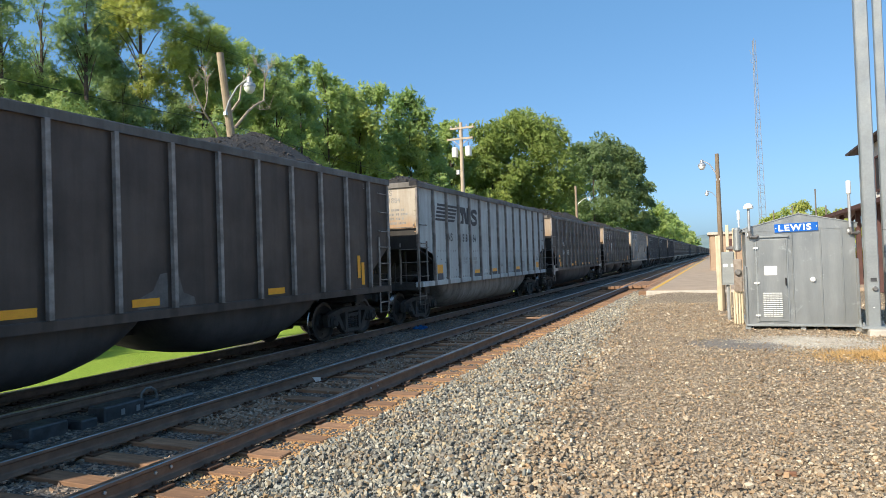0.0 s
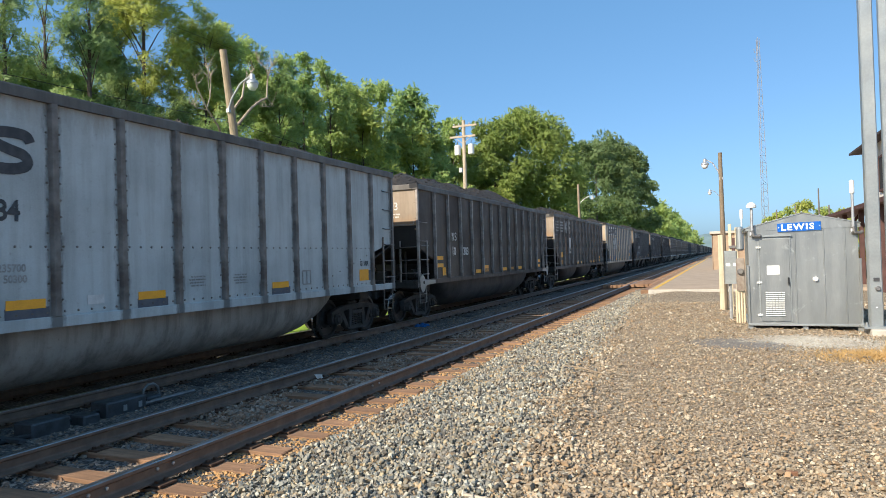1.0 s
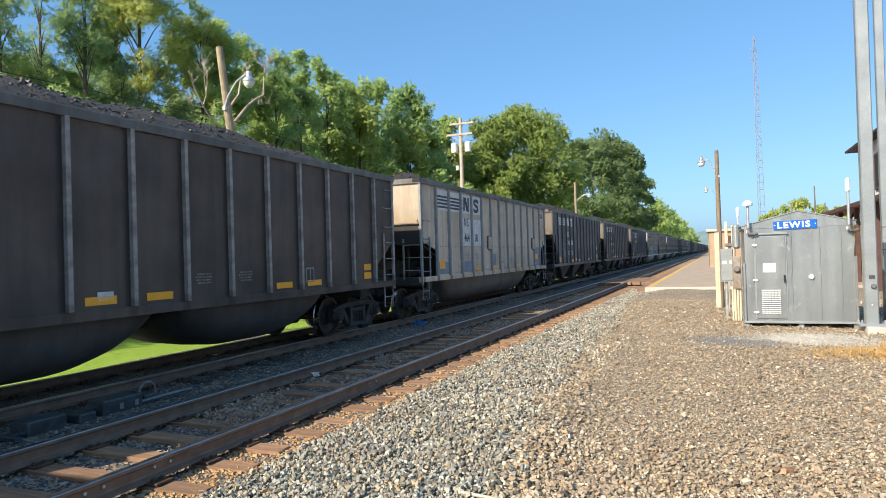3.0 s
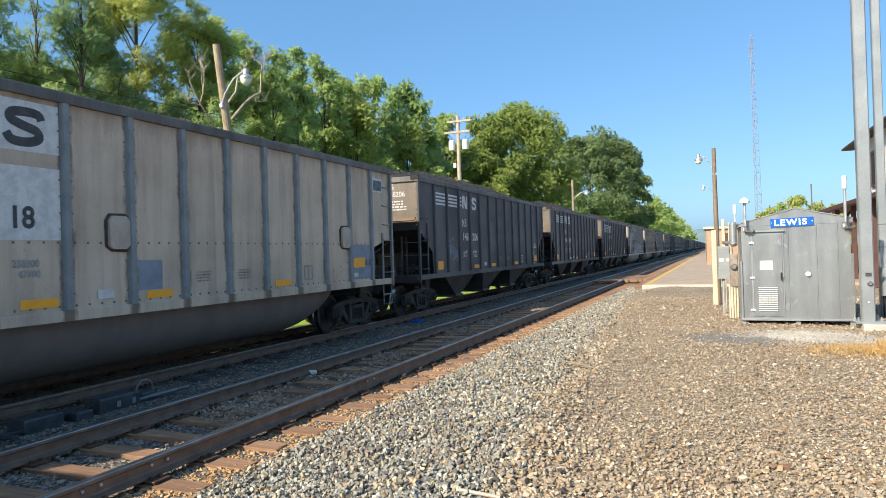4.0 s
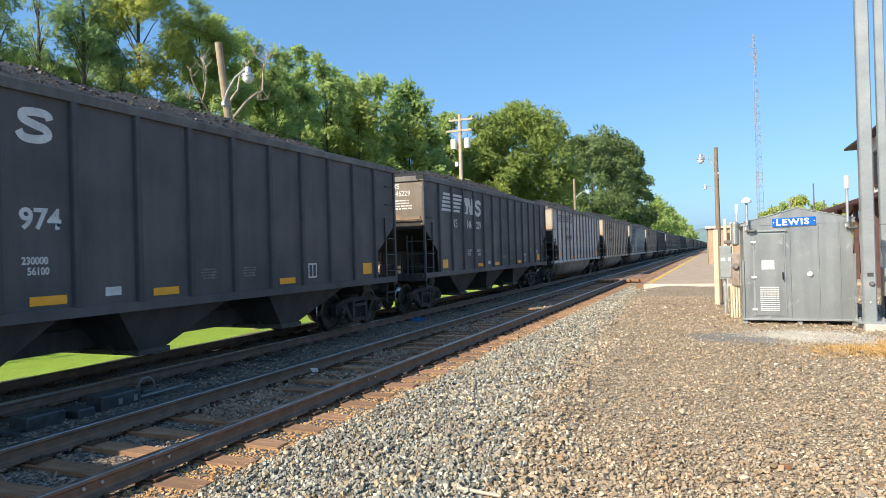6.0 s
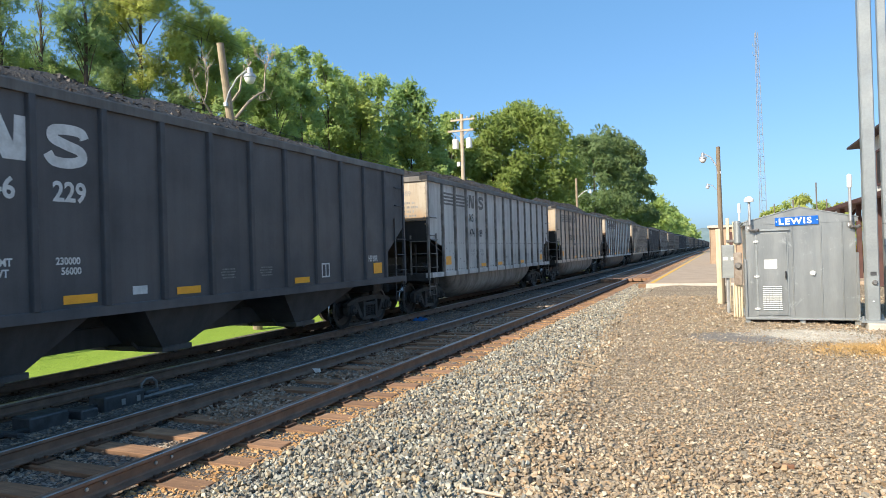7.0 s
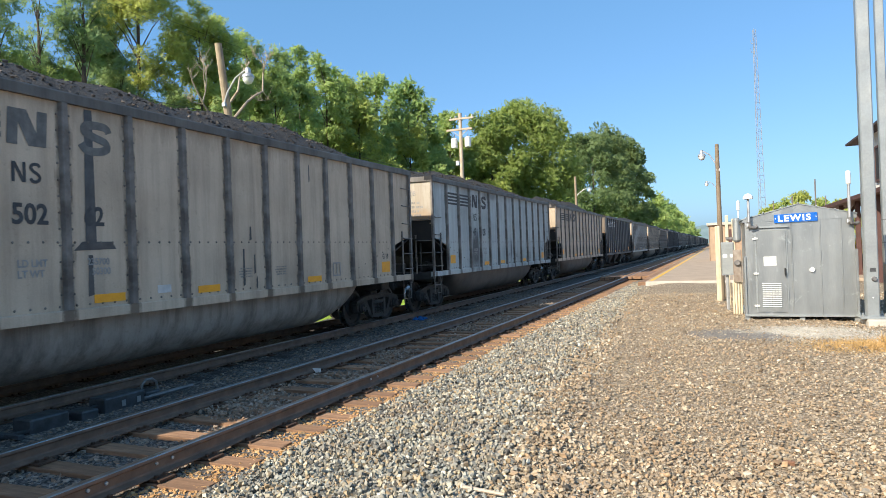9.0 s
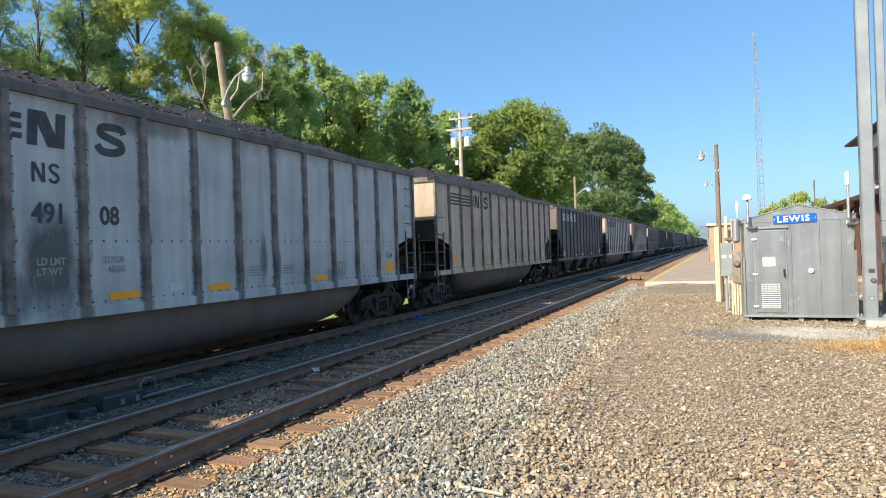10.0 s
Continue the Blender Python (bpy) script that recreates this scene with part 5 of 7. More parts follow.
        self.letter(number[split:], self.bay(k + 1) + 0.16 + shift * 0.5, z, tall, mat, squeeze, 0.010)

    def end_mark(self, number, mat, tall=0.15, x=0.56, dz=0.0):
        n = once(("in", mat.name, tall), lambda: stroke_sign(BARS_N + [[(u + 0.92, w) for u, w in q] for q in SMALL_S], tall).data("initial_mark", mat))
        part("initial_mark", n, None, self.ob, at=pose(x, -0.004, 3.81 - tall + dz, 0, 0, -90))
        self.letter_end(number, x, 3.75 - 2 * tall + dz, tall, mat)
        rows, wide, high, at_x, at_z = (2, 0.62, 0.16, 0.40, 2.95) if dz else (4, 0.98, 0.50, 0.32, 2.84) if self.kind == "tub" else (4, 0.80, 0.31, 0.42, 3.06)
        block = once(("tb", mat.name, wide), lambda: text_block(rows, wide, high, mat))
        part("stencil_line", block, None, self.ob, at=pose(at_x, -0.004, at_z, 0, 0, -90))["kind"] = "stuff"

    def small_print(self, mat, load="", light="", code=""):
        b3, b4 = self.bay(3), self.bay(4)
        bold_mat, mat = mat, FB if mat is BM else mat
        if load:
            self.letter("LD LMT", b3 + 0.25, 1.77, 0.09, mat, 0.9, 0.004)
            self.letter("LT WT", b3 + 0.25, 1.64, 0.09, mat, 0.9, 0.004)
            self.letter(load, b4 + 0.18, 1.77, 0.09, mat, 0.9, 0.004)
            self.letter(light, b4 + 0.25, 1.64, 0.09, mat, 0.9, 0.004)
        if code:
            shift, z, tall = {"chute": (0.05, 1.62, 0.14)}.get(self.kind, (0.33, 1.66, 0.12))
            if self.i == 5:
                shift, z = 0.57, 1.57
            self.letter(code, self.bay(len(RIBS[self.kind]) - 1) + shift, z, tall, bold_mat, 0.8, 0.004)
        box = once(("placard", mat.name), lambda: Shape().box(0, 0.004, 0, 0.30, 0, 0.03).box(0, 0.004, 0, 0.30, 0.27, 0.30).box(0, 0.004, 0, 0.03, 0, 0.3).box(0, 0.004, 0.27, 0.3, 0, 0.3).box(0, 0.004, 0.14, 0.17, 0.03, 0.27).data("placard", mat))
        on_side(self.ob, box, self.bay(len(RIBS[self.kind]) - 3) + 0.08, 1.33, "placard")
        lines = once("lines", lambda: text_block(4, 0.42, 0.19, GM))
        for k in (7, 8):
            on_side(self.ob, lines, self.bay(k) + 0.1, 1.45, "stencil_line")["kind"] = "stuff"
        tag = once("tag", lambda: patch(0.26, 0.12, M["white_mark"], "notice"))
        on_side(self.ob, tag, self.bay(5) + 0.33, 1.31, "notice")


FB = plain("faded_black_stencil", (0.30, 0.29, 0.275), 0.75, 0, (0.40, 0.385, 0.36), 7, 30, 0.05)


def peeling_stencil():
    """White stencil paint worn through to the brown in upright streaks."""
    n = Nodes("peeling_white_stencil")
    gone = n.ramp(n.noise(1.0, 6, 0.7, n.scaled(7, 7, 1.3)), (0.46, 0), (0.60, 0.9))
    return n.done(n.mix(gone, n.ramp(n.noise(12, 4), (0.3, (0.42, 0.40, 0.37)), (0.7, (0.54, 0.52, 0.48))), (0.085, 0.066, 0.053)), 0.75, 0, 0.3)


FW = peeling_stencil()
HM = plain("faded_dark_stencil", (0.125, 0.12, 0.112), 0.75, 0, (0.21, 0.20, 0.185), 6, 30, 0.05)
WM, BM, GM = M["white_mark"], M["black_mark"], M["grey_mark"]
cars = []


def build_train():
    add = cars.append
    add(Car(0, "pod", "brown", "brown-black coal hopper with round-bottomed pods and worn ribs"))
    c = Car(1, "pod", "brown", "dark brown coal hopper with worn ribs and two round pods", heap=2)
    s = Shape().add([(0, -0.62, 0), (0, -0.06, 0), (0, -0.06, 0.52), (0, -0.20, 0.50), (0, -0.34, 0.26), (0, -0.60, 0.16)], [tuple(range(6))])
    s.add([(0, 0.06, 0), (0, 0.52, 0), (0, 0.48, 0.12), (0, 0.26, 0.20), (0, 0.18, 0.44), (0, 0.06, 0.46)], [tuple(range(6))])
    on_side(c.ob, s.data("primer_patch", plain("grey_primer", (0.17, 0.155, 0.14), 0.8, 0, (0.11, 0.10, 0.09), 5, 30, 0.1)), 7.2, 1.22, "primer_patch")
    c.letter("E", 13.2, 3.55, 0.12, GM)
    add(c)
    c = Car(2, "tub", "blue_grey", "pale blue-grey coal gondola with dark ribs and a long grey tub", heap=3, tub="pale")
    c.slant_herald(BM, 2.98, 0.56, 0.54)
    c.mark("51884", BM, 3, 3, 0.24, 2.38, 0.0)
    c.end_mark("51884", GM)
    c.small_print(BM, "235700", "50300", "G118R")
    add(c)
    c = Car(3, "flat", "brown", "brown-black coal gondola with thin ribs and a dark tub", heap=0)
    c.mark("10303", WM, 2, 2, 0.25, 1.88, 0.45)
    c.end_mark("10303", WM, 0.22, 0.26, -0.14)
    for m in (Matrix.Identity(4), pose(0, LONG, 0) @ Matrix.Diagonal((1, -1, 1, 1))):
        plate = part("gusset_plate", Shape().prism([(-0.06, 1.22), (0.08, 1.36), (0.22, 1.30), (0.30, 1.20), (1.0, 1.17), (1.0, 1.07), (0.36, 1.05), (0.24, 0.90), (0.12, 0.84), (0.02, 0.94)], W + 0.046, W + 0.06), M["galvanised"], c.ob, "bright new steel gusset", at=m)
        part("bolt_hole", Shape().lathe([(W + 0.058, 0.05), (W + 0.063, 0.05)], 12, (0, 0.20, 1.13), "x"), M["dark_gap"], plate)
    add(c)
    c = Car(4, "pod", "brown", "brown-black coal hopper with round pods and faded white emblem", heap=1)
    s = Shape()
    for r in range(4):
        for a, b in ((0.42, 1.04), (1.18, 2.06)):
            z = 3.0 + 0.15 * r
            s.add([(0, a, z), (0, b, z), (0, b, z + 0.085), (0, a, z + 0.085)], [(0, 1, 2, 3)])
    on_side(c.ob, s.data("emblem_stripes", FW), 0, 0, "emblem_stripes")
    on_side(c.ob, stroke_sign(BLOCK_N, 0.66).data("emblem", FW), 2.28, 2.95, "emblem")
    on_side(c.ob, stroke_sign(BLOCK_S, 0.66).data("emblem", FW), 3.22, 2.95, "emblem")
    on_side(c.ob, patch(0.74, 0.86, WM, "repaint_patch"), c.bay(3) - 0.03, 1.86, "repaint_patch", W)
    rust = plain("rusty_repaint", (0.24, 0.145, 0.085), 0.75, 0, (0.13, 0.08, 0.055), 5, 30, 0.2)
    on_side(c.ob, patch(0.42, 0.92, rust, "repaint_patch"), c.bay(2) + 0.30, 1.84, "repaint_patch", W)
    c.letter("094", c.bay(3) + 0.10, 1.90, 0.27, BM, 0.9, 0.008)
    c.end_mark("10094", WM, 0.20, 0.26, -0.14)
    c.small_print(GM)
    add(c)
    c = Car(5, "tub", "tan", "dusty tan coal gondola with grey-blue ribs and white repainted panels", heap=3, tub="grey", rib_mat=RIB_BLUE)
    white = M["white_mark"]
    for k, z, h in ((1, 3.18, 0.62), (2, 3.18, 0.62), (3, 3.18, 0.62), (4, 3.18, 0.62), (3, 2.1, 0.9), (4, 2.1, 0.9)):
        on_side(c.ob, once(("wp", h), lambda: patch(0.84, h, white, "repaint_panel")), c.bay(k) - 0.01, z, "repaint_panel", W)
    c.herald(BM, 1, 3.25, 2, 0.46, 0.80, -0.03)
    c.mark("46418", BM, 3, 3, 0.26, 2.25, 0.50, -0.02)
    c.small_print(BM, "238300", "47700", "G113")
    blue = plain("patch_blue_grey", (0.26, 0.30, 0.36), 0.65, 0, (0.2, 0.22, 0.26), 4, 30, 0.1)
    for k, w, z, h in ((1, 0.8, 1.24, 0.36), (3, 0.82, 1.24, 0.36), (6, 0.44, 1.38, 0.44), (12, 0.84, 1.25, 0.80)):
        on_side(c.ob, patch(w, h, blue, "repaint_patch"), c.bay(k) + 0.01, z, "repaint_patch", W)
    cream = plain("cream_hatch_plate", (0.50, 0.44, 0.36), 0.7, 0, (0.40, 0.33, 0.25), 3, 30, 0.2)
    rusty = plain("rusty_hatch_frame", (0.10, 0.06, 0.04), 0.8, 0, (0.05, 0.035, 0.028), 5, 30, 0.3)
    for k in (5, 11):
        hatch = part("hatch_frame", Shape().prism([(-0.04, 0.05), (0.08, -0.04), (0.40, -0.05), (0.48, 0.06), (0.47, 0.56), (0.36, 0.63), (0.04, 0.62), (-0.05, 0.5)], 0, 0.02), rusty, c.ob, at=pose(W, c.bay(k) + 0.50, 1.98) @ Matrix.Diagonal((1, 0.80, 0.80, 1)))
        part("hatch_plate", Shape().prism([(0.0, 0.06), (0.07, 0.0), (0.34, 0.0), (0.42, 0.08), (0.42, 0.50), (0.34, 0.58), (0.07, 0.58), (0.0, 0.5)], 0.02, 0.07), cream, hatch)
    part("window_plate", Shape().box(0, 0.02, 0, 0.5, 0, 0.34, 0, 0.004), WM, c.ob, at=pose(W, LONG - 1.0, 3.35))
    on_side(c.ob, patch(0.4, 0.25, plain("dark_window", (0.05, 0.06, 0.065), 0.3), "window_plate"), LONG - 0.95, 3.39, "window_plate", W + 0.022)
    add(c)
    for i, num, load, light, code, cap in ((6, "148206", "229800", "56200", "H65", 1), (7, "146974", "230000", "56100", "", 1), (8, "146229", "230000", "56000", "HP30R", 1)):
        c = Car(i, "chute", "black", "blue-black coal hopper with bottom chutes and white lettering", heap=cap)
        if i == 8:
            c.slant_herald(WM, 3.06, 0.62, 0.54, 0.05)
            c.mark(num, WM, 3, 3, 0.25, 2.58, 0.0)
        else:
            c.herald(WM, tall=0.42, shift=0.06)
            c.mark(num, WM, 3, 3, 0.25, 2.21, squeeze=1.04)
        c.end_mark(num, WM)
        c.small_print(WM, load, light, code)
        if i == 6:
            c.letter("EMPTY LOAD", 12.42, 2.04, 0.085, WM, 0.88, 0.004)
            c.letter("1/4 ADJ BLOCK", 12.42, 1.92, 0.085, WM, 0.88, 0.004)
            c.letter("50% E/L", 12.44, 1.80, 0.05, WM)
            on_side(c.ob, once("fine", lambda: text_block(1, 0.7, 0.06, WM)), 12.42, 1.22, "stencil_line")["kind"] = "stuff"
            tag = Shape()
            for k in range(6):
                a = 0.05 + 0.13 * k
                loop = [(0, a + 0.075 * math.cos(q * 0.7 + k) + 0.012 * q, 0.30 - 0.035 * k + (0.13 + 0.04 * (k % 2)) * math.sin(q * 0.9 + 1.7 * k)) for q in range(8)]
                tag.tube(loop, 0.009, 4)
            for q in ([(0, 0.34, 0.62), (0, 0.42, 0.66), (0, 0.46, 0.58), (0, 0.38, 0.55), (0, 0.34, 0.62)], [(0, 0.14, 0.10), (0, 0.30, -0.06), (0, 0.55, 0.02), (0, 0.72, -0.08)], [(0, 0.0, 0.42), (0, 0.12, 0.58), (0, 0.2, 0.34)]):
                tag.tube(q, 0.009, 4)
            part("graffiti", tag, plain("pale_blue_marker", (0.36, 0.44, 0.52), 0.6), c.ob, at=pose(W + 0.004, c.bay(2) - 0.02, 1.62))
        add(c)
    for i, num, colour, load, light, heap in ((9, "47489", "light_grey", "238400", "47600", 1), (10, "50262", "tan", "235700", "50300", 0), (11, "49108", "sooty_blue", "237500", "48500", 1)):
        c = Car(i, "tub", colour, {"light_grey": "light grey", "tan": "dusty tan-grey", "sooty_blue": "sooty pale blue-grey"}[colour] + " coal gondola with riveted sides and long grey tub", heap=heap, tub="grey" if i == 11 else "pale")
        c.herald(BM if i == 11 else HM, 1, 3.25, 2, 0.44, 0.80, -0.03)
        c.mark(num, BM, 3, 3, 0.245, 2.30, 0.50, -0.02)
        c.end_mark(num, GM)
        c.small_print(BM, load, light, "G118")
        stain = plain("oil_streak", (0.05, 0.05, 0.052), 0.5, 0, (0.10, 0.10, 0.10), 5, 30, 0.05)
        if i == 10:
            s = Shape()
            for y, z0, z1, w in ((4.44, 2.02, 3.84, 0.17), (4.26, 1.96, 2.08, 0.66), (4.46, 1.35, 1.9, 0.09), (7.55, 1.3, 1.95, 0.06), (7.85, 1.5, 1.85, 0.05), (7.75, 2.1, 2.35, 0.06), (7.9, 1.25, 1.45, 0.05), (9.66, 3.3, 3.65, 0.04)):
                s.add([(0, y, z0), (0, y + w, z0 + 0.02), (0, y + w * 0.9, z1), (0, y + w * 0.2, z1)], [(0, 1, 2, 3)])
            on_side(c.ob, s.data("oil_streak", stain), 0, 0, "oil_streak", W + 0.006)
        add(c)
    order = (("tub", "tan", "grey"), ("chute", "black", None), ("tub", "light_grey", "grey"), ("tub", "tan", "grey"), ("flat", "brown", None), ("chute", "black", None), ("chute", "black", None),
             ("tub", "blue_grey", "grey"), ("pod", "brown", None), ("tub", "light_grey", "grey"), ("chute", "black", None), ("flat", "brown", None))
    words = {"tan": "dusty tan", "black": "blue-black", "light_grey": "light grey", "brown": "brown-black", "blue_grey": "pale blue-grey"}
    for i in range(12, len(STARTS)):
        kind, colour, tub = order[(i - 12) % len(order)]
        near = i < 17
        c = Car(i, kind, colour, words[colour] + " coal car heaped with coal", 1 if near else 0, (i * 7) % 4 if (i * 7) % 4 != 2 else 1, tub)
        if near and kind != "flat":
            c.herald(WM if colour in ("black", "brown") else BM, 1, 3.25)
        add(c)


build_train()

# ---- the trackside: signal bungalow, masts, posts, platform, depot ----


def signal_bungalow():
    """A sheet-metal equipment house on short legs with a shallow gabled roof."""
    ob = thing("signal_bungalow", "dull aluminium railway equipment house with a blue name sign", "equipment hut", pose(0, 15.5, 0))
    x0, x1, d = 0.52, 2.53, 2.3
    s = Shape().prism([(x0, 0.12), (x1, 0.12), (x1, 2.10), (x0, 2.10)], 0, d, "y")
    part("body", s, M["bungalow"], ob)
    s = Shape().prism([(x0 - 0.05, 2.09), (x0 - 0.05, 2.14), (1.54, 2.42), (x1 + 0.05, 2.17), (x1 + 0.05, 2.09)], -0.008, d + 0.05, "y")
    part("roof", s, M["bungalow"], ob)
    trim = Shape()
    for a, b in (((x0 - 0.06, 2.14), (1.54, 2.42)), ((1.54, 2.42), (x1 + 0.06, 2.17))):
        trim.prism([(a[0], a[1]), (a[0], a[1] + 0.02), (b[0], b[1] + 0.02), (b[0], b[1])], -0.025, d + 0.07, "y")
    part("roof_trim", trim, M["galvanised"], ob)
    for i in range(7):
        a = 0.55 + i * 0.33
        z = 2.15 + (a - 0.46) * 0.26 if a < 1.54 else 2.43 - (a - 1.54) * 0.25
        part("roof_bolt", once("rb", lambda: Shape().lathe([(0, 0.018), (0.02, 0.012)], 6, axis="z").data("roof_bolt", M["galvanised"])), None, ob, at=pose(a, -0.03, z + 0.015))
    s = Shape().box(x0 - 0.05, x1 + 0.05, -0.04, d, 0.09, 0.13, 0, 0.01)
    part("base_frame", s, M["galvanised"], ob)
    for x in (x0, 1.55, x1):
        part("leg", Shape().box(x - 0.05, x + 0.05, 0.0, 0.12, -0.06, 0.09, 0, 0.008), M["galvanised"], ob)
        part("leg", Shape().box(x - 0.05, x + 0.05, d - 0.2, d - 0.08, -0.06, 0.09, 0, 0.008), M["galvanised"], ob)
    for x, z1 in ((x0 - 0.045, 1.36), (x1 + 0.0, 1.46)):
        part("side_flange", Shape().box(x, x + 0.05, -0.03, 0.25, 0.10, z1, 0, 0.008), M["bungalow"], ob)
    for x in (1.40, 1.92, 2.30):
        part("panel_seam", Shape().box(x - 0.012, x + 0.012, -0.012, 0.0, 0.11, 2.08, 0, 0.003), M["bungalow"], ob)
    door = part("door", Shape().box(0.73, 1.29, -0.028, -0.002, 0.19, 1.90, 0, 0.006), M["bungalow"], ob, "closed sheet-metal door with a louvred vent")
    frame_s = Shape()
    for a, b, c, e in ((0.70, 0.73, 0.17, 1.93), (1.29, 1.315, 0.17, 1.93), (0.73, 1.29, 1.90, 1.925)):
        frame_s.box(a, b, -0.02, 0.0, c, e)
    part("door_frame", frame_s, M["galvanised"], ob)
    part("drip_cap", Shape().box(0.66, 1.34, -0.06, 0.0, 1.955, 1.985, 0, 0.006), M["galvanised"], ob)
    hinge = Shape().box(0, 0.10, -0.02, 0.0, 0, 0.035, 0, 0.004).tube([(0.05, -0.02, -0.01), (0.05, -0.02, 0.045)], 0.012, 6).data("hinge", M["white_plastic"])
    for z in (0.30, 0.98, 1.72):
        part("hinge", hinge, None, door, at=pose(0.66, -0.03, z))
    part("handle", Shape().box(1.245, 1.275, -0.06, -0.028, 0.96, 1.10, 0, 0.006).tube([(1.26, -0.07, 1.04), (1.26, -0.07, 0.93)], 0.012, 6), M["dark_gap"], door)
    part("notice", Shape().box(0.86, 1.10, -0.034, -0.028, 1.16, 1.35), M["white_plastic"], door, "blank white paper notice")
    slat = Shape().prism([(-0.028, 0), (-0.05, -0.012), (-0.05, -0.016), (-0.028, -0.008)], 0, 0.052, "x").data("vent_slat", M["white_plastic"])
    for i in range(6):
        for j in range(13):
            part("vent_slat", slat, None, door, at=pose(0.82 + 0.061 * i, 0, 0.31 + 0.04 * j))
    part("port_cover", Shape().lathe([(-0.05, 0.035), (-0.03, 0.05), (0, 0.055)], 14, (1.76, 0, 1.05), "y"), M["white_plastic"], ob)
    sign = part("name_sign", Shape().box(1.08, 1.88, -0.02, 0.0, 2.03, 2.205, 0, 0.004), M["sign_blue"], ob, "blue enamel name sign", at=pose(0.05, -0.010, -0.005, 0, -1.2, 0))
    me = lettering("LEWIS", 0.175, M["sign_white"], 1.1, 0.006, 1.22)
    part("sign_lettering", me, None, sign, at=pose(1.145, -0.024, 2.058, 0, 0, -90))
    dot = Shape().lathe([(-0.003, 0.012), (0.0, 0.012)], 8, axis="y").data("sign_screw", M["sign_white"])
    for x in (1.105, 1.855):
        part("sign_screw", dot, None, sign, at=pose(x, -0.024, 2.118))
    for x, top, wide in ((0.60, 2.60, 0.10), (2.44, 2.98, 0.045)):
        mast_s = Shape().tube([(x - 0.02, -0.05, 2.05), (x - 0.02, -0.09, 1.98), (x, -0.10, 2.02), (x, -0.10, top)], 0.028, 8)
        ant = part("antenna_pipe", mast_s, M["lamp_metal"], ob)
        if wide > 0.05:
            part("antenna_dome", Shape().lathe([(-0.03, 0.02), (-0.02, wide), (0.03, wide), (0.08, wide * 0.6), (0.10, 0.01)], 16, (x, -0.10, top), "z"), M["white_plastic"], ant)
        else:
            part("antenna_tube", Shape().lathe([(-0.22, 0.03), (-0.2, wide), (0.04, wide), (0.06, 0.01)], 12, (x, -0.10, top), "z"), M["white_plastic"], ant)
        part("pipe_elbow", Shape().tube([(x, -0.10, 2.1), (x + 0.03, -0.10, 1.98), (x + 0.12, -0.08, 1.97), (x + 0.16, -0.06, 2.0)], 0.035, 8), M["pipe"], ant)


def conduit_group():
    ob = thing("meter_box", "weathered electric meter box with white conduits beside the hut", "meter box", pose(0.38, 16.7, 0))
    part("case", Shape().box(-0.09, 0.09, -0.08, 0.1, 0.76, 1.50, 0, 0.015), plain("rusty_meter_case", (0.34, 0.30, 0.26), 0.6, 0.3, (0.2, 0.15, 0.11), 6, 40), ob)
    part("meter_glass", Shape().lathe([(-0.15, 0.05), (-0.13, 0.07), (-0.08, 0.075)], 14, (0, 0, 1.2), "y"), M["pipe"], ob)
    for i in range(4):
        part("conduit", Shape().tube([(-0.10 + 0.055 * i, -0.05 + 0.02 * i, 0.78), (-0.10 + 0.055 * i, -0.05 + 0.02 * i, -0.05)], 0.021, 8), M["cream_post"], ob)
    ob = thing("junction_cabinet", "grey steel junction cabinet on a pipe post", "cabinet", pose(0.19, 18.0, 0))
    part("case", Shape().box(-0.15, 0.15, -0.1, 0.12, 0.86, 1.68, 0, 0.015), M["galvanised"], ob)
    part("door", Shape().box(-0.13, 0.13, -0.115, -0.1, 0.89, 1.65, 0, 0.006), M["galvanised"], ob)
    for x in (-0.06, 0.11):
        part("notice", Shape().box(x - 0.05, x + 0.05, -0.121, -0.115, 1.30, 1.38), M["white_plastic"], ob)
    part("post", Shape().tube([(-0.02, 0.0, 0.9), (-0.02, 0.0, -0.05)], 0.04, 8), M["lamp_metal"], ob)
    ob = thing("pole_transformer", "small grey transformer can between two pale posts", "transformer", pose(0.45, 19.2, 0))
    part("can", Shape().lathe([(1.68, 0.07), (1.72, 0.10), (2.25, 0.10), (2.31, 0.06)], 16, axis="z"), M["galvanised"], ob)
    part("post", Shape().box(-0.28, -0.20, 0.1, 0.18, -0.05, 2.4, 0, 0.01), M["cream_post"], ob)
    part("post", Shape().box(-0.12, -0.05, 0.1, 0.18, -0.05, 2.3, 0, 0.01), M["cream_post"], ob)
    part("bracket", Shape().box(-0.28, 0.1, 0.06, 0.12, 1.75, 1.82), M["pipe"], ob)
    part("antenna", Shape().lathe([(2.3, 0.02), (2.5, 0.02), (2.5, 0.04), (2.72, 0.04), (2.75, 0.01)], 10, (0.04, -0.5, 0), "z"), M["white_plastic"], ob)


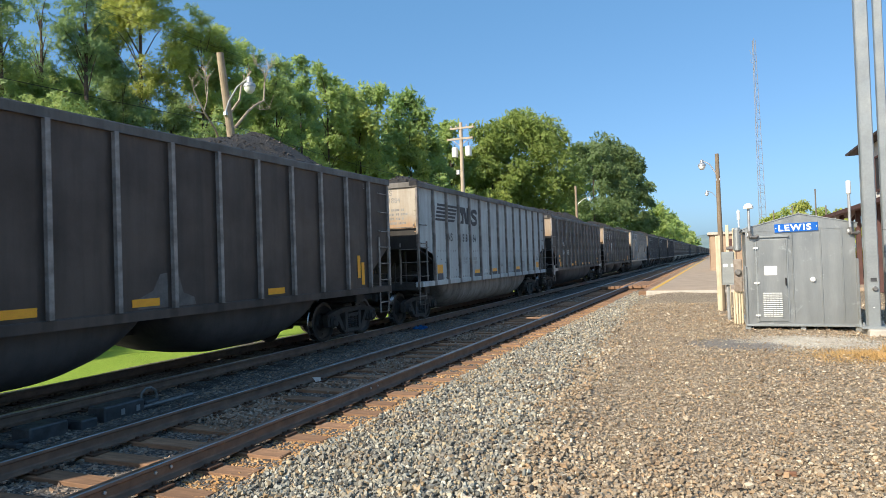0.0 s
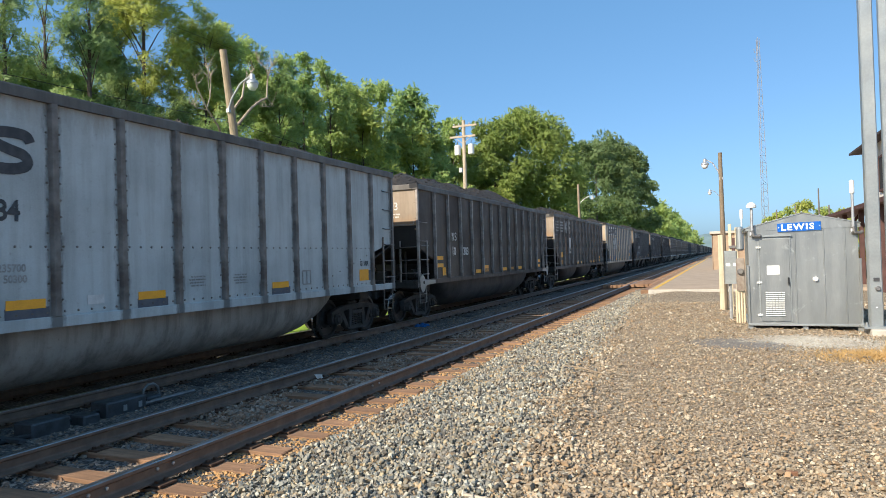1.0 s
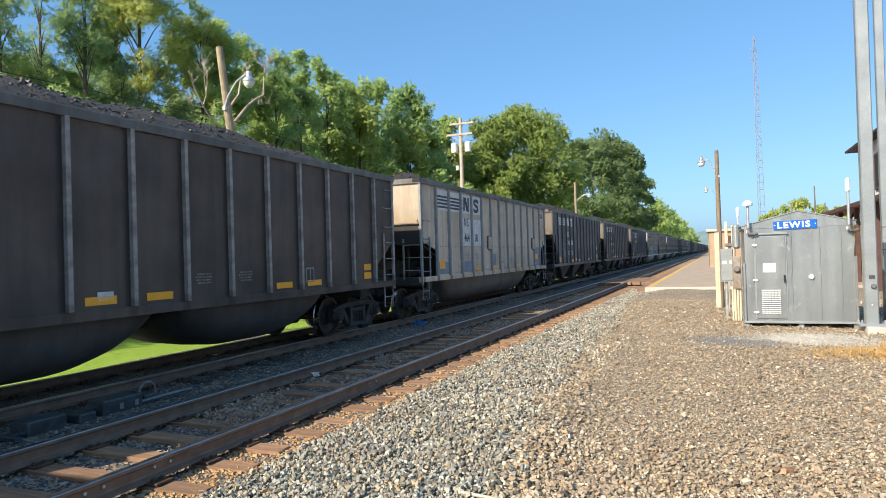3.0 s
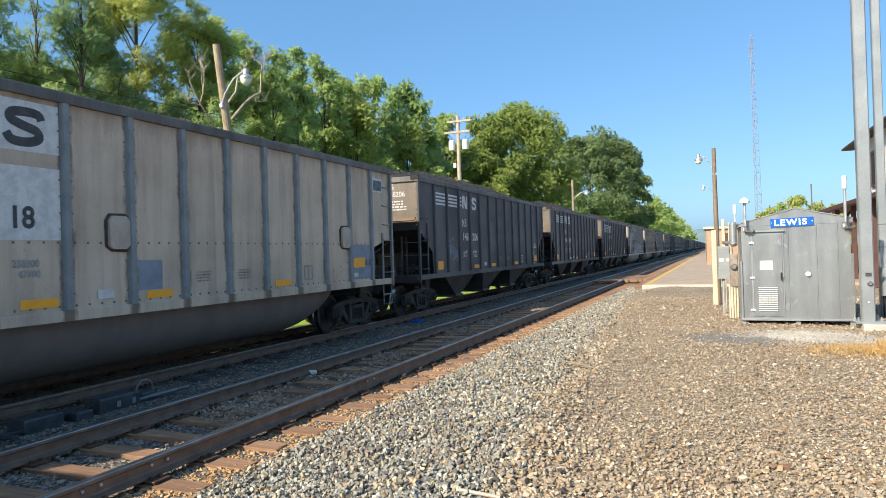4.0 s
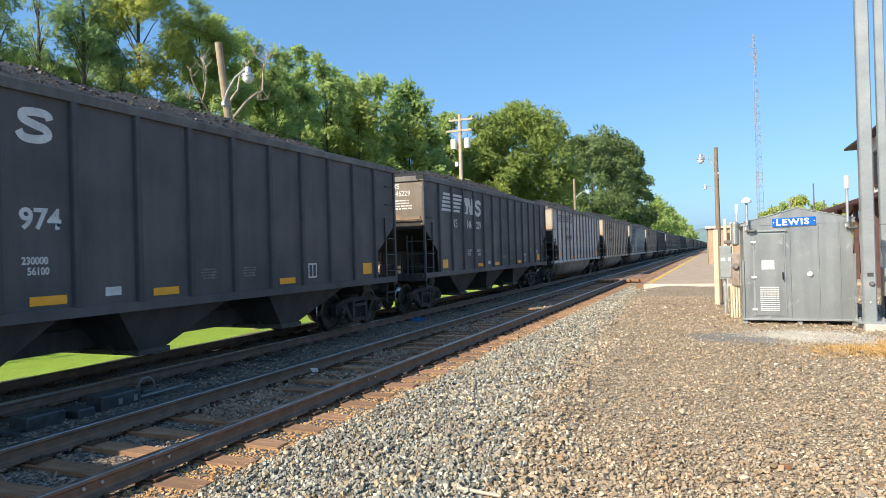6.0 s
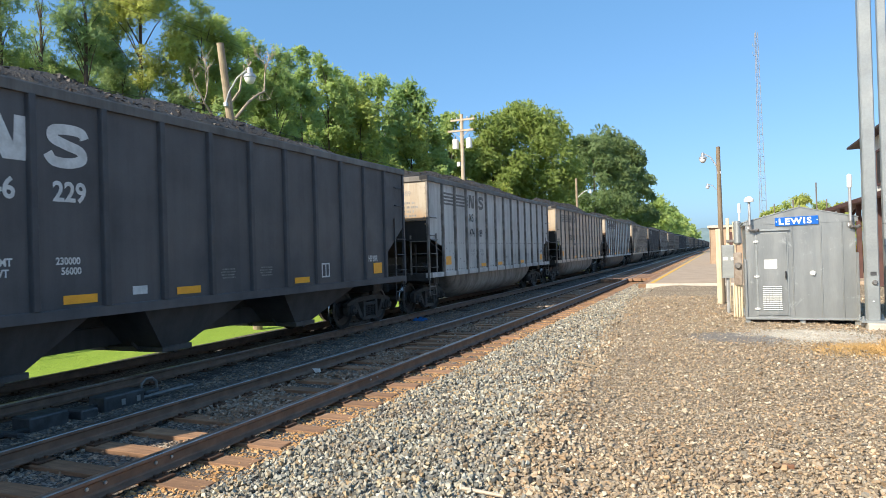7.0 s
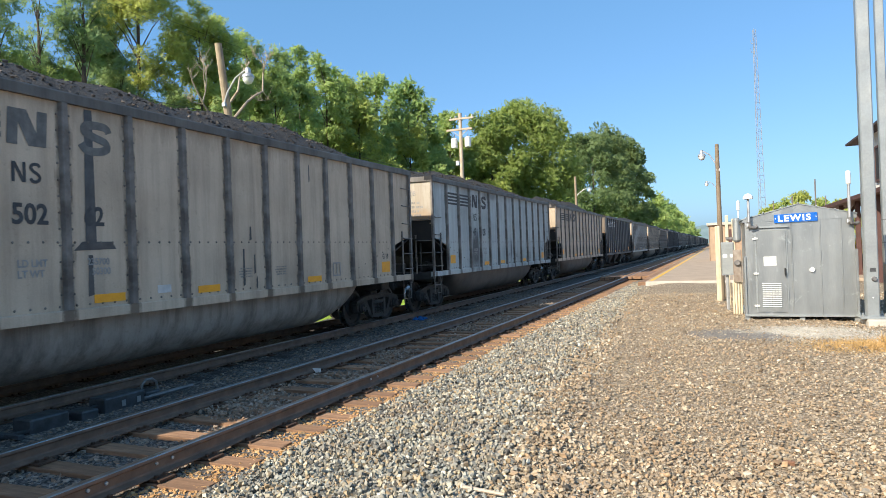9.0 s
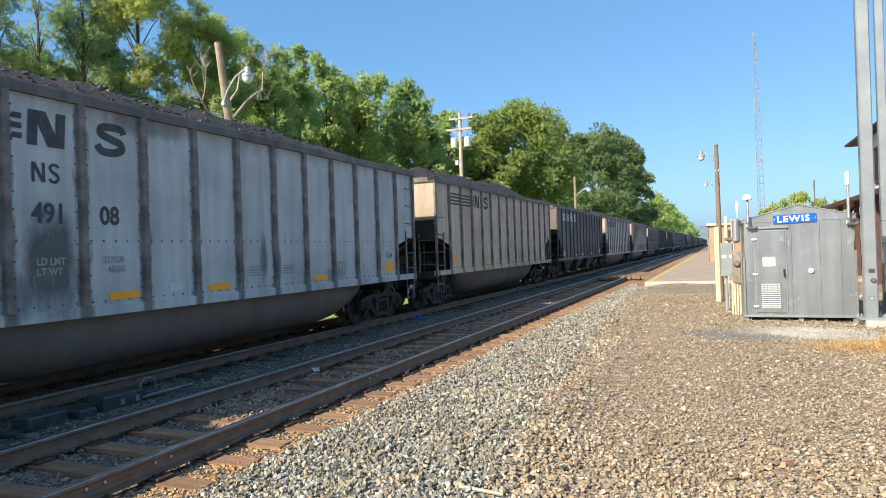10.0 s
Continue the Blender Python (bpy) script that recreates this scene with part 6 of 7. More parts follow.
def steel_mast():
    ob = thing("signal_mast", "tall square galvanised steel signal mast on a concrete base", "mast", pose(2.70, 15.0, 0))
    s = Shape()
    h, t = 0.112, 0.105
    s.prism([(-h, -h + 0.02), (-h + 0.02, -h), (h - 0.02, -h), (h, -h + 0.02), (h, h - 0.02), (h - 0.02, h), (-h + 0.02, h), (-h, h - 0.02)], 0.16, 9.5, "z")
    part("column", s, M["galvanised"], ob)
    part("base_plate", Shape().box(-0.24, 0.24, -0.24, 0.24, 0.12, 0.16, 0, 0.01), M["galvanised"], ob)
    for x in (-0.19, 0.19):
        for y in (-0.19, 0.19):
            part("anchor_bolt", once("ab", lambda: Shape().tube([(0, 0, 0), (0, 0, 0.14)], 0.02, 8).lathe([(0.05, 0.035), (0.09, 0.035)], 6, axis="z").data("anchor_bolt", M["galvanised"])), None, ob, at=pose(x, y, 0.1))
    part("footing", Shape().box(-0.14, 0.62, -0.42, 0.5, -0.15, 0.12, 0, 0.02), M["concrete"], ob)
    part("number_plate", Shape().box(-0.04, 0.06, -h - 0.008, -h, 1.02, 1.09), M["black_mark"], ob)
    part("hand_hole", Shape().lathe([(-h - 0.05, 0.03), (-h - 0.03, 0.045), (-h, 0.05)], 12, (0.03, 0, 0.88), "y"), M["pipe"], ob)
    part("bolt_cap", Shape().lathe([(-h - 0.02, 0.012), (-h, 0.016)], 8, (0.0, 0, 0.52), "y"), M["white_plastic"], ob)
    ob = thing("signal_mast", "slimmer galvanised steel mast with a pale cabinet at its foot", "mast", pose(3.42, 17.2, 0))
    h = 0.082
    part("column", Shape().prism([(-h, -h + 0.015), (-h + 0.015, -h), (h - 0.015, -h), (h, -h + 0.015), (h, h), (-h, h)], 0.0, 10.0, "z"), M["galvanised"], ob)
    for z in (1.55, 2.05):
        part("band", Shape().box(-h - 0.006, h + 0.006, -h - 0.006, h + 0.006, z, z + 0.02), M["pipe"], ob)
    part("cabinet", Shape().box(-0.09, 0.5, -0.35, -0.1, 0.50, 1.10, 0, 0.015), M["galvanised"], ob)
    part("cabinet_foot", Shape().box(-0.05, 0.45, -0.3, -0.12, -0.05, 0.5), M["dark_gap"], ob)


def street_light(x, y, top, lamp_z, arm, lean, mat, label, radius=0.12, sway=0.0, head=1.0):
    """A wooden pole with a curved arm and a gumball-style yard light."""
    ob = thing("light_pole", label, "light pole", pose(x, y, float(height(np.array(x), np.array(y)))))
    g = ob.matrix_basis.translation.z
    part("pole", Shape().tube([(0, 0, -0.2), (lean * 0.5, sway * 0.5, (top - g) * 0.5), (lean, sway, top - g)], [radius * 1.15, radius, radius * 0.8], 12), mat, ob)
    ax, ay = arm
    z = lamp_z - g
    f = z / (top - g)
    x0, y0 = lean * f, sway * f
    a = part("arm", Shape().tube([(x0, y0, z - 0.75 * head), (x0 + ax * 0.15, y0 + ay * 0.15, z - 0.4 * head), (x0 + ax * 0.5, y0 + ay * 0.5, z + 0.02), (x0 + ax * 0.85, y0 + ay * 0.85, z + 0.2 * head), (x0 + ax, y0 + ay, z + 0.2 * head)], 0.03 * head, 8), M["lamp_metal"], ob)
    part("bracket", Shape().box(x0 - 0.05, x0 + 0.07, y0 - 0.05, y0 + 0.05, z - 0.82 * head, z - 0.70 * head, 0, 0.01), M["lamp_metal"], a)
    lamp = part("lamp_head", Shape().lathe([(a * head, b * head) for a, b in ((0.30, 0.03), (0.26, 0.08), (0.12, 0.09), (0.08, 0.16), (0.02, 0.19), (-0.02, 0.19))], 18, (x0 + ax, y0 + ay, z), "z"), M["lamp_metal"], ob, smooth=True)
    part("lens", Shape().lathe([(a * head, b * head) for a, b in ((-0.02, 0.17), (-0.12, 0.15), (-0.2, 0.09), (-0.22, 0.02))], 18, (x0 + ax, y0 + ay, z), "z"), M["white_plastic"], lamp, smooth=True)
    return ob


def utility_pole():
    x, y = -18.0, 47.2
    g = float(height(np.array(x), np.array(y)))
    ob = thing("utility_pole", "wooden utility pole with two crossarms and grey transformers", "utility pole", pose(x, y, g))
    part("pole", Shape().tube([(0, 0, -0.3), (0.1, 0, 6), (0.1, 0, 12.2 - g)], [0.19, 0.16, 0.13], 12), M["pole_grey"], ob)
    part("crossarm", Shape().box(-0.75, 1.20, -0.16, -0.05, 11.70 - g, 11.84 - g, 0, 0.01), M["pole_grey"], ob)
    part("crossarm", Shape().box(-1.0, 1.08, -0.17, -0.05, 10.88 - g, 11.03 - g, 0, 0.01), M["pole_grey"], ob)
    for q in ((-0.55, 10.9, 0.05, 10.4), (0.70, 10.9, 0.05, 10.4)):
        part("brace", Shape().tube([(q[0], -0.1, q[1] - g), (q[2], -0.05, q[3] - g)], 0.025, 6), M["pole_grey"], ob)
    for i, a in enumerate((-0.65, -0.25, 0.6, 1.1)):
        part("insulator", Shape().lathe([(0, 0.03), (0.06, 0.06), (0.1, 0.06), (0.16, 0.03)], 10, (a, -0.1, 11.84 - g), "z"), M["lamp_metal"], ob)
    for a in (-0.42, 0.68):
        can = part("transformer", Shape().lathe([(0, 0.19), (0.03, 0.24), (0.74, 0.24), (0.80, 0.13)], 18, (a, -0.05, 9.56 - g), "z"), M["white_plastic"], ob, "pale grey transformer can", smooth=True)
        part("bushing", Shape().tube([(a, -0.05, 10.30 - g), (a + 0.05, -0.1, 10.62 - g)], 0.03, 6), M["pipe"], can)
    part("fuse_box", Shape().box(-0.35, -0.1, -0.1, 0.1, 8.25 - g, 8.6 - g, 0, 0.02), M["lamp_metal"], ob)


def span(name, a, b, sag, r=0.009):
    a, b = Vector(a), Vector(b)
    pts = [a.lerp(b, t / 14) - Vector((0, 0, sag * 4 * (t / 14) * (1 - t / 14))) for t in range(15)]
    thing(name, "thin black overhead wire between poles", "wire", shape=Shape().tube(pts, r, 5), mats=M["wire"], group="overhead wires")


def lattice_tower():
    x, y = 8.45, 150.0
    ob = thing("radio_tower", "slender grey lattice radio tower far behind the depot", "tower", pose(x, y, -0.1))
    legs = [(math.cos(a) * 0.85, math.sin(a) * 0.85) for a in (0.3, 0.3 + 2.094, 0.3 + 4.189)]

    def at(k, z):
        f = 1 - 0.62 * z / 45
        return (legs[k][0] * f - 0.3 * z / 45, legs[k][1] * f, z)
    for k in range(3):
        part("leg", Shape().tube([at(k, 0), at(k, 15), at(k, 30), at(k, 45)], 0.055, 6), M["tower"], ob)
    s = Shape()
    for i in range(30):
        z = 1.5 * i
        for k in range(3):
            s.tube([at(k, z), at((k + 1) % 3, z + 1.5)], 0.018, 4)
            s.tube([at(k, z), at((k + 1) % 3, z)], 0.018, 4)
    part("bracing", s, M["tower"], ob)["kind"] = "stuff"
    part("antenna", Shape().tube([(-0.3, 0, 45), (-0.3, 0, 45.4)], 0.04, 6), M["tower"], ob)
    for z in (43, 41.2):
        part("antenna_arm", Shape().tube([(-0.3, 0, z - 1), (-0.9, 0, z - 0.8), (-1.1, 0, z)], 0.05, 5), M["tower"], ob)


def platform():
    ob = thing("station_platform", "worn brown asphalt platform with a yellow edge line", "platform", kind="structure")
    part("paving", Shape().box(-2.98, 30, 29.9, 165, -0.3, 0.10, 0, 0.01), M["asphalt"], ob)
    part("coping", Shape().box(-2.98, 0.6, 29.72, 29.9, -0.3, 0.085, 0, 0.012), M["concrete"], ob)
    rng = random.Random(3)
    y = 29.9
    while y < 60:
        part("edge_timber", Shape().box(-3.32, -2.985, y, y + 2.38, -0.28, 0.07, 0, 0.015), M["tie"], ob)
        y += 2.4
    part("edge_line", Shape().box(-2.86, -2.68, 30.3, 160, 0.10, 0.106), M["line_paint"], ob)
    deck = thing("plank_crossing", "reddish worn timber planks across the near track", "crossing", pose(NEAR_X, 0, 0), kind="structure")
    plank = Shape().box(-0.11, 0.11, -3.0, 3.0, -0.16, -0.012, 0, 0.01).data("plank", M["tie"])
    for i in range(5):
        part("plank", plank, None, deck, at=pose(-0.52 + 0.26 * i, 39.5, 0))
    for i in range(5):
        part("plank", plank, None, deck, at=pose(0.92 + 0.235 * i, 39.5 + 0.4 * rng.random(), 0.02))


def depot():
    ob = thing("station_building", "white stucco station with a grey hipped roof and maroon eaves", "building", pose(7.15, 27.5, 0))
    d = 14.2
    part("wall", Shape().box(0, 12, 0, d, 0, 6.7), M["stucco"], ob)
    s = Shape()
    e = 0.54
    v = [(-e, -e, 6.80), (12 + e, -e, 6.80), (12 + e, d + e, 6.80), (-e, d + e, 6.80), (3.4, 4.2, 9.6), (8.6, 4.2, 9.6), (8.6, d - 4, 9.6), (3.4, d - 4, 9.6)]
    s.add(v, [(0, 1, 5, 4), (1, 2, 6, 5), (2, 3, 7, 6), (3, 0, 4, 7), (4, 5, 6, 7), (3, 2, 1, 0)])
    part("roof", s, M["shingle"], ob)
    part("chimney", Shape().box(1.6, 2.3, 10.2, 10.9, 7.0, 9.6, 0, 0.02), M["maroon"], ob)
    part("fascia", Shape().box(-e, 12 + e, -e, d + e, 6.70, 6.81, 0, 0.02), M["dark_trim"], ob)
    for y in (2.0, 5.5, 9.0):
        w = part("window", Shape().box(-0.04, 0.02, y, y + 1.0, 4.4, 5.9), M["dark_gap"], ob)
        part("window_frame", Shape().box(-0.07, 0.02, y - 0.1, y, 4.3, 6.0).box(-0.07, 0.02, y + 1.0, y + 1.1, 4.3, 6.0).box(-0.07, 0.02, y, y + 1.0, 5.9, 6.0).box(-0.09, 0.02, y, y + 1.0, 4.28, 4.4), M["maroon"], w)
    can = Shape().prism([(-2.15, 3.18), (-2.15, 3.34), (0.0, 3.95), (0.0, 3.35)], -2, d + 1.4, "y")
    part("canopy", can, M["maroon"], ob, "maroon canopy roof")
    for y in (1.0, 5.0, 9.0, 13.0):
        part("canopy_post", Shape().box(-1.79, -1.61, y - 0.09, y + 0.09, 0, 3.3, 0, 0.01), M["maroon"], ob)
        part("canopy_bracket", Shape().prism([(-1.7, 2.5), (-1.6, 2.5), (-0.9, 3.3), (-1.1, 3.3)], y - 0.05, y + 0.05, "y"), M["maroon"], ob)
    part("doorway", Shape().box(-0.03, 0.01, 10.4, 12.0, 0.1, 2.6), M["dark_gap"], ob)
    part("lower_band", Shape().box(-0.025, 0.0, 0, d, 0, 1.2), M["maroon"], ob)
    pot = thing("flower_planter", "dark planter with yellow flowers under the canopy", "planter", pose(6.3, 38, 0.1))
    part("pot", Shape().lathe([(0, 0.2), (0.72, 0.3), (0.75, 0.28)], 14, axis="z"), M["dark_gap"], pot)
    rng = np.random.default_rng(9)
    v, f = leaf_cloud(rng, np.array([[0, 0, 1.1]]), np.array([0.4]), 260, 0.09)
    part("flowers", big_mesh("flowers", v, f, leaf_material("yellow_flowers", (0.45, 0.36, 0.04), (0.12, 0.16, 0.03), (0.6, 0.42, 0.05)), 4), None, pot)
    hut = thing("platform_shed", "small tan boarded shed with a pale flat roof", "shed", pose(-0.75, 60, 0.1))
    part("wall", Shape().box(0, 3.2, 0, 5, 0, 3.0), M["tan_board"], hut)
    part("roof", Shape().box(-0.15, 3.35, -0.2, 5.2, 3.0, 3.2, 0, 0.02), M["concrete"], hut)
    part("louvre", Shape().box(1.3, 2.3, -0.04, 0.0, 1.5, 2.6), M["maroon"], hut)
    for i in range(6):
        part("board", Shape().box(0.03 + 0.5 * i, 0.06 + 0.5 * i, -0.02, 0.0, 0.02, 2.98), M["maroon"], hut)


def small_things():
    post = thing("cream_post", "cream-painted square wooden post in the gravel", "post", pose(-0.03, 20.4, 0))
    part("shaft", Shape().box(-0.065, 0.065, -0.065, 0.065, -0.2, 2.14, 0, 0.012), M["cream_post"], post)
    street_light(0.05, 20.9, 4.55, 4.25, (-0.42, 0.1), -0.01, M["pole_brown"], "brown wooden light pole with a small curved lamp arm", 0.068, 0.0, 0.6)
    street_light(0.12, 52.0, 6.4, 5.95, (-0.75, 0.1), -0.05, M["pole_brown"], "distant wooden light pole on the platform", 0.10, 0.0, 0.8)
    street_light(-13.9, 17.5, 8.30, 7.22, (0.85, 0.12), 0.0, M["pole"], "leaning wooden pole with a curved arm and a globe yard light", 0.135, -1.45)
    street_light(-14.0, 71.5, 9.28, 7.75, (1.5, 0.0), -0.08, M["pole"], "wooden pole with a curved arm and a yard light", 0.15)
    for x, y, z in ((7.22, 60, 6.4), (8.05, 61, 5.1), (5.75, 62, 5.25), (4.9, 70, 5.4)):
        thing("thin_pole", "thin grey pole far behind the hut", "pole", pose(x, y, 0), "far poles", shape=Shape().tube([(0, 0, -0.1), (0, 0, z)], [0.07, 0.05], 8), mats=M["pole_far"])
    rod = Shape().tube([(-0.18, 0.05, 0.012), (0.0, 0.0, 0.02), (0.14, -0.04, 0.012)], [0.012, 0.015, 0.009], 6)
    thing("stick", "pale broken stick on the gravel", "stick", pose(-1.31, 5.63, 0.05), "sticks", shape=rod, mats=M["pole_grey"])
    rod = Shape().tube([(-0.38, 0.25, 0.03), (-0.1, 0.05, 0.045), (0.2, -0.2, 0.03), (0.36, -0.4, 0.02)], [0.008, 0.011, 0.011, 0.007], 6)
    thing("stick", "brown stick on the gravel ridge", "stick", pose(-1.80, 9.35, 0.05), "sticks", shape=rod, mats=M["pole"])
    rod = Shape().tube([(-0.16, 0.03, 0.012), (0.16, -0.03, 0.014)], [0.014, 0.012], 6)
    thing("stick", "pale stick lying in the grey ballast", "stick", pose(-1.56, 4.32, 0.02), "sticks", shape=rod, mats=M["pole_grey"])
    thing("bark_piece", "brown piece of bark on the gravel", "bark", pose(0.40, 5.58, 0.012, 0, 0, 4), shape=Shape().box(-0.075, 0.075, -0.02, 0.02, -0.01, 0.02, 0, 0.008), mats=plain("brown_bark", (0.24, 0.12, 0.065), 0.9, 0, (0.16, 0.08, 0.045), 20, 60, 0.5))
    gear = thing("switch_gear", "dark switch machine with a bent pipe loop between the tracks", "switch machine", pose(-7.62, 6.6, -0.27))
    part("case", Shape().box(-0.16, 0.16, -0.35, 0.3, 0, 0.20, 0, 0.02), M["machine"], gear)
    part("cover", Shape().box(-0.11, 0.13, 0.35, 0.6, 0, 0.14, 0, 0.02), M["machine"], gear)
    part("pipe_loop", Shape().tube([(0.02 + 0.02 * math.sin(q * 0.7), 0.5 + 0.13 * math.sin(q * 0.7), 0.17 - 0.13 * math.cos(q * 0.7)) for q in range(10)], 0.02, 8), M["pipe"], gear)
    part("relay_case", Shape().box(-0.2, 0.14, -1.35, -0.85, 0, 0.17, 0, 0.02), M["machine"], gear)
    part("relay_case", Shape().box(-0.12, 0.2, -0.72, -0.48, 0, 0.12, 0, 0.02), M["machine"], gear)
    part("link_bar", Shape().box(-0.5, 0.3, -1.62, -1.54, 0.03, 0.07, 0, 0.006), M["machine"], gear)
    part("rod", Shape().tube([(0.1, 0.3, 0.06), (0.25, 1.1, 0.10)], 0.03, 8), M["pipe"], gear)
    part("hose", Shape().tube([(0.0, -0.3, 0.1), (-0.05, -0.8, 0.05), (0.1, -1.3, 0.04), (0.0, -1.9, 0.04)], 0.03, 7), M["wire"], gear)
    for y in (-0.1, 0.15):
        part("tag", Shape().box(0.165, 0.17, y, y + 0.06, 0.05, 0.13), M["galvanised"], gear)
    rng = random.Random(2)
    s = Shape()
    for k in range(9):
        a = rng.uniform(0, 6.28)
        s.lathe([(0, 0.10), (0.05, 0.08), (0.09, 0.02)], 6, (rng.uniform(-.14, .14), rng.uniform(-.2, .2), rng.uniform(0, .04)), "z")
    thing("blue_rag", "crumpled blue cloth beside the far rail", "rag", pose(-8.15, 17.6, -0.3), shape=s, mats=M["blue_rag"])
    rng = np.random.default_rng(21)
    n = 7000
    p = np.stack([rng.normal(2.25, 0.42, n), rng.normal(11.8, 0.32, n), np.zeros(n)], -1)
    a = rng.uniform(0, 6.28, n)
    tip = p + np.stack([np.cos(a) * 0.10, np.sin(a) * 0.10, rng.uniform(0.005, 0.09, n) * (1 + (p[:, 0] > 2.3))], -1)
    w = np.stack([-np.sin(a), np.cos(a), 0 * a], -1) * 0.005
    v = np.stack([p - w, p + w, tip], 1).reshape(-1, 3)
    thing("dry_grass", "tuft of dry straw-coloured grass in the gravel", "grass", kind="stuff", shape=big_mesh("dry_grass", v, np.arange(3 * n).reshape(-1, 3), M["straw"]))
    stone = plain("white_quartz", (0.72, 0.70, 0.66), 0.7, 0, (0.5, 0.48, 0.45), 12, 50)
    thing("white_stone", "single pale stone lying on the ties", "stone", pose(-6.05, 9.05, -0.16), shape=stones("white_stone", np.zeros((1, 3)), np.array([0.07]), stone, 2))

# ---- trees, hill and distance ----


def spray_cloud(rng, centres, radii, n, size, flat=0.85, core=0.25, long=1.5, half=0.36):
    """About n slim leaflets, six to a drooping spray, the sprays in fuzzy shells round the centres and turned to the light."""
    m = max(1, n // 6)
    w = radii ** 2 / (radii ** 2).sum()
    k = rng.choice(len(centres), m, p=w)
    d = rng.normal(0, 1, (m, 3))
    d /= np.linalg.norm(d, axis=1, keepdims=True)
    p = centres[k] + d * (radii[k] * (core + (1.25 - 0.2 * core - core) * rng.random(m) ** 0.7))[:, None] * (1, 1, flat)
    a = d * 0.7 + rng.normal(0, 0.5, (m, 3)) + (0, 0, -0.3)
    a /= np.linalg.norm(a, axis=1, keepdims=True)
    lit = np.array(SUN.normalized())
    nrm = lit * 0.75 + d * 0.3 + rng.normal(0, 0.5, (m, 3)) + (0, 0, 0.2)
    b = np.cross(nrm, a)
    b /= np.linalg.norm(b, axis=1, keepdims=True) + 1e-6
    s = (size * rng.uniform(0.7, 1.35, m))[:, None]
    out = []
    for j in range(6):
        side = 1 if j % 2 else -1
        root = p + a * s * (0.5 * j - 1.2)
        way = a * 0.5 + b * side * 0.9 + rng.normal(0, 0.22, (m, 3))
        out.append(np.stack([root - a * s * half, root + way * s * long, root + a * s * half], 1))
    v = np.concatenate(out, 1).reshape(-1, 3)
    return v, np.arange(len(v)).reshape(-1, 3)


def leaf_cloud(rng, centres, radii, n, size, flat=0.85, core=0.25):
    """n leaves in fuzzy shells round the centres, as bent rhombs."""
    w = radii ** 2 / (radii ** 2).sum()
    k = rng.choice(len(centres), n, p=w)
    d = rng.normal(0, 1, (n, 3))
    d /= np.linalg.norm(d, axis=1, keepdims=True)
    r = radii[k] * (core + (1.2 - core) * rng.random(n) ** 0.75)
    p = centres[k] + d * r[:, None] * (1, 1, flat)
    nrm = d * 0.7 + rng.normal(0, 0.8, (n, 3)) + (0, 0, 0.4)
    nrm /= np.linalg.norm(nrm, axis=1, keepdims=True)
    a = np.cross(nrm, rng.normal(0, 1, (n, 3)))
    a /= np.linalg.norm(a, axis=1, keepdims=True)
    b = np.cross(nrm, a)
    s = (size * rng.uniform(0.6, 1.35, n))[:, None]
    v = np.stack([p - a * s, p - b * s * 0.48 + nrm * s * 0.12, p + a * s, p + b * s * 0.48 + nrm * s * 0.12], 1).reshape(-1, 3)
    return v, np.arange(4 * n).reshape(-1, 4)


def tree(x, y, tall, wide, mat, seed, label, bole=0.25, lobes=26, cover=1.0, name="tree", leaf=None, most=34000, dense=False):
    """A trunk with limbs and an uneven crown of clumps of leaves."""
    rng = np.random.default_rng(seed)
    g = float(height(np.array(float(x)), np.array(float(y))))
    ob = thing(name, label, "tree", pose(x, y, g), "trees behind the tracks")
    tall = tall - g
    base = tall * bole
    cz, rz = (tall + base) / 2, (tall - base) / 2
    dist = math.hypot(x, y)
    leaf = leaf or max(0.075, 0.0022 * dist)
    d = rng.normal(0, 1, (lobes, 3))
    d /= np.linalg.norm(d, axis=1, keepdims=True)
    rad = rng.uniform(0.35 if dense else 0.2, 1.0, (lobes, 1)) ** 0.5
    c = d * rad * (wide * 0.82, wide * 0.82, rz * 0.88) + (0, 0, cz)
    c[:, :2] *= np.clip(1.15 - 0.35 * ((c[:, 2:] - cz) / rz), 0.5, 1.3)
    r = np.maximum(wide * rng.uniform(0.16, 0.27, lobes) if dense else wide * rng.uniform(0.13, 0.32, lobes), rng.uniform(0.35, 0.6, lobes))
    n = int(cover * 1.5 * (4 * math.pi * (r ** 2).sum()) / (leaf * leaf))
    n = min(n, most)
    v, f = spray_cloud(rng, c, r, int(n * 0.92), leaf * 1.19, core=0.5 if dense else 0.25, long=0.95 if y > 38 else 1.4, half=0.55 if y > 38 else 0.36)
    v[:, 2] = np.maximum(v[:, 2], 0.15)
    part("crown", big_mesh("crown", v, f, mat, 3), None, ob)
    s = Shape()
    r0 = 0.006 * tall + 0.03
    s.tube([(0, 0, -0.3), (0.1, 0.05, base), (0.15, 0.1, cz), (0.1, 0.1, tall * 0.85)], [r0, r0 * 0.8, r0 * 0.5, r0 * 0.12], 9)
    for i in range(min(14, lobes)):
        q = Vector(c[i])
        z0 = min(max(base * 0.8, q.z - 0.6 - 1.2 * math.hypot(q.x, q.y)), tall * 0.8)
        a = Vector((0.12, 0.08, z0))
        s.tube([a, a.lerp(q, 0.5) + Vector((0, 0, 0.25)), q], [r0 * 0.26, r0 * 0.16, r0 * 0.05], 5)
    part("trunk", s, M["bark"], ob, smooth=True)
    return ob


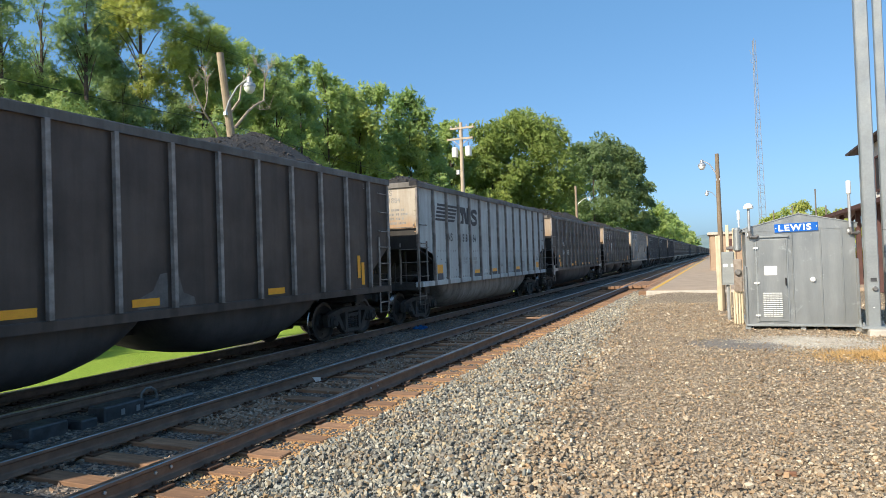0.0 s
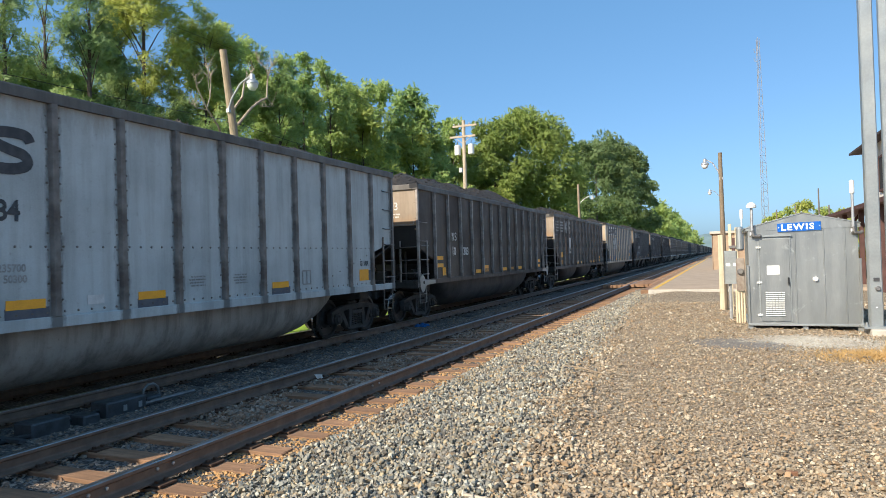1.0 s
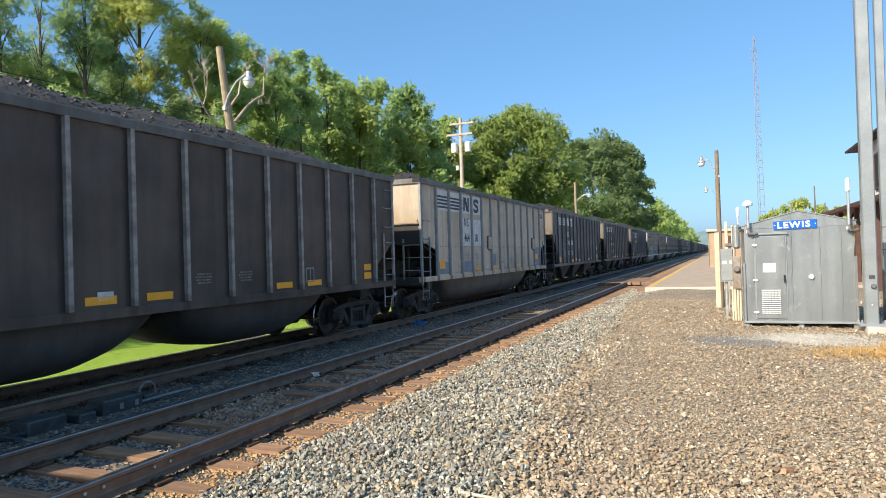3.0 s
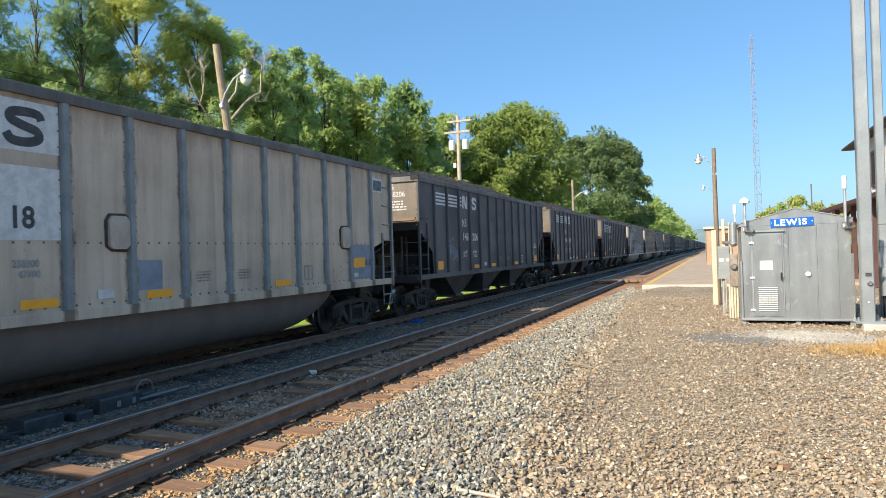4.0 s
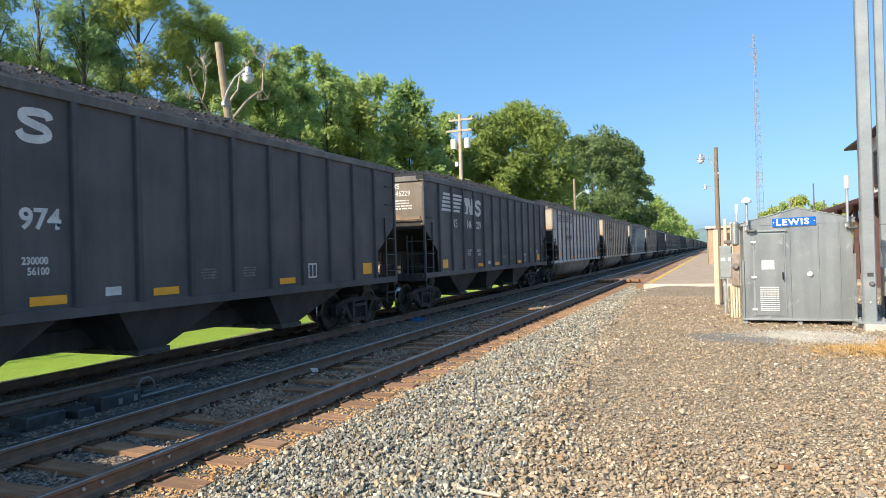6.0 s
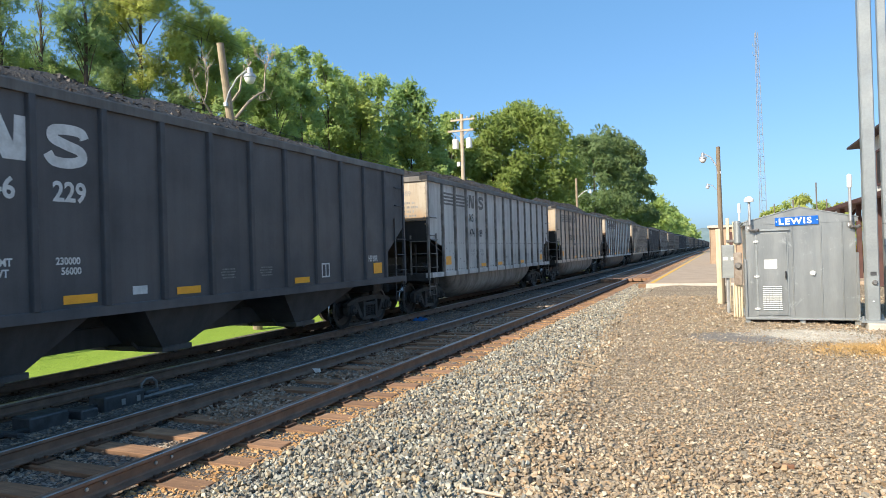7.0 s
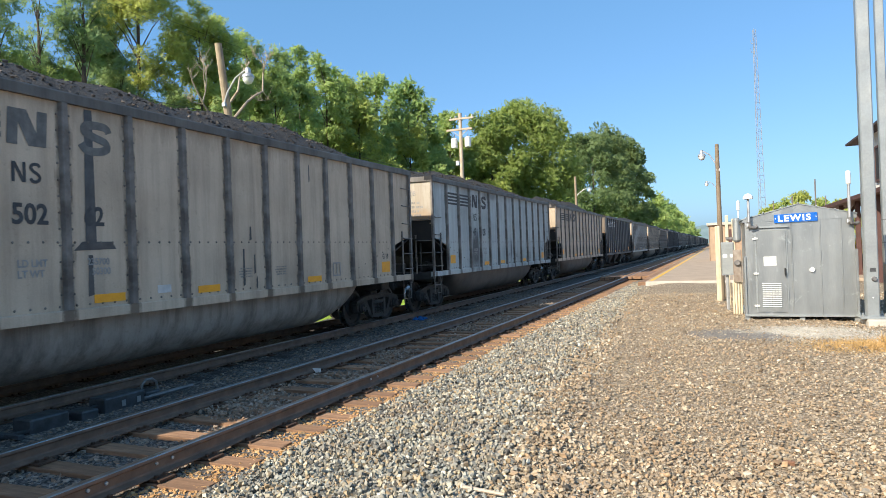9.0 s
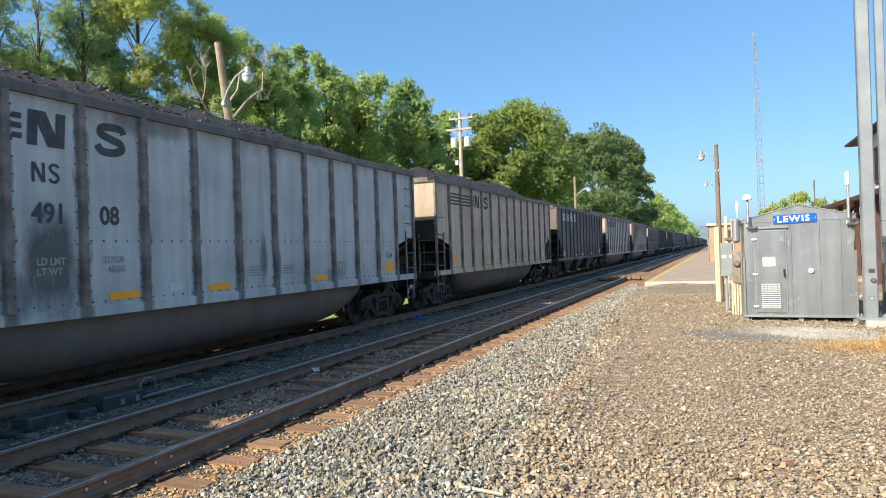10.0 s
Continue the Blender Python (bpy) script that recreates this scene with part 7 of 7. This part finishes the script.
def dead_tree():
    ob = thing("dead_tree", "bleached leafless tree with pale forked limbs", "tree", pose(-16.0, 18.55, -0.6))
    o = Vector((-16.0, 18.4, -0.6))
    limbs = [
        [(18.95, 0.0), (18.92, 3.0), (18.97, 5.6), (19.0, 6.72), (19.11, 7.37), (19.2, 7.8), (19.44, 8.37), (19.85, 9.0)],
        [(18.93, 4.6), (18.6, 5.9), (18.07, 6.56), (17.44, 6.99), (17.11, 7.72), (16.93, 8.07)],
        [(17.44, 6.99), (17.62, 7.47), (17.57, 8.03), (17.47, 8.68)],
        [(17.62, 7.47), (17.8, 7.89), (17.94, 8.41)],
        [(19.0, 6.75), (19.54, 7.46), (20.04, 7.81), (20.47, 8.03), (20.82, 8.86), (20.96, 9.5)],
        [(20.82, 8.86), (21.19, 9.35), (21.5, 9.8)],
        [(20.82, 8.86), (20.43, 9.13), (20.39, 9.5)],
        [(20.04, 7.81), (20.6, 7.75), (21.1, 7.85)],
        [(17.44, 6.99), (17.1, 7.0), (16.8, 7.15)],
    ]
    rng = random.Random(6)
    for i, l in enumerate(limbs):
        r = {0: 0.085, 1: 0.05, 4: 0.055}.get(i, 0.024)
        pts = [Vector((-16.0 + rng.uniform(-.25, .25) * (j > 0), y, z)) - o for j, (y, z) in enumerate(l)]
        limb = part("trunk" if i == 0 else "limb", Shape().tube(pts, [r * (1 - 0.72 * j / (len(l) - 1)) for j in range(len(l))], 8), M["dead_bark"], ob, smooth=True)
        s = Shape()
        for k in range(7):
            a = pts[-1].lerp(pts[-2], rng.uniform(0, 1.0))
            b = a + Vector((rng.uniform(-.3, .3), rng.uniform(-.28, .28), rng.uniform(0.15, 0.55)))
            s.tube([a, a.lerp(b, 0.5) + Vector((0, rng.uniform(-.06, .06), 0)), b], [0.014, 0.010, 0.005], 4)
        part("twig", s, M["dead_bark"], limb)


def build_trees():
    A, B, C = M["leaf_a"], M["leaf_b"], M["leaf_c"]
    wall = [
        (-26, 18.8, 9.8, 1.6, A, 0.9, 0.05), (-26, 21.3, 10.2, 1.7, C, 0.9, 0.05), (-25.5, 24.0, 10.0, 1.7, C, 0.9, 0.05),
        (-29, 21.6, 11.6, 1.5, A, 0.8, 0.1), (-29, 23.4, 11.2, 1.5, A, 0.8, 0.1), (-30, 25.4, 11.0, 1.6, C, 0.8, 0.1),
        (-27, 17.9, 16.5, 1.0, C, 0.5, 0.3), (-28, 19.6, 12.0, 1.5, A, 0.8, 0.1), (-26.5, 20.6, 10.8, 1.5, B, 0.9, 0.1), (-28, 20.4, 15.8, 0.9, C, 0.08, 0.5), (-27, 21.9, 16.2, 1.25, C, 0.42, 0.6),
        (-27, 23.9, 12.6, 1.9, C, 0.9, 0.1), (-28, 26.0, 19.5, 2.4, B, 0.55, 0.5), (-27, 27.0, 12.2, 1.8, C, 0.7, 0.1), (-27, 29.4, 17.7, 2.1, B, 0.7, 0.35), (-27.5, 31.8, 17.7, 1.9, A, 0.75, 0.3),
        (-28.8, 35.9, 18.4, 2.0, A, 0.8, 0.2), (-27.2, 36.5, 16.6, 1.8, A, 0.8, 0.25), (-28.1, 40.6, 17.6, 2.1, A, 0.85, 0.2), (-28.7, 45.2, 19.0, 2.4, A, 0.85, 0.2), (-27.4, 48.0, 16.9, 2.2, B, 0.85, 0.15),
        (-29.5, 50.9, 20.0, 2.7, A, 0.85, 0.2), (-29.8, 55.8, 20.2, 2.7, A, 0.85, 0.2), (-27.5, 58.0, 16.9, 2.4, B, 0.9, 0.15), (-30.1, 62.4, 21.5, 2.8, A, 0.85, 0.2), (-27.8, 62.7, 18.9, 2.8, A, 0.85, 0.2), (-29.2, 72.8, 19.7, 3.2, A, 0.85, 0.2),
        (-34, 27, 10.0, 3.2, A, 0.7, 0.1), (-35, 38, 13.5, 3.4, C, 0.8, 0.1), (-36, 48, 15.5, 4.0, C, 0.8, 0.1), (-37, 60, 17.0, 4.5, C, 0.8, 0.1), (-35, 68, 18.0, 4.5, A, 0.8, 0.1),
        (-29, 18.3, 11.9, 1.5, A, 0.9, 0.1), (-29.5, 20.9, 12.0, 1.5, C, 0.9, 0.1), (-30, 23.2, 12.6, 1.6, A, 0.9, 0.1), (-30.2, 25.9, 14.0, 1.7, C, 0.9, 0.1), (-31, 73.5, 20.0, 2.6, A, 0.9, 0.1), (-33, 46.0, 19.6, 2.8, C, 0.9, 0.1), (-30.5, 25.7, 16.0, 2.0, C, 0.9, 0.1), (-30, 21.6, 13.4, 1.5, C, 0.9, 0.1), (-33, 41.5, 19.0, 2.4, A, 0.9, 0.1), (-33, 54.0, 21.0, 3.0, A, 0.9, 0.1),
    ]
    names = {id(A): "leafy green deciduous tree behind the far track", id(B): "yellow-green deciduous tree with an airy crown", id(C): "dark green tree with a dense shaded crown"}
    for i, (x, y, tall, wide, mat, cover, bole) in enumerate(wall):
        tree(x, y, tall, wide, mat, 40 + i, names[id(mat)], bole, 60 if wide > 1.3 else 34, cover, most=40000)
    rng = random.Random(12)
    for i in range(22):
        y = 9 + 3.0 * i + rng.uniform(-1, 1)
        mat = rng.choice((B, A, B, B, A))
        tree(-21.5 - rng.uniform(0, 3.0), y, rng.uniform(6.8, 9.2) + 0.02 * y, rng.uniform(2.3, 3.0), mat, 100 + i, "dense green shrub thicket at the lawn's edge", 0.05, 34, 1.0, "shrub", None, 9000)
    for i in range(12):
        tree(-18.0 - rng.uniform(0, 0.8), 8.5 + 2.3 * i + rng.uniform(-0.4, 0.4), rng.uniform(2.6, 3.3), rng.uniform(1.5, 1.8), M["leaf_d"], 150 + i, "dark green undergrowth in the trees' shade", 0.02, 30, 1.2, "shrub", None, 5000)
    tree(-22.0, 79.3, 21.3, 6.9, M["leaf_m"], 201, "big round maple with a dense green crown", 0.14, 190, 1.5, "tree", 0.135, 130000, True)
    tree(-24.0, 72.5, 19.2, 4.6, M["leaf_m"], 202, "green maple beside the big round one", 0.14, 60, 1.4, "tree", 0.13, 60000, True)
    tree(-19.2, 112.0, 22.6, 5.8, M["leaf_d"], 203, "dark green maple with a rounded crown", 0.1, 64, 1.2, "tree", 0.18, 46000, True)
    tree(-20.4, 130.0, 27.6, 7.0, M["leaf_d"], 204, "tall dark green maple with an uneven crown", 0.1, 90, 1.2, "tree", 0.20, 60000, True)
    tree(-18.9, 151.0, 27.6, 5.4, M["leaf_d"], 205, "tall dark green maple further along the line", 0.1, 70, 1.2, "tree", 0.24, 40000, True)
    tree(-17.9, 166.0, 27.0, 4.8, M["leaf_d"], 206, "dark green maple further along the line", 0.05, 60, 1.2, "tree", 0.26, 32000, True)
    for i in range(12):
        y = 205 + 24 * i + rng.uniform(-6, 6)
        tree(-16.6 - rng.uniform(0, 2.5), y, 24.0 - 0.0195 * y + rng.uniform(-1.2, 0.6), 5.4 + rng.uniform(-0.8, 0.8), A, 300 + i, "distant pale green tree along the railway", 0.03, 40, 1.0, "tree", 0.0016 * y, 12000)
    for i, (x, y, tall, wide) in enumerate(((5.9, 92, 7.0, 1.5), (7.3, 93, 7.5, 1.9), (9.6, 92, 7.9, 2.0), (11.4, 94, 7.6, 1.8), (14.2, 95, 7.0, 2.0))):
        tree(x, y, tall, wide, B, 400 + i, "low bright green tree behind the hut", 0.1, 40, 1.4, "tree", 0.12, 12000)


def build_hill():
    rng = np.random.default_rng(5)
    xs = np.linspace(-900, 900, 220)
    crest = 46 + 9 * np.sin(xs / 170 + 0.6) + 4 * np.sin(xs / 47) + rng.normal(0, 0.6, 220) + 0.02 * xs
    rows = []
    for f, dy in ((0.0, 0), (0.35, 60), (0.72, 130), (0.93, 190), (1.0, 240), (0.7, 400), (0.0, 600)):
        rows.append(np.stack([xs, 1500 + dy + 14 * np.sin(xs / 60 + dy), crest * f * 0.95 - 1.0], -1))
    v = np.stack(rows).reshape(-1, 3)
    i, j = np.meshgrid(np.arange(219), np.arange(6))
    k = (j * 220 + i).ravel()
    thing("wooded_hill", "low wooded ridge on the horizon, coloured blue-green with haze", "hill", kind="structure", shape=big_mesh("wooded_hill", v, np.stack([k, k + 1, k + 221, k + 220], -1), M["hill"], 4))


signal_bungalow()
conduit_group()
steel_mast()
utility_pole()
lattice_tower()
platform()
depot()
small_things()
for dz, dx in ((11.9, -1.0), (10.7, 1.0)):
    span("overhead_wire", (-18 + dx, 47.1, dz), (-19 + dx, -10, dz + 0.2), 0.9, 0.005)
    span("overhead_wire", (-18 + dx, 47.1, dz), (-18 + dx, 110, dz + 0.5), 1.1, 0.005)
span("overhead_wire", (-14.05, 16.35, 6.2), (-18, 47.1, 7.4), 0.35, 0.008)
span("overhead_wire", (-14.05, 16.35, 6.2), (-14.5, -12, 6.3), 0.35, 0.008)
dead_tree()
build_trees()
build_hill()


# ---- what moves ----


# The train's small unevenness of pace: seconds, metres behind a steady roll.
PACE = [(0.0, -0.03), (0.5, 0.17), (1.0, -0.13), (1.5, -0.08), (2.0, 0.0), (2.5, 0.05), (4.0, -0.10), (4.5, 0.03), (5.0, 0.07), (5.5, -0.11),
        (7.0, -0.21), (7.5, 0.08), (8.0, -0.10), (8.5, 0.0), (9.0, 0.08), (9.5, -0.05), (10.0, 0.0)]


def rolled(t):
    """How far the train has come after t seconds."""
    return SPEED * min(t, 9.975) - float(np.interp(t, [p[0] for p in PACE], [p[1] for p in PACE]))


def motions():
    """The train rolls towards the camera; the wheels of the cars that come near turn with it."""
    for c in cars:
        rows = [(t, pose(FAR_X, STARTS[c.i] - rolled(t), -FAR_DROP)) for t, late in PACE]
        walk(c.ob, rows)
        walk(c.coal, [(t, pose(0, 0, -LESS[c.kind]) @ m) for t, m in rows])
        if c.i < 14:
            for w, y in c.axles:
                walk(w, [(k / FPS, pose(0, y, WHEEL_R, math.degrees(rolled(k / FPS) / WHEEL_R))) for k in range(10 * FPS + 1)])


motions()
